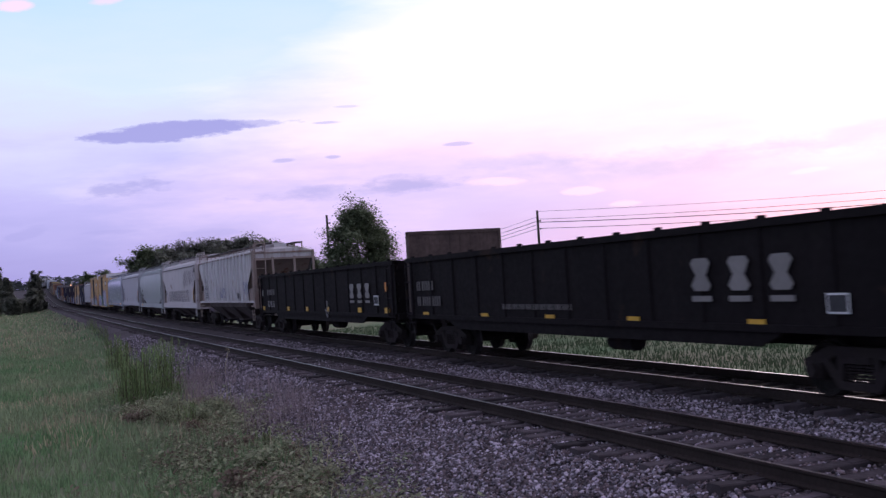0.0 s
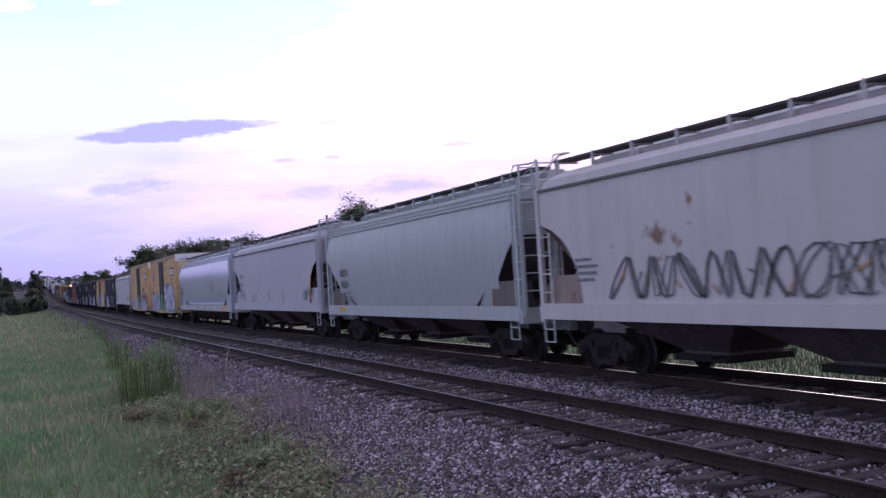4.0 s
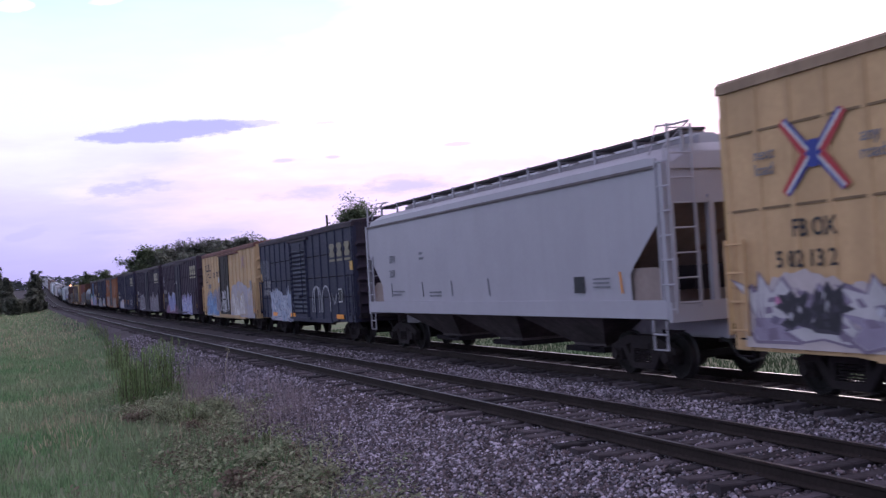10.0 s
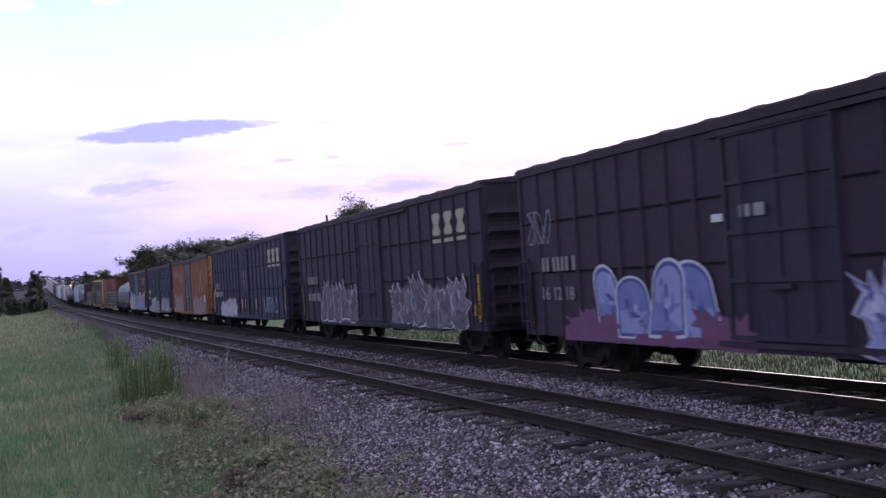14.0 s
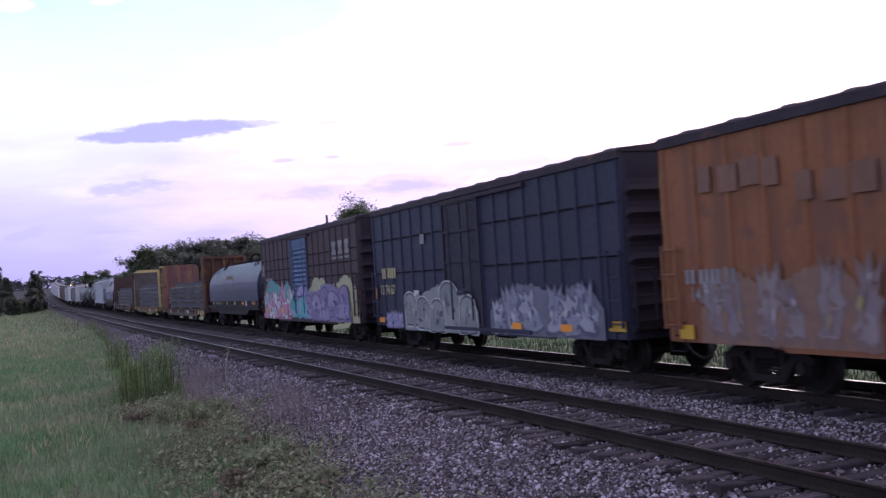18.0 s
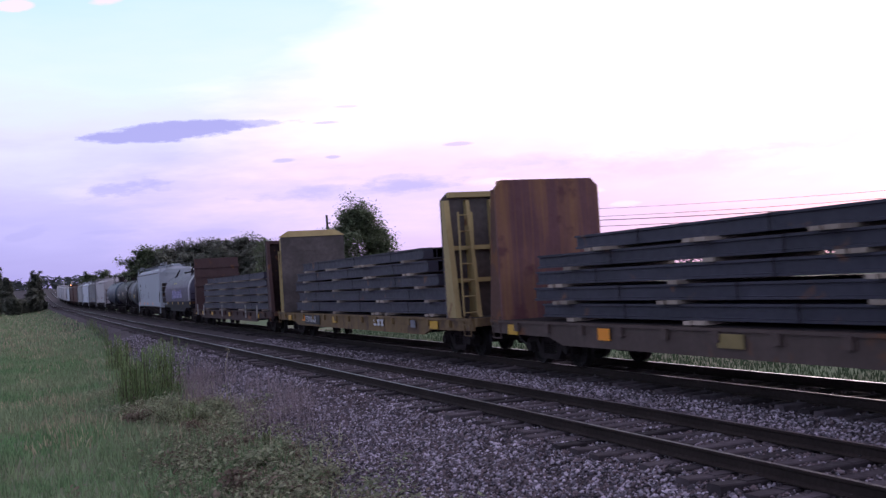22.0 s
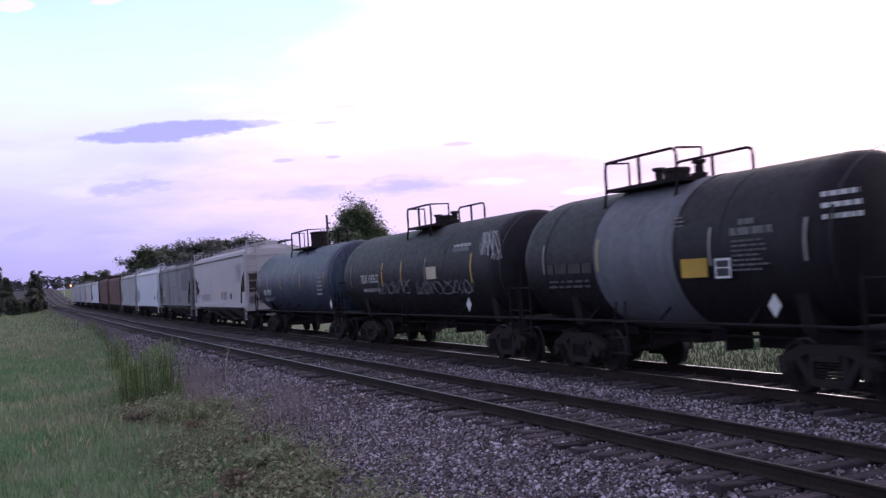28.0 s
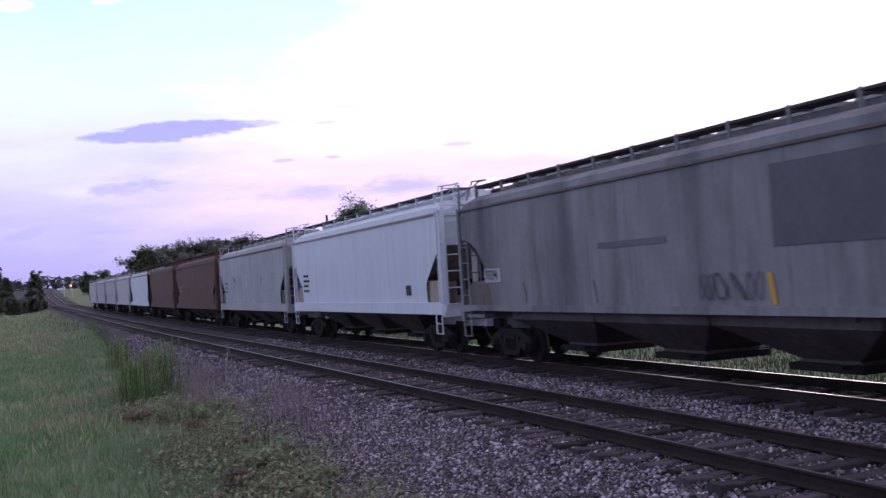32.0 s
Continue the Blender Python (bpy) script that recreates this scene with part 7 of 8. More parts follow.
car, h = tank_car(231.2, 245.0, "blue-black weathered tank car with a dome and top rail", P_TANKN, r=1.47, zc=2.36, platform_y=0.4, dome=True, pf_len=2.85)
lettering(car, "IPBX 17459", 5.6, 1.84, 0.38, M_WHITE_INK, -1.474, 0.9)
bars(car, 5.5, 1.72, 2.3, 0.2, 2, paint((0.16, 0.16, 0.18)), x=-1.42, seed=140)
for y in (6.4, 4.72, 2.08, -1.45, -5.2):
    stripe(car, y, 2.05, 2.65, M_REFLECT, 1.47, 2.36)
bars(car, -4.2, 2.5, 0.9, 0.8, 5, M_FADED_INK, x=-1.49, seed=141)
bm = bmesh.new()
bm.faces.new([bm.verts.new((-1.33, -5.6 + a, 1.42 + b)) for a, b in ((0.18, 0), (0, 0.2), (-0.18, 0), (0, -0.2))])
part("hazard_placard", bm, M_WHITE_INK, car)

# the hoppers at the rear
P_H8 = old_paint("warm_white_paint", vary=0.07, col=(0.46, 0.425, 0.455), rough=0.6, streak=0.12, rust=0.0, streak_col=(0.36, 0.33, 0.32))
P_H9R = old_paint("dark_rim_grey", (0.10, 0.09, 0.095), 0.8, 0.2)
P_TANSLOPE = old_paint("tan_slope_paint", (0.42, 0.34, 0.315), 0.8, 0.4, 0.15)
car, h = hopper(247.4, 264.4, "warm white covered hopper car with a little dark graffiti", P_H8, P_H8, P_TANSLOPE, P_H8, cut="round", zs=1.12, sill=0.22, rim=P_H9R, grime=P_H8)
lettering(car, "TILX", 7.3, 2.62, 0.30, M_BLACK_INK, -1.56, 0.95)
lettering(car, "517548", 7.3, 2.18, 0.28, M_BLACK_INK, -1.56, 0.95)
bars(car, 7.2, 2.05, 0.9, 0.3, 3, M_GREY_INK, x=-1.556, seed=150)
graffiti(car, 5.6, 2.5, 1.62, 2.0, 6, [GREYP], (0.2, 0.2, 0.23), thin=True, seed=151, x=-1.555)
graffiti(car, -1.4, -3.1, 1.62, 2.15, 4, [GREYP], (0.15, 0.15, 0.2), thin=True, seed=152, x=-1.555)
graffiti(car, -5.8, -7.3, 2.5, 3.6, 3, [GREYP], (0.2, 0.2, 0.24), thin=True, seed=153, x=-1.555)
plate(car, -1.2, 2.15, 0.12, 0.5, M_ORANGE, x=-1.558)
plate(car, -4.0, 2.0, 0.3, 0.3, M_BLACK_INK, "stencil_panel", -1.556)

P_H9 = old_paint("sooty_grey_paint", (0.25, 0.245, 0.265), 0.65, 0.9, 0.0, streak_w=3.6, streak_col=(0.070, 0.066, 0.078))
car, h = hopper(266.0, 282.9, "sooty grey covered hopper car with an overpainted dark patch", P_H9, P_H9, P_DARK, P_H9, cut="round", zs=1.08, ze=3.88, crown=0.46, sill=0.14)
bm = bmesh.new()
box(bm, -1.556, -1.548, -7.4, -3.9, 2.35, 3.62)
part("overpainted_patch", bm, paint((0.095, 0.09, 0.115)), car)
plate(car, 7.0, 2.32, 0.95, 0.34, paint((0.42, 0.42, 0.46)), "number_panel", -1.5555)
lettering(car, "79294", 6.95, 2.05, 0.34, M_BLACK_INK, -1.562, 0.85)
graffiti(car, -1.9, -3.6, 1.5, 2.0, 4, [GREYP], (0.07, 0.07, 0.08), thin=True, seed=155, x=-1.555)
plate(car, -3.7, 1.95, 0.10, 0.5, M_REFLECT, x=-1.558, lean=0.2)
for y in (4.9, 1.7, -6.6):
    plate(car, y, 1.95, 0.05, 0.45, M_FADED_INK, x=-1.558, lean=0.2)
plate(car, 1.4, 2.68, 2.4, 0.12, paint((0.12, 0.115, 0.13)), "overpainted_line", -1.556)

P_H10 = old_paint("blue_white_paint", vary=0.07, col=(0.60, 0.62, 0.70), rough=0.5, streak=0.2, rust=0.0, streak_col=(0.33, 0.33, 0.40))
car, h = hopper(284.3, 301.0, "blue-white covered hopper car with grey stains", P_H10, P_H10, P_TANSLOPE, P_H10, cut="straight", zs=1.15)
bars(car, 6.8, 2.6, 0.9, 0.8, 4, M_BLACK_INK, x=-1.556, seed=156)
plate(car, -5.4, 2.0, 0.4, 0.3, M_BLACK_INK, "stencil_panel", -1.556)
P_H11 = old_paint("stone_grey_paint", (0.40, 0.40, 0.425), 0.6, 0.35, 0.03, streak_col=(0.22, 0.21, 0.22))
car, h = hopper(302.5, 318.6, "stone grey covered hopper car streaked with soot", P_H11, P_H11, P_DARK, P_H11, zs=1.1)
bars(car, 6.6, 2.6, 0.9, 0.7, 3, M_GREY_INK, x=-1.556, seed=157)
P_H12 = old_paint("red_brown_hopper_paint", (0.125, 0.062, 0.056), 0.7, 0.3, 0.15)
for a, b in ((320.1, 336.9), (338.4, 353.6)):
    car, h = hopper(a, b, "red-brown covered hopper car", P_H12, P_H12, P_DARK, P_H12, zs=1.1)
    bars(car, 6.6, 2.6, 0.9, 0.7, 3, M_FADED_INK, x=-1.556, seed=158)
car, h = hopper(355.1, 371.4, "white covered hopper car with a dark end", P_H10, P_H8, P_DARK, M_BLACK, zs=1.15)
car, h = hopper(372.9, 388.6, "warm white covered hopper car near the train's end", P_H8, P_H8, P_DARK, P_H8, zs=1.15)
car, h = hopper(390.1, 406.0, "pale grey covered hopper car near the train's end", P_H6, P_H6, P_DARK, P_H6, zs=1.15)
car, h = hopper(407.5, 423.4, "pale blue-grey covered hopper car near the train's end", P_H4, P_H4, P_DARK, P_H4, zs=1.15)
car, h = hopper(424.9, 441.0, "last covered hopper car of the train, off-white", P_H8, P_H8, P_DARK, P_H8, zs=1.15)


# ---- ballast stones, grass and weeds along the line ----
def scatter_mesh(name, pts, sizes, mat, shape, flat=0.75, seed=0, smooth=False):
    """Joins many small pieces, one copy of a jittered base shape at each point, into one mesh."""
    rg = np.random.default_rng(seed)
    base, tri = shape
    base = np.array(base, float)
    n, k = len(pts), len(base)
    ang = rg.uniform(0, 2 * np.pi, n)
    tilt = rg.uniform(-0.6, 0.6, n)
    jit = rg.uniform(0.7, 1.3, (n, k, 1))
    p = base[None] * jit * (np.array(sizes)[:, None, None] * rg.uniform((0.65, 0.65, 0.4), (1.4, 1.4, 0.4 + flat), (n, 3))[:, None, :])
    c, s = np.cos(tilt)[:, None], np.sin(tilt)[:, None]
    y, z = p[..., 1] * c - p[..., 2] * s, p[..., 1] * s + p[..., 2] * c
    c, s = np.cos(ang)[:, None], np.sin(ang)[:, None]
    x, y = p[..., 0] * c - y * s, p[..., 0] * s + y * c
    v = np.stack([x, y, z], -1) + np.array(pts)[:, None, :]
    f = (np.array(tri)[None] + (np.arange(n) * k)[:, None, None]).reshape(-1, 3)
    me = bpy.data.meshes.new(name)
    me.vertices.add(n * k)
    me.vertices.foreach_set("co", v.reshape(-1))
    me.loops.add(len(f) * 3)
    me.loops.foreach_set("vertex_index", f.reshape(-1).astype(np.int32))
    me.polygons.add(len(f))
    me.polygons.foreach_set("loop_start", np.arange(len(f), dtype=np.int32) * 3)
    me.update(calc_edges=True)
    me.materials.append(mat)
    if smooth:
        me.shade_smooth()
    return me


def edge_x(y):
    """Where the grass gives way to stone."""
    base = float(np.interp(y, (8.0, 14.0, 20.0, 26.0, 33.0, 62.0, 110.0), (3.7, 3.9, 4.15, 4.4, 4.25, 4.5, 5.9)))
    return base + 0.35 * noise.noise((y * 0.22, 7, 1)) + 0.3 * noise.noise((y * 0.9, 3, 1))


STONE = (((1, 0, 0), (-1, 0, 0), (0, 1, 0), (0, -1, 0), (0, 0, 1), (0, 0, -1), (0.6, 0.6, 0.5), (-0.6, -0.5, 0.55)),
         ((0, 6, 4), (6, 2, 4), (2, 1, 4), (1, 7, 4), (7, 3, 4), (3, 0, 4), (0, 2, 6), (1, 3, 7), (0, 3, 5), (3, 1, 5), (1, 2, 5), (2, 0, 5)))


def stones(name, label, areas, mat, seed, r0, r1):
    rg = np.random.default_rng(seed)
    pts, sizes = [], []
    for x0, x1, y0, y1, per in areas:
        n = int((x1 - x0) * (y1 - y0) * per)
        xs, ys = rg.uniform(x0, x1, n), rg.uniform(y0, y1, n)
        for x, y in zip(xs, ys):
            if x < edge_x(y) - 0.5 + 0.6 * noise.noise((x * 1.1, y * 0.9, 2)):
                continue
            if min(abs(x - X1), abs(x - X2)) < 1.36 and abs((y - 6.0 + 0.25) % 0.5 - 0.25) < 0.13 and rg.random() > 0.10 + 0.25 * noise.noise((x * 2.0, y * 1.4, 12)):
                continue
            pts.append((x, y, bed(x) + 0.035 * noise.noise((x * 1.3, y * 1.3, 5)) + 0.012 + grade(y)))
            sizes.append(rg.uniform(r0, r1) * (1.35 if rg.random() < 0.06 else 1.0))
    me = scatter_mesh(name, pts, sizes, mat, STONE, 0.8, seed)
    tagged(new(name, me), label, "gravel", kind="stuff")


stones("ballast_stones", "loose grey crushed stones on the ballast shoulder", [(2.6, 6.95, 9, 20, 520), (2.6, 6.95, 20, 34, 260), (3.0, 6.95, 34, 70, 80), (6.95, 9.6, 7, 26, 220), (9.6, 11.0, 7, 26, 330), (6.95, 11.0, 26, 50, 80), (11.0, 13.8, 8, 30, 50)], M_STONE, 3, 0.013, 0.034)
stones("brown_ballast_stones", "brown and dark crushed stones between the rails", [(2.6, 6.95, 9, 26, 280), (6.95, 9.6, 7, 30, 200), (9.6, 11.0, 7, 30, 60), (11.0, 13.8, 8, 40, 90)], M_STONE_RUST, 4, 0.015, 0.034)

M_BLADE = material("grass_blades", leaf=0.4, col=(0.138, 0.252, 0.116), rough=0.8, vary=0.22, grain=4, patch=0.22, bump=0, second=(0.275, 0.315, 0.195), per_island=0.35, spec=0.2)
M_DRY = material("dry_grass", leaf=0.4, col=(0.46, 0.41, 0.28), rough=0.85, vary=0.3, grain=4, patch=0.7, bump=0, per_island=0.4, spec=0.2)
M_MAUVE = material("mauve_seed_stalks", leaf=0.3, col=(0.38, 0.30, 0.315), rough=0.9, vary=0.3, grain=4, patch=0.7, bump=0, per_island=0.45, spec=0.15)
M_WEED = material("weed_leaves", leaf=0.4, col=(0.24, 0.285, 0.165), rough=0.75, vary=0.25, grain=6, patch=0.7, bump=0, second=(0.32, 0.325, 0.21), per_island=0.55, spec=0.25)
M_PLUME = material("plume_weed_leaves", leaf=0.5, col=(0.235, 0.33, 0.14), rough=0.75, vary=0.3, grain=6, patch=1.0, bump=0, per_island=0.45, spec=0.2)
M_STEM = material("weed_stems", (0.13, 0.12, 0.06), 0.85, vary=0.3, grain=6, bump=0, per_island=0.4)
M_BROWNLEAF = material("dead_leaves", leaf=0.4, col=(0.26, 0.20, 0.155), rough=0.85, vary=0.3, grain=6, bump=0, per_island=0.45, spec=0.2)


def blades(name, label, count, mat, seed, h0, h1, x0, y0, y1, spread=0.0, clump=0.0, wide=0.008):
    """A stand of grass: bent, tapering blades of three triangles each."""
    rg = np.random.default_rng(seed)
    vs, fs = [], []
    for _ in range(count):
        u = rg.random()
        y = y0 + (y1 - y0) * u ** 1.7
        ex = edge_x(y) + spread * rg.random() ** 2
        x = x0 + (ex - x0) * rg.random() ** 0.8
        d = noise.noise((x * 0.5, y * 0.3, seed))
        if clump and d < clump * rg.random():
            continue
        z = ground_z(x, y) - 0.02 if x < 3.0 else max(ground_z(x, y), grade(y) + bed(x)) - 0.02
        hh = rg.uniform(h0, h1) * (1.0 + 0.5 * d)
        a = rg.uniform(0, 2 * np.pi)
        w = wide * (1 + y / 22.0)
        dx, dy = math.cos(a) * w, math.sin(a) * w
        lx, ly = rg.normal(0, 0.28, 2) * hh
        b = len(vs)
        vs += [(x - dx, y - dy, z), (x + dx, y + dy, z), (x - dx * 0.7 + lx * 0.4, y - dy * 0.7 + ly * 0.4, z + hh * 0.6), (x + dx * 0.7 + lx * 0.4, y + dy * 0.7 + ly * 0.4, z + hh * 0.6), (x + lx, y + ly, z + hh)]
        fs += [(b, b + 1, b + 3, b + 2), (b + 2, b + 3, b + 4)]
    me = bpy.data.meshes.new(name)
    me.from_pydata(vs, [], fs)
    me.materials.append(mat)
    return tagged(new(name, me), label, "grass", kind="stuff")


blades("field_grass", "green unmown grass beside the railway", 70000, M_BLADE, 11, 0.08, 0.28, -9.0, 11.0, 75.0, 0.0)
def distant_grass():
    rg = np.random.default_rng(15)
    vs, fs = [], []
    for _ in range(30000):
        y = 68 + 190 * rg.random() ** 1.3
        x = -0.16 * y + (edge_x(y) + 0.16 * y) * rg.random()
        z = ground_z(x, y) - 0.02 if x < 3.0 else max(ground_z(x, y), grade(y) + bed(x)) - 0.02
        hh, w, a = rg.uniform(0.15, 0.4), 0.05 * (0.5 + y / 140), rg.uniform(0, 6.28)
        dx, dy = math.cos(a) * w, math.sin(a) * w
        lx, ly = rg.normal(0, 0.3, 2) * hh
        b = len(vs)
        vs += [(x - dx, y - dy, z), (x + dx, y + dy, z), (x + lx, y + ly, z + hh)]
        fs.append((b, b + 1, b + 2))
    me = bpy.data.meshes.new("distant_field_grass")
    me.from_pydata(vs, [], fs)
    me.materials.append(M_BLADE)
    me.materials.append(M_DRY)
    me.polygons.foreach_set("material_index", (rg.random(len(fs)) < 0.35).astype(np.int32))
    tagged(new("distant_field_grass", me), "green grass of the field towards the trees", "grass", kind="stuff")


distant_grass()
blades("dry_field_grass", "dry straw-coloured grass tufts", 26000, M_DRY, 12, 0.10, 0.32, -9.0, 22.0, 110.0, 0.2, 0.5)
blades("shoulder_grass", "taller grass along the ballast's foot", 6500, M_BLADE, 13, 0.15, 0.42, 1.4, 12.0, 95.0, 0.5, 0.3, 0.009)
blades("shoulder_dry_grass", "thin dry stalks on the stone shoulder", 1500, M_DRY, 14, 0.2, 0.55, 2.6, 13.0, 60.0, 1.3, 0.2, 0.005)


def seed_stalks():
    """A thin stand of mauve seed stalks on the stones behind the creeping weeds."""
    rg = np.random.default_rng(16)
    vs, fs = [], []
    for _ in range(2600):
        y = 20.0 + 16.0 * rg.random()
        x = edge_x(y) + 0.1 + 1.5 * rg.random() ** 1.4
        if noise.noise((x * 0.9, y * 0.5, 6)) < -0.2 * rg.random() or x > 6.3:
            continue
        z, hh, a = grade(y) + bed(x) - 0.02, rg.uniform(0.18, 0.75), rg.uniform(0, 6.28)
        lx, ly = rg.normal(0, 0.2, 2) * hh
        w = 0.0035
        dx, dy = math.cos(a) * w, math.sin(a) * w
        b = len(vs)
        vs += [(x - dx, y - dy, z), (x + dx, y + dy, z), (x + dx + lx * 0.5, y + dy + ly * 0.5, z + hh * 0.7), (x - dx + lx * 0.5, y - dy + ly * 0.5, z + hh * 0.7), (x + lx, y + ly, z + hh)]
        fs += [(b, b + 1, b + 2, b + 3), (b + 3, b + 2, b + 4)]
        for k in range(5):
            t, r = rg.uniform(0.55, 1.0), rg.uniform(0.008, 0.02)
            px, py, pz = x + lx * t, y + ly * t, z + hh * t
            a = rg.uniform(0, 6.28)
            b = len(vs)
            vs += [(px, py, pz), (px + r * math.cos(a), py + r * math.sin(a), pz + r * 1.6), (px + r * math.cos(a + 1.2) * 0.6, py + r * math.sin(a + 1.2) * 0.6, pz + r * 0.6)]
            fs.append((b, b + 1, b + 2))
    me = bpy.data.meshes.new("seed_stalks")
    me.from_pydata(vs, [], fs)
    me.materials.append(M_MAUVE)
    tagged(new("seed_stalks", me), "thin mauve seed stalks standing on the stone shoulder", "grass", kind="stuff")


seed_stalks()

M_VERGE = material("verge_grass", (0.062, 0.105, 0.055), 0.85, vary=0.3, grain=4, patch=0.3, bump=0, second=(0.070, 0.10, 0.058), per_island=0.15, spec=0.15, leaf=0.3)


def far_side_grass():
    rg = np.random.default_rng(5)
    vs, fs = [], []
    for _ in range(42000):
        y = 8 + 60 * rg.random() ** 1.4
        x = 15.2 + 16 * rg.random() ** 1.2
        z = ground_z(x, y) - 0.02
        hh = rg.uniform(0.08, 0.26)
        a = rg.uniform(0, 6.28)
        w = 0.024
        dx, dy = math.cos(a) * w, math.sin(a) * w
        lx, ly = rg.normal(0, 0.3, 2) * hh
        b = len(vs)
        vs += [(x - dx, y - dy, z), (x + dx, y + dy, z), (x + lx, y + ly, z + hh)]
        fs.append((b, b + 1, b + 2))
    me = bpy.data.meshes.new("far_side_grass")
    me.from_pydata(vs, [], fs)
    me.materials.append(M_VERGE)
    tagged(new("far_side_grass", me), "green grass on the far side of the tracks", "grass", kind="stuff")


far_side_grass()

LEAF = (((0, -1, 0), (0.42, 0, 0.1), (0, 1, 0), (-0.42, 0, 0.1)), ((0, 1, 2), (0, 2, 3)))


def leaves_mesh(name, centres, size, mat, seed):
    rg = np.random.default_rng(seed)
    me = scatter_mesh(name, centres, rg.uniform(size * 0.6, size * 1.3, len(centres)), mat, LEAF, 0.8, seed)
    return me


def low_weeds():
    rg = np.random.default_rng(21)
    green, brown = [], []
    for _ in range(2100):
        y = 12.0 + 24 * rg.random() ** 1.5
        u = rg.normal(0, 1)
        x = edge_x(y) - 0.45 + u * (0.55 if u > 0 else 0.75)
        if x > 5.8 or noise.noise((x * 0.8, y * 0.6, 9)) < -0.25:
            continue
        z = max(ground_z(x, y), bed(x))
        r = rg.uniform(0.09, 0.26)
        dst = brown if rg.random() < 0.16 + 0.3 * max(0.0, noise.noise((x * 0.7, y * 0.5, 19)) + 0.15) else green
        for _ in range(int(rg.integers(16, 38))):
            q = rg.normal(0, 1, 3)
            dst.append((x + q[0] * r, y + q[1] * r, z + abs(q[2]) * r * 0.6 + 0.02))
    tagged(new("creeping_weeds", leaves_mesh("creeping_weeds", green, 0.052, M_WEED, 22)), "low leafy weeds creeping over the stones", "weeds", kind="stuff")
    tagged(new("withered_weeds", leaves_mesh("withered_weeds", brown, 0.05, M_BROWNLEAF, 23)), "withered brown weeds at the ballast's edge", "weeds", kind="stuff")


low_weeds()


def leafy_bush(x, y, r, hh, seed):
    b = thing("low_bush", "low leafy bush at the ballast's foot", "bush", "low bushes beside the ballast")
    b.location = (x, y, max(ground_z(x, y), grade(y) + bed(x)) - 0.02)
    rg = np.random.default_rng(seed)
    pts = []
    for k in range(9):
        a, q = rg.uniform(0, 6.28), r * rg.uniform(0.1, 0.85)
        e = Vector((math.cos(a) * q, math.sin(a) * q, hh * rg.uniform(0.45, 0.95)))
        bm = bmesh.new()
        tube(bm, [(0, 0, 0), e * 0.5 + Vector((0, 0, 0.06)), e], 0.007, 4)
        part("stem", bm, M_STEM, b)
        for _ in range(70):
            d = rg.normal(0, 0.34, 3) * r * 0.55
            pts.append((e.x + d[0], e.y + d[1], max(0.03, e.z + d[2] * 0.6)))
    part("foliage", leaves_mesh("foliage", pts, 0.05, M_WEED if seed % 3 else M_BROWNLEAF, seed), None, b)


for i, (x, y, r, hh) in enumerate(((2.6, 27.2, 0.5, 0.3), (3.1, 25.4, 0.7, 0.5), (3.5, 26.8, 0.6, 0.5), (3.3, 23.4, 0.5, 0.3), (3.8, 24.6, 0.55, 0.35), (4.3, 25.9, 0.5, 0.35), (3.6, 20.0, 0.5, 0.35), (3.5, 17.6, 0.5, 0.35), (4.1, 18.4, 0.45, 0.3), (3.0, 16.4, 0.45, 0.3))):
    leafy_bush(x, y, r, hh, 300 + i)


def tall_weed(x, y, width, height, stems, seed, label):
    w = thing("tall_weed", label, "weed", "tall weeds beside the ballast")
    w.location = (x, y, max(ground_z(x, y), grade(y) + bed(x)) - 0.03)
    rg = np.random.default_rng(seed)
    lv = []
    for i in range(stems):
        bx, by = rg.normal(0, width * 0.24, 2)
        hh = height * min(1.0, 0.42 + 0.58 * rg.random() ** 0.8)
        lx, ly = rg.normal(0, 0.05, 2) * hh + np.array([bx, by]) * 0.12
        pts = [(bx, by, 0), (bx + lx * 0.4, by + ly * 0.4, hh * 0.5), (bx + lx, by + ly, hh)]
        if i < 26:
            bm = bmesh.new()
            tube(bm, pts, 0.007, 4)
            part("stem", bm, M_STEM, w)
        n = int(46 * hh)
        for k in range(n):
            t = 0.1 + 0.9 * k / n
            q = rg.normal(0, 0.075 * (1.08 - t) + 0.012, 2)
            lv.append((bx + lx * t + q[0], by + ly * t + q[1], hh * t))
    c = np.array(lv)
    me = scatter_mesh("foliage", c, rg.uniform(0.022, 0.05, len(c)), M_PLUME, (((0, 0, -1), (0.2, 0, 0), (0.12, 0.1, 1.5), (-0.2, 0, 0)), ((0, 1, 2), (0, 2, 3))), 1.6, seed)
    part("foliage", me, None, w)
    return w


for i, (x, y, wd, hh, st) in enumerate(((3.25, 31.4, 1.3, 1.75, 60), (3.9, 31.9, 1.0, 1.85, 34), (2.75, 31.6, 0.8, 1.35, 26), (3.5, 45.5, 0.8, 1.65, 30), (3.95, 46.5, 0.6, 1.3, 18), (5.2, 76.0, 0.8, 0.95, 18), (5.6, 88.0, 0.8, 1.0, 16), (4.7, 66.0, 0.6, 0.8, 12), (5.8, 98.0, 0.8, 1.0, 14), (3.4, 24.0, 0.5, 0.7, 12), (4.1, 19.5, 0.4, 0.55, 10))):
    tall_weed(x, y, wd, hh, st, 60 + i, "tall bushy green weed growing at the ballast's edge" if hh > 1.2 else "small upright green weed among the stones")

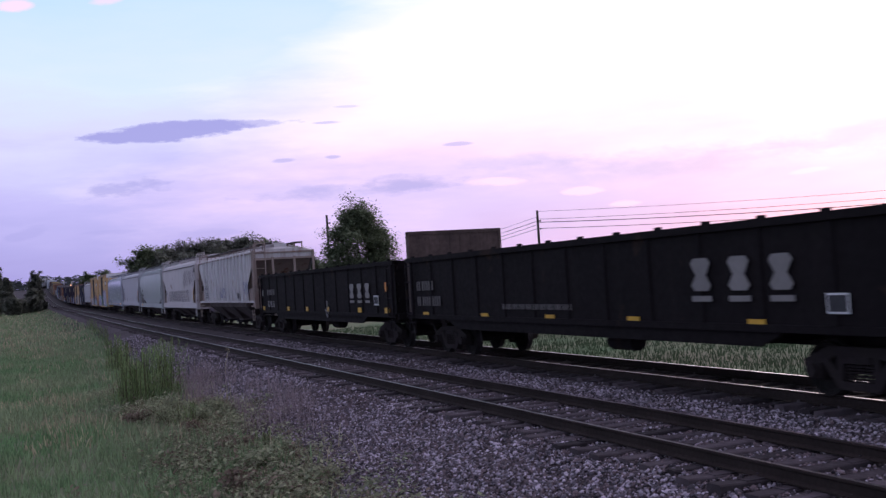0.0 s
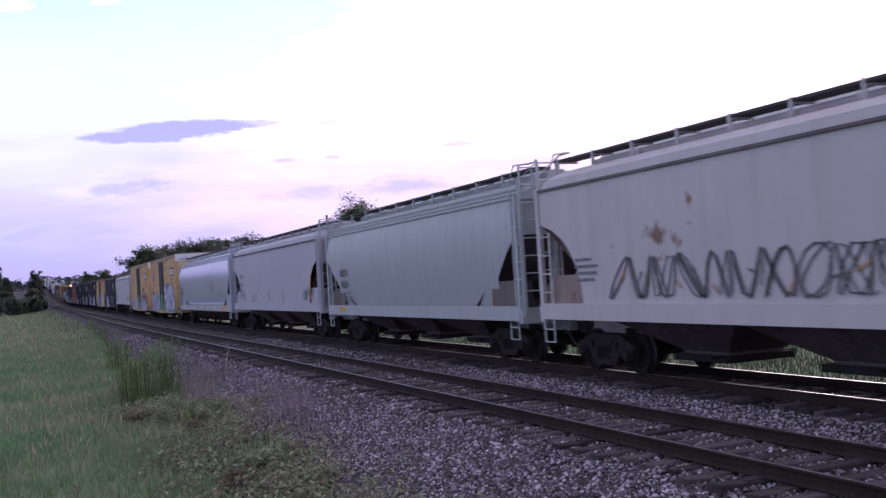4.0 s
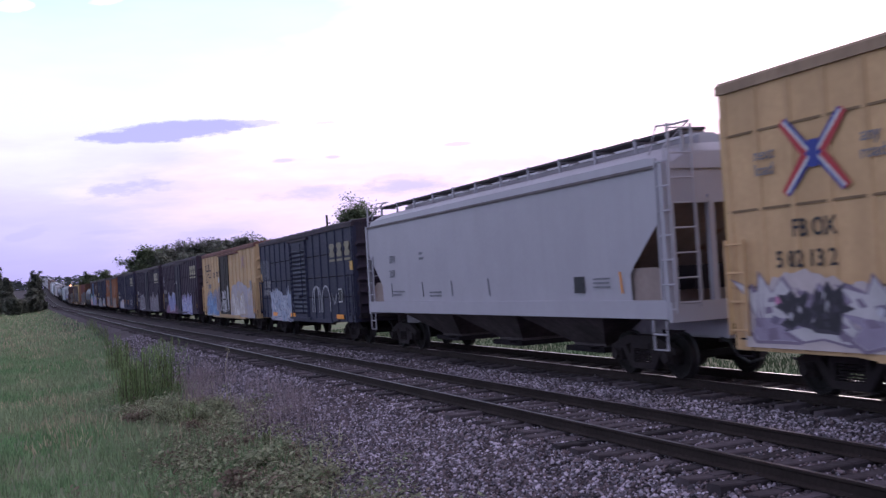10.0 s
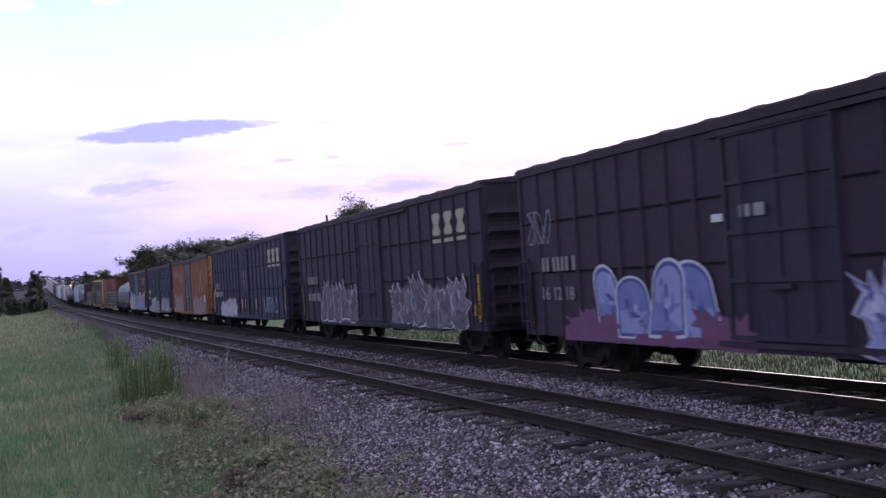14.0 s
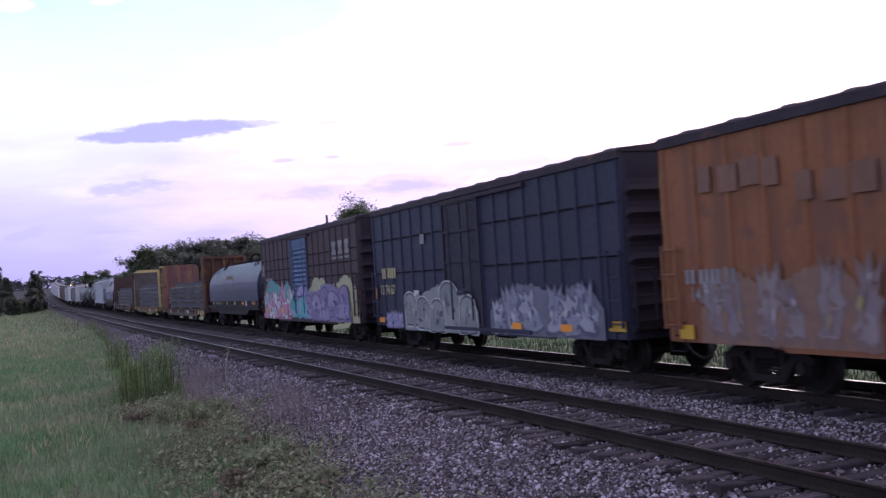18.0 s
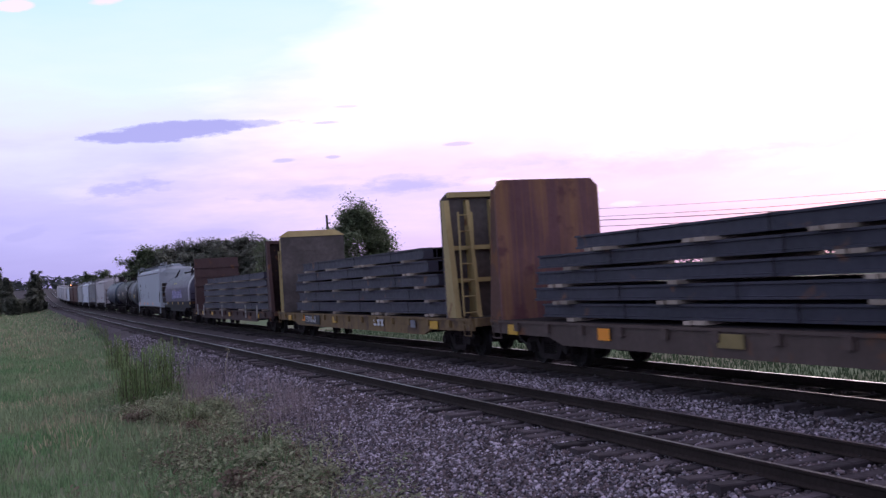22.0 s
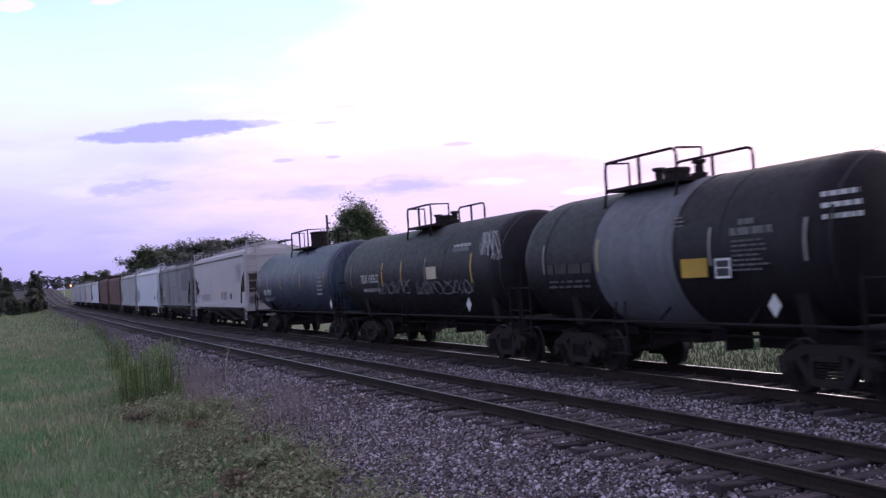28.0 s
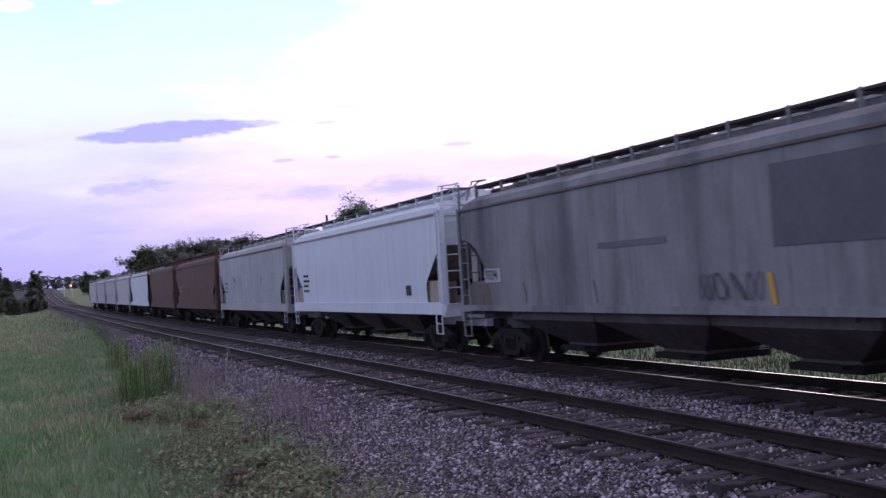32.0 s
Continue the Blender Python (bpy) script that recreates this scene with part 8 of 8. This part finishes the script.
stalk = thing("dry_stalk", "single pale dry seed stalk on the ballast shoulder", "weed")
stalk.location = (6.05, 34.3, bed(6.05) - 0.02)
bm = bmesh.new()
tube(bm, [(0, 0, 0), (0.03, 0, 0.35), (0.12, 0, 0.72)], 0.012, 5)
part("stem", bm, M_DRY, stalk)
part("seed_head", leaves_mesh("seed_head", [(0.12 + 0.05 * math.cos(i), 0.05 * math.sin(i * 2), 0.72 + 0.012 * i) for i in range(14)], 0.035, M_DRY, 9), None, stalk)


# ---- trees ----
M_BARK = material("bark", (0.07, 0.055, 0.05), 0.95, vary=0.4, grain=10, patch=2, bump=0.8)
M_LEAF = material("tree_leaves", leaf=0.5, col=(0.22, 0.265, 0.17), rough=0.7, vary=0.3, grain=3, patch=0.5, bump=0, per_island=0.5, spec=0.25)
# grove leaves, made paler and greyer so the colour carries the veil of haze
M_LEAF2 = material("haze_lifted_leaves", leaf=0.5, col=(0.25, 0.265, 0.225), rough=0.75, vary=0.3, grain=3, patch=0.5, bump=0, per_island=0.5, spec=0.2)
# far woods: the blue-grey of distance haze is put into the leaf colour
M_FARLEAF = material("haze_blue_wood", leaf=0.4, col=(0.10, 0.115, 0.125), rough=0.9, vary=0.25, grain=1, patch=0.2, bump=0, per_island=0.35, spec=0.1)


def tree(x, y, height, radius, seed, label, mat=None, leaves=4200, leaf=0.17, base=0.18, top_heavy=0.0, shoots=0, fill=60, category="tree", name="tree"):
    """Tapered trunk with limbs and a crown of many small leaves gathered in clumps, with gaps between them."""
    rg = np.random.default_rng(seed)
    t = thing(name, label, category, "trees beyond the tracks")
    t.location = (x, y, ground_z(x, y) - 0.1)
    r0 = height * 0.02
    bm = bmesh.new()
    path = [(rg.normal(0, 0.02) * height * f, rg.normal(0, 0.02) * height * f, height * 0.86 * f) for f in (0, 0.25, 0.5, 0.75, 1.0)]
    rings = []
    for (px, py, pz), k in zip(path, (1.25, 0.95, 0.7, 0.42, 0.12)):
        rings.append([(px + r0 * k * math.cos(a), py + r0 * k * math.sin(a), pz) for a in [2 * math.pi * i / 8 for i in range(8)]])
    loft(bm, rings)
    part("trunk", bm, M_BARK, t)
    clumps = []
    for i in range(13):
        f = base + (0.95 - base) * (i + 0.5) / 13
        a = i * 2.4 + rg.uniform(-0.4, 0.4)
        zz = (f - base) / (1 - base)
        prof = math.sin(math.pi * min(1.0, 0.12 + 0.88 * zz ** (1.0 - 0.35 * top_heavy))) ** 0.6
        ln = radius * prof * rg.uniform(0.65, 0.92)
        o = Vector((0, 0, height * f * 0.82))
        e = Vector((math.cos(a) * ln, math.sin(a) * ln, height * min(0.97, f + 0.10)))
        m = o.lerp(e, 0.5) + Vector((0, 0, -0.03 * height))
        bm = bmesh.new()
        rr = r0 * 0.35 * (1.1 - f)
        loft(bm, [[p + Vector((math.cos(b) * k, math.sin(b) * k * 0.8, math.sin(b) * k * 0.6)) for b in [2 * math.pi * j / 5 for j in range(5)]] for p, k in ((o, rr), (m, rr * 0.7), (e, rr * 0.2))])
        part("limb", bm, M_BARK, t)
        for q in (0.5, 0.72, 0.9, 1.0):
            c = o.lerp(e, q)
            for _ in range(2):
                clumps.append((c.x + rg.normal(0, 0.14) * radius, c.y + rg.normal(0, 0.14) * radius, c.z + rg.normal(0, 0.05) * height, radius * rg.uniform(0.16, 0.30)))
    # fill between the limbs, so that the crown closes with a lumpy outline
    for _ in range(fill):
        a, f = rg.uniform(0, 6.28), rg.uniform(0.06, 1.0)
        prof = math.sin(math.pi * min(1.0, 0.16 + 0.84 * f ** (1.0 - 0.35 * top_heavy))) ** 0.55
        rr = radius * prof * math.sqrt(rg.uniform(0.1, 1.0)) * 0.86
        clumps.append((math.cos(a) * rr, math.sin(a) * rr, height * (base + (0.93 - base) * f), radius * rg.uniform(0.17, 0.30)))
    for _ in range(shoots):
        a, rr = rg.uniform(0, 6.28), radius * rg.uniform(0.0, 0.7)
        z0 = height * (0.90 - 0.28 * (rr / radius) ** 2)
        for k in range(5):
            clumps.append((math.cos(a) * rr, math.sin(a) * rr, z0 + height * 0.022 * k, radius * (0.10 - 0.014 * k)))
    whole = sum(c[3] ** 2 for c in clumps)
    pts = []
    for cx, cy, cz, cr in clumps:
        q = rg.normal(0, 0.45, (max(5, int(leaves * cr * cr / whole)), 3)) * cr
        pts.append(q * np.array((1, 1, 0.8)) + np.array((cx, cy, cz)))
    pts = np.concatenate(pts)
    part("crown", leaves_mesh("crown", pts, leaf, mat or M_LEAF, seed + 500), None, t)
    return t


def at(az, dist):
    return dist * math.sin(radians(az)), dist * math.cos(radians(az))


x, y = at(17.5, 112)
tree(x, y, 11.0, 4.5, 1, "lone broad-leaved tree with ragged upright shoots", M_LEAF, 52000, 0.20, 0.06, 0.1, 34, 300)
x, y = at(12.35, 150)
tree(x, y, 9.9, 1.8, 2, "slender tree with a spiky top", M_LEAF, 3000, 0.13, 0.2, 0.2, 8, 24)
for i, (az, d, hh, rr) in enumerate(((6.35, 190, 9.9, 3.3), (7.4, 196, 9.6, 3.4), (8.2, 200, 10.6, 3.8), (9.1, 198, 10.5, 3.8), (9.9, 200, 11.2, 4.0), (10.7, 198, 11.0, 3.8), (11.5, 196, 11.0, 3.9), (12.3, 192, 10.2, 3.6), (13.1, 190, 9.4, 3.4), (13.9, 186, 8.3, 3.2), (14.6, 184, 7.2, 2.8), (7.0, 188, 8.6, 2.8), (8.7, 186, 8.4, 3.2), (10.3, 186, 9.0, 3.4), (11.9, 184, 8.4, 3.2))):
    x, y = at(az, d)
    tree(x, y, hh * 1.10, rr * 1.35, 30 + i, "dark leafy tree in a grove behind the train", M_LEAF2 if i not in (0, 8, 9, 10) else M_LEAF, 16000, 0.36, 0.03, 0.0, fill=170)
for i, (az, d, hh, rr) in enumerate(((15.2, 120, 3.6, 2.2), (16.4, 118, 3.9, 2.4), (17.6, 116, 4.2, 2.3), (18.8, 118, 4.0, 2.3), (19.8, 122, 3.4, 2.0), (21.5, 150, 4.2, 2.6), (22.8, 152, 4.0, 2.4))):
    x, y = at(az, d)
    tree(x, y, hh, rr, 60 + i, "green shrub at the edge of the field", M_LEAF, 6500, 0.2, 0.03, fill=90, category="shrub", name="shrub")
# trees at the left of the line
for i, (az, d, hh, rr) in enumerate(((0.78, 262, 9.3, 1.9), (0.72, 260, 5.4, 2.0), (0.45, 262, 3.4, 1.6), (-0.55, 240, 7.8, 1.3), (-1.05, 250, 10.2, 2.4), (-1.9, 246, 12.2, 4.2), (-3.2, 250, 12.0, 4.4), (-5.0, 250, 11.5, 4.4), (0.05, 250, 3.2, 1.8), (-0.3, 236, 3.8, 1.8), (0.6, 252, 3.6, 1.8), (1.1, 262, 2.4, 1.0))):
    x, y = at(az, d)
    tree(x, y, hh, rr, 90 + i, "dark rounded tree beyond the field", M_LEAF2, 8000, 0.36, 0.03, fill=110)


def far_woods():
    """The woods along the horizon, with haze put into their blue-grey colour."""
    rg = np.random.default_rng(77)
    pts = []
    for _ in range(26000):
        az = rg.uniform(-60, 100)
        d = rg.uniform(560, 680)
        hmax = 13.5 + 3 * noise.noise((az * 0.55, 0, 4)) + 3 * noise.noise((az * 2.3, 1, 8))
        if 0.9 < az < 2.6:
            hmax = 14.5
        x, y = at(az, d)
        z0 = ground_z(x, y)
        pts.append((x, y, z0 + (hmax - z0) * rg.random() ** 0.7))
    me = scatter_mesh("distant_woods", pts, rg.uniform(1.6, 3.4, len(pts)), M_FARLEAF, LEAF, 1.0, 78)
    tagged(new("distant_woods", me), "woods along the horizon with leaves tinted blue-grey for haze", "woods", kind="stuff")
    # nearer trees right of the line on the rise
    for i, (az, d, hh, rr) in enumerate(((4.1, 330, 9.5, 4.0), (4.7, 330, 7.6, 3.6), (5.3, 326, 8.4, 3.6), (5.9, 322, 8.6, 3.8), (3.3, 420, 8.0, 3.6))):
        x, y = at(az, d)
        tree(x, y, hh, rr, 120 + i, "grey-green tree on the rise beside the line", M_LEAF, 5000, 0.45, 0.05, fill=90)


far_woods()

# ---- poles, wires, crossing, house ----
M_POLE = material("pole_wood", (0.075, 0.062, 0.060), 0.9, vary=0.3, grain=8, bump=0.4)
M_WIRE = material("wire", (0.03, 0.03, 0.035), 0.6, vary=0.1)


def utility_pole(x, y, top, arms, label):
    p = thing("utility_pole", label, "utility pole", "power line poles")
    z0 = ground_z(x, y) - 0.2
    p.location = (x, y, z0)
    bm = bmesh.new()
    loft(bm, [[(r * math.cos(a), r * math.sin(a), z) for a in [2 * math.pi * i / 10 for i in range(10)]] for r, z in ((0.17, 0), (0.13, top - z0))])
    part("shaft", bm, M_POLE, p)
    for z in arms:
        bm = bmesh.new()
        box(bm, -0.08, 0.35, -0.08, 0.08, z - z0 - 0.05, z - z0 + 0.05)
        loft(bm, [[(0.33 + 0.07 * math.cos(a), 0.07 * math.sin(a), zz) for a in [2 * math.pi * i / 8 for i in range(8)]] for zz in (z - z0 - 0.1, z - z0 + 0.12)])
        part("insulator", bm, M_POLE, p)
    return p


PA, PB, PC, PD = at(27.3, 120), at(15.85, 118), at(20.3, 250), (110.0, 78.0)
utility_pole(*PA, 9.1, (7.9, 7.0), "wooden utility pole carrying several wires")
utility_pole(*PB, 9.9, (9.0,), "wooden utility pole beside a tree")
utility_pole(*PC, 8.4, (7.9, 7.2), "wooden utility pole far behind the train")
utility_pole(*PD, 9.4, (7.9, 7.2), "wooden utility pole carrying several wires")


def wire(a, b, sag, r, group="overhead wires"):
    a, b = Vector(a), Vector(b)
    bm = bmesh.new()
    tube(bm, [a.lerp(b, i / 16) - Vector((0, 0, sag * 4 * (i / 16) * (1 - i / 16))) for i in range(17)], r, 4)
    me = mesh_of("overhead_wire", bm, M_WIRE)
    tagged(new("overhead_wire", me), "thin dark overhead wire between two poles", "wire", group)


for z, zd, sag, r in ((9.0, 9.3, 0.5, 0.018), (8.1, 8.6, 0.55, 0.022), (7.75, 7.9, 0.6, 0.04), (7.05, 7.2, 0.6, 0.03)):
    wire((*PA, z), (*PD, zd), sag, r)
for z, zc, sag, r in ((8.4, 8.3, 0.5, 0.02), (7.9, 7.9, 0.6, 0.035), (7.5, 7.5, 0.7, 0.03), (7.05, 7.1, 0.7, 0.03)):
    wire((*PA, z), (*PC, zc), sag, r)

M_LAMP = glowing("red_lamp_lens", (1.0, 0.30, 0.10), 12.0)
M_MAST = material("mast_paint", (0.5, 0.5, 0.5), 0.5, vary=0.2)
for x in (14.9, 17.6):
    s = thing("crossing_signal", "level crossing signal mast with glowing red lamps", "crossing signal", "crossing signals")
    s.location = (x, 400.0, ground_z(x, 400.0))
    bm = bmesh.new()
    loft(bm, [[(r * math.cos(a), r * math.sin(a), z) for a in [2 * math.pi * i / 8 for i in range(8)]] for r, z in ((0.2, 0), (0.08, 0.3), (0.06, 5.6))])
    part("mast", bm, M_MAST, s)
    for v in (-1, 1):
        bm = bmesh.new()
        f = Matrix.Translation((0, -0.1, 5.3)) @ Matrix.Rotation(v * 0.8, 4, "Y")
        box(bm, -0.6, 0.6, -0.02, 0.02, -0.1, 0.1)
        bmesh.ops.transform(bm, matrix=f, verts=bm.verts[:])
        part("crossbuck_blade", bm, M_MAST, s)
        bm = bmesh.new()
        loft(bm, [[(v * 0.4 + 0.3 * math.cos(a), yy, 4.3 + 0.3 * math.sin(a)) for a in [2 * math.pi * i / 14 for i in range(14)]] for yy in (-0.12, -0.06)])
        hd = part("backboard", bm, M_BLACK, s)
        bm = bmesh.new()
        loft(bm, [[(v * 0.4 + 0.2 * math.cos(a), yy, 4.3 + 0.2 * math.sin(a)) for a in [2 * math.pi * i / 14 for i in range(14)]] for yy in (-0.17, -0.13)])
        part("lamp_lens", bm, M_LAMP if v < 0 and x > 16 else M_BLACK, hd)

M_HOUSEW = material("white_clapboard", (0.6, 0.6, 0.62), 0.7, vary=0.15, grain=3)
M_HOUSER = material("house_shingles", (0.12, 0.11, 0.12), 0.9, vary=0.3, grain=5)
M_GLASS = material("dark_window_glass", (0.03, 0.035, 0.045), 0.1, vary=0.1)
hx, hy = at(0.28, 300)
hs = thing("house", "small white clapboard house behind trees", "house")
hs.location = (hx, hy, ground_z(hx, hy))
bm = bmesh.new()
box(bm, -4, 4, -3, 3, 0, 3.0)
loft(bm, [[(x, -3, 3.0), (x, 3, 3.0), (x, 0, 4.9)] for x in (-4, 4)])
part("wall", bm, M_HOUSEW, hs)
bm = bmesh.new()
for s in (-1, 1):
    loft(bm, [[(x, s * 3.4, 2.78), (x, 0, 5.0), (x, 0, 5.15), (x, s * 3.45, 2.92)] for x in (-4.4, 4.4)])
part("roof", bm, M_HOUSER, hs)
bm = bmesh.new()
box(bm, 1.6, 2.2, 0.4, 1.0, 3.6, 6.0)
part("chimney", bm, M_HOUSER, hs)
for x in (-2.6, 0.0, 2.4):
    bm = bmesh.new()
    box(bm, x - 0.5, x + 0.5, -3.06, -2.98, 0.9, 2.3)
    w = part("window", bm, M_HOUSEW, hs)
    bm = bmesh.new()
    box(bm, x - 0.42, x + 0.42, -3.08, -3.02, 0.98, 2.22)
    part("pane", bm, M_GLASS, w)

mark = thing("utility_pole", "thin pole with a pale guy wire in the grass", "utility pole", "power line poles")
x, y = at(-0.47, 240)
z0 = ground_z(x, y) - 0.1
mark.location = (x, y, z0)
bm = bmesh.new()
tube(bm, [(0, 0, 0), (-0.05, 0, 7.6 - z0)], 0.09, 6)
part("shaft", bm, M_POLE, mark)
bm = bmesh.new()
tube(bm, [(-0.7, -1, 2.1 - z0), (0.75, -2, 0)], 0.045, 6)
part("guy_wire", bm, M_MAST, mark)


# ---- motion: the train rolls by, slowing a little ----
def gone(t):
    """Metres that the train has gone at t, from its place at 16 s."""
    return 16.265 * (t - 16) - 0.0108 * (t - 16) ** 2


def when(d):
    """The time at which the train has gone d metres."""
    t = 16 + d / 16.265
    for _ in range(4):
        t -= (gone(t) - d) / (16.265 - 0.0216 * (t - 16))
    return t


def motions():
    places = {}
    for c, c16 in TRAIN:
        places[c] = c16
        rows = []
        for k in range(33):
            y = c16 - gone(k)
            rows.append((k, pose(X2, y, 0.035 + 0.5 * (grade(y + 6) + grade(y - 6)), math.degrees(math.atan2(grade(y + 6) - grade(y - 6), 12.0)))))
        walk(c, rows)
    # wheels turn while their axle rolls past, from 36 m off until it is abreast of the tripod
    for w, c, dy in WHEELSETS:
        y16 = places[c] + dy
        f0, f1 = math.floor(when(y16 - 36.0) * 30), math.ceil(when(y16 - 8.0) * 30)
        f0, f1 = max(f0, 0), min(f1, 960)
        if f1 - f0 < 2:
            continue
        base = w.matrix_basis.copy()
        times = ([0.0] if f0 > 0 else []) + [f / 30 for f in range(f0, f1 + 1)] + ([32.0] if f1 < 960 else [])
        first = gone(f0 / 30)
        last = gone(f1 / 30)
        walk(w, [(t, base @ Matrix.Rotation(((min(max(gone(t), first), last) - first) / 0.42) % (2 * math.pi), 4, "X")) for t in times])


motions()
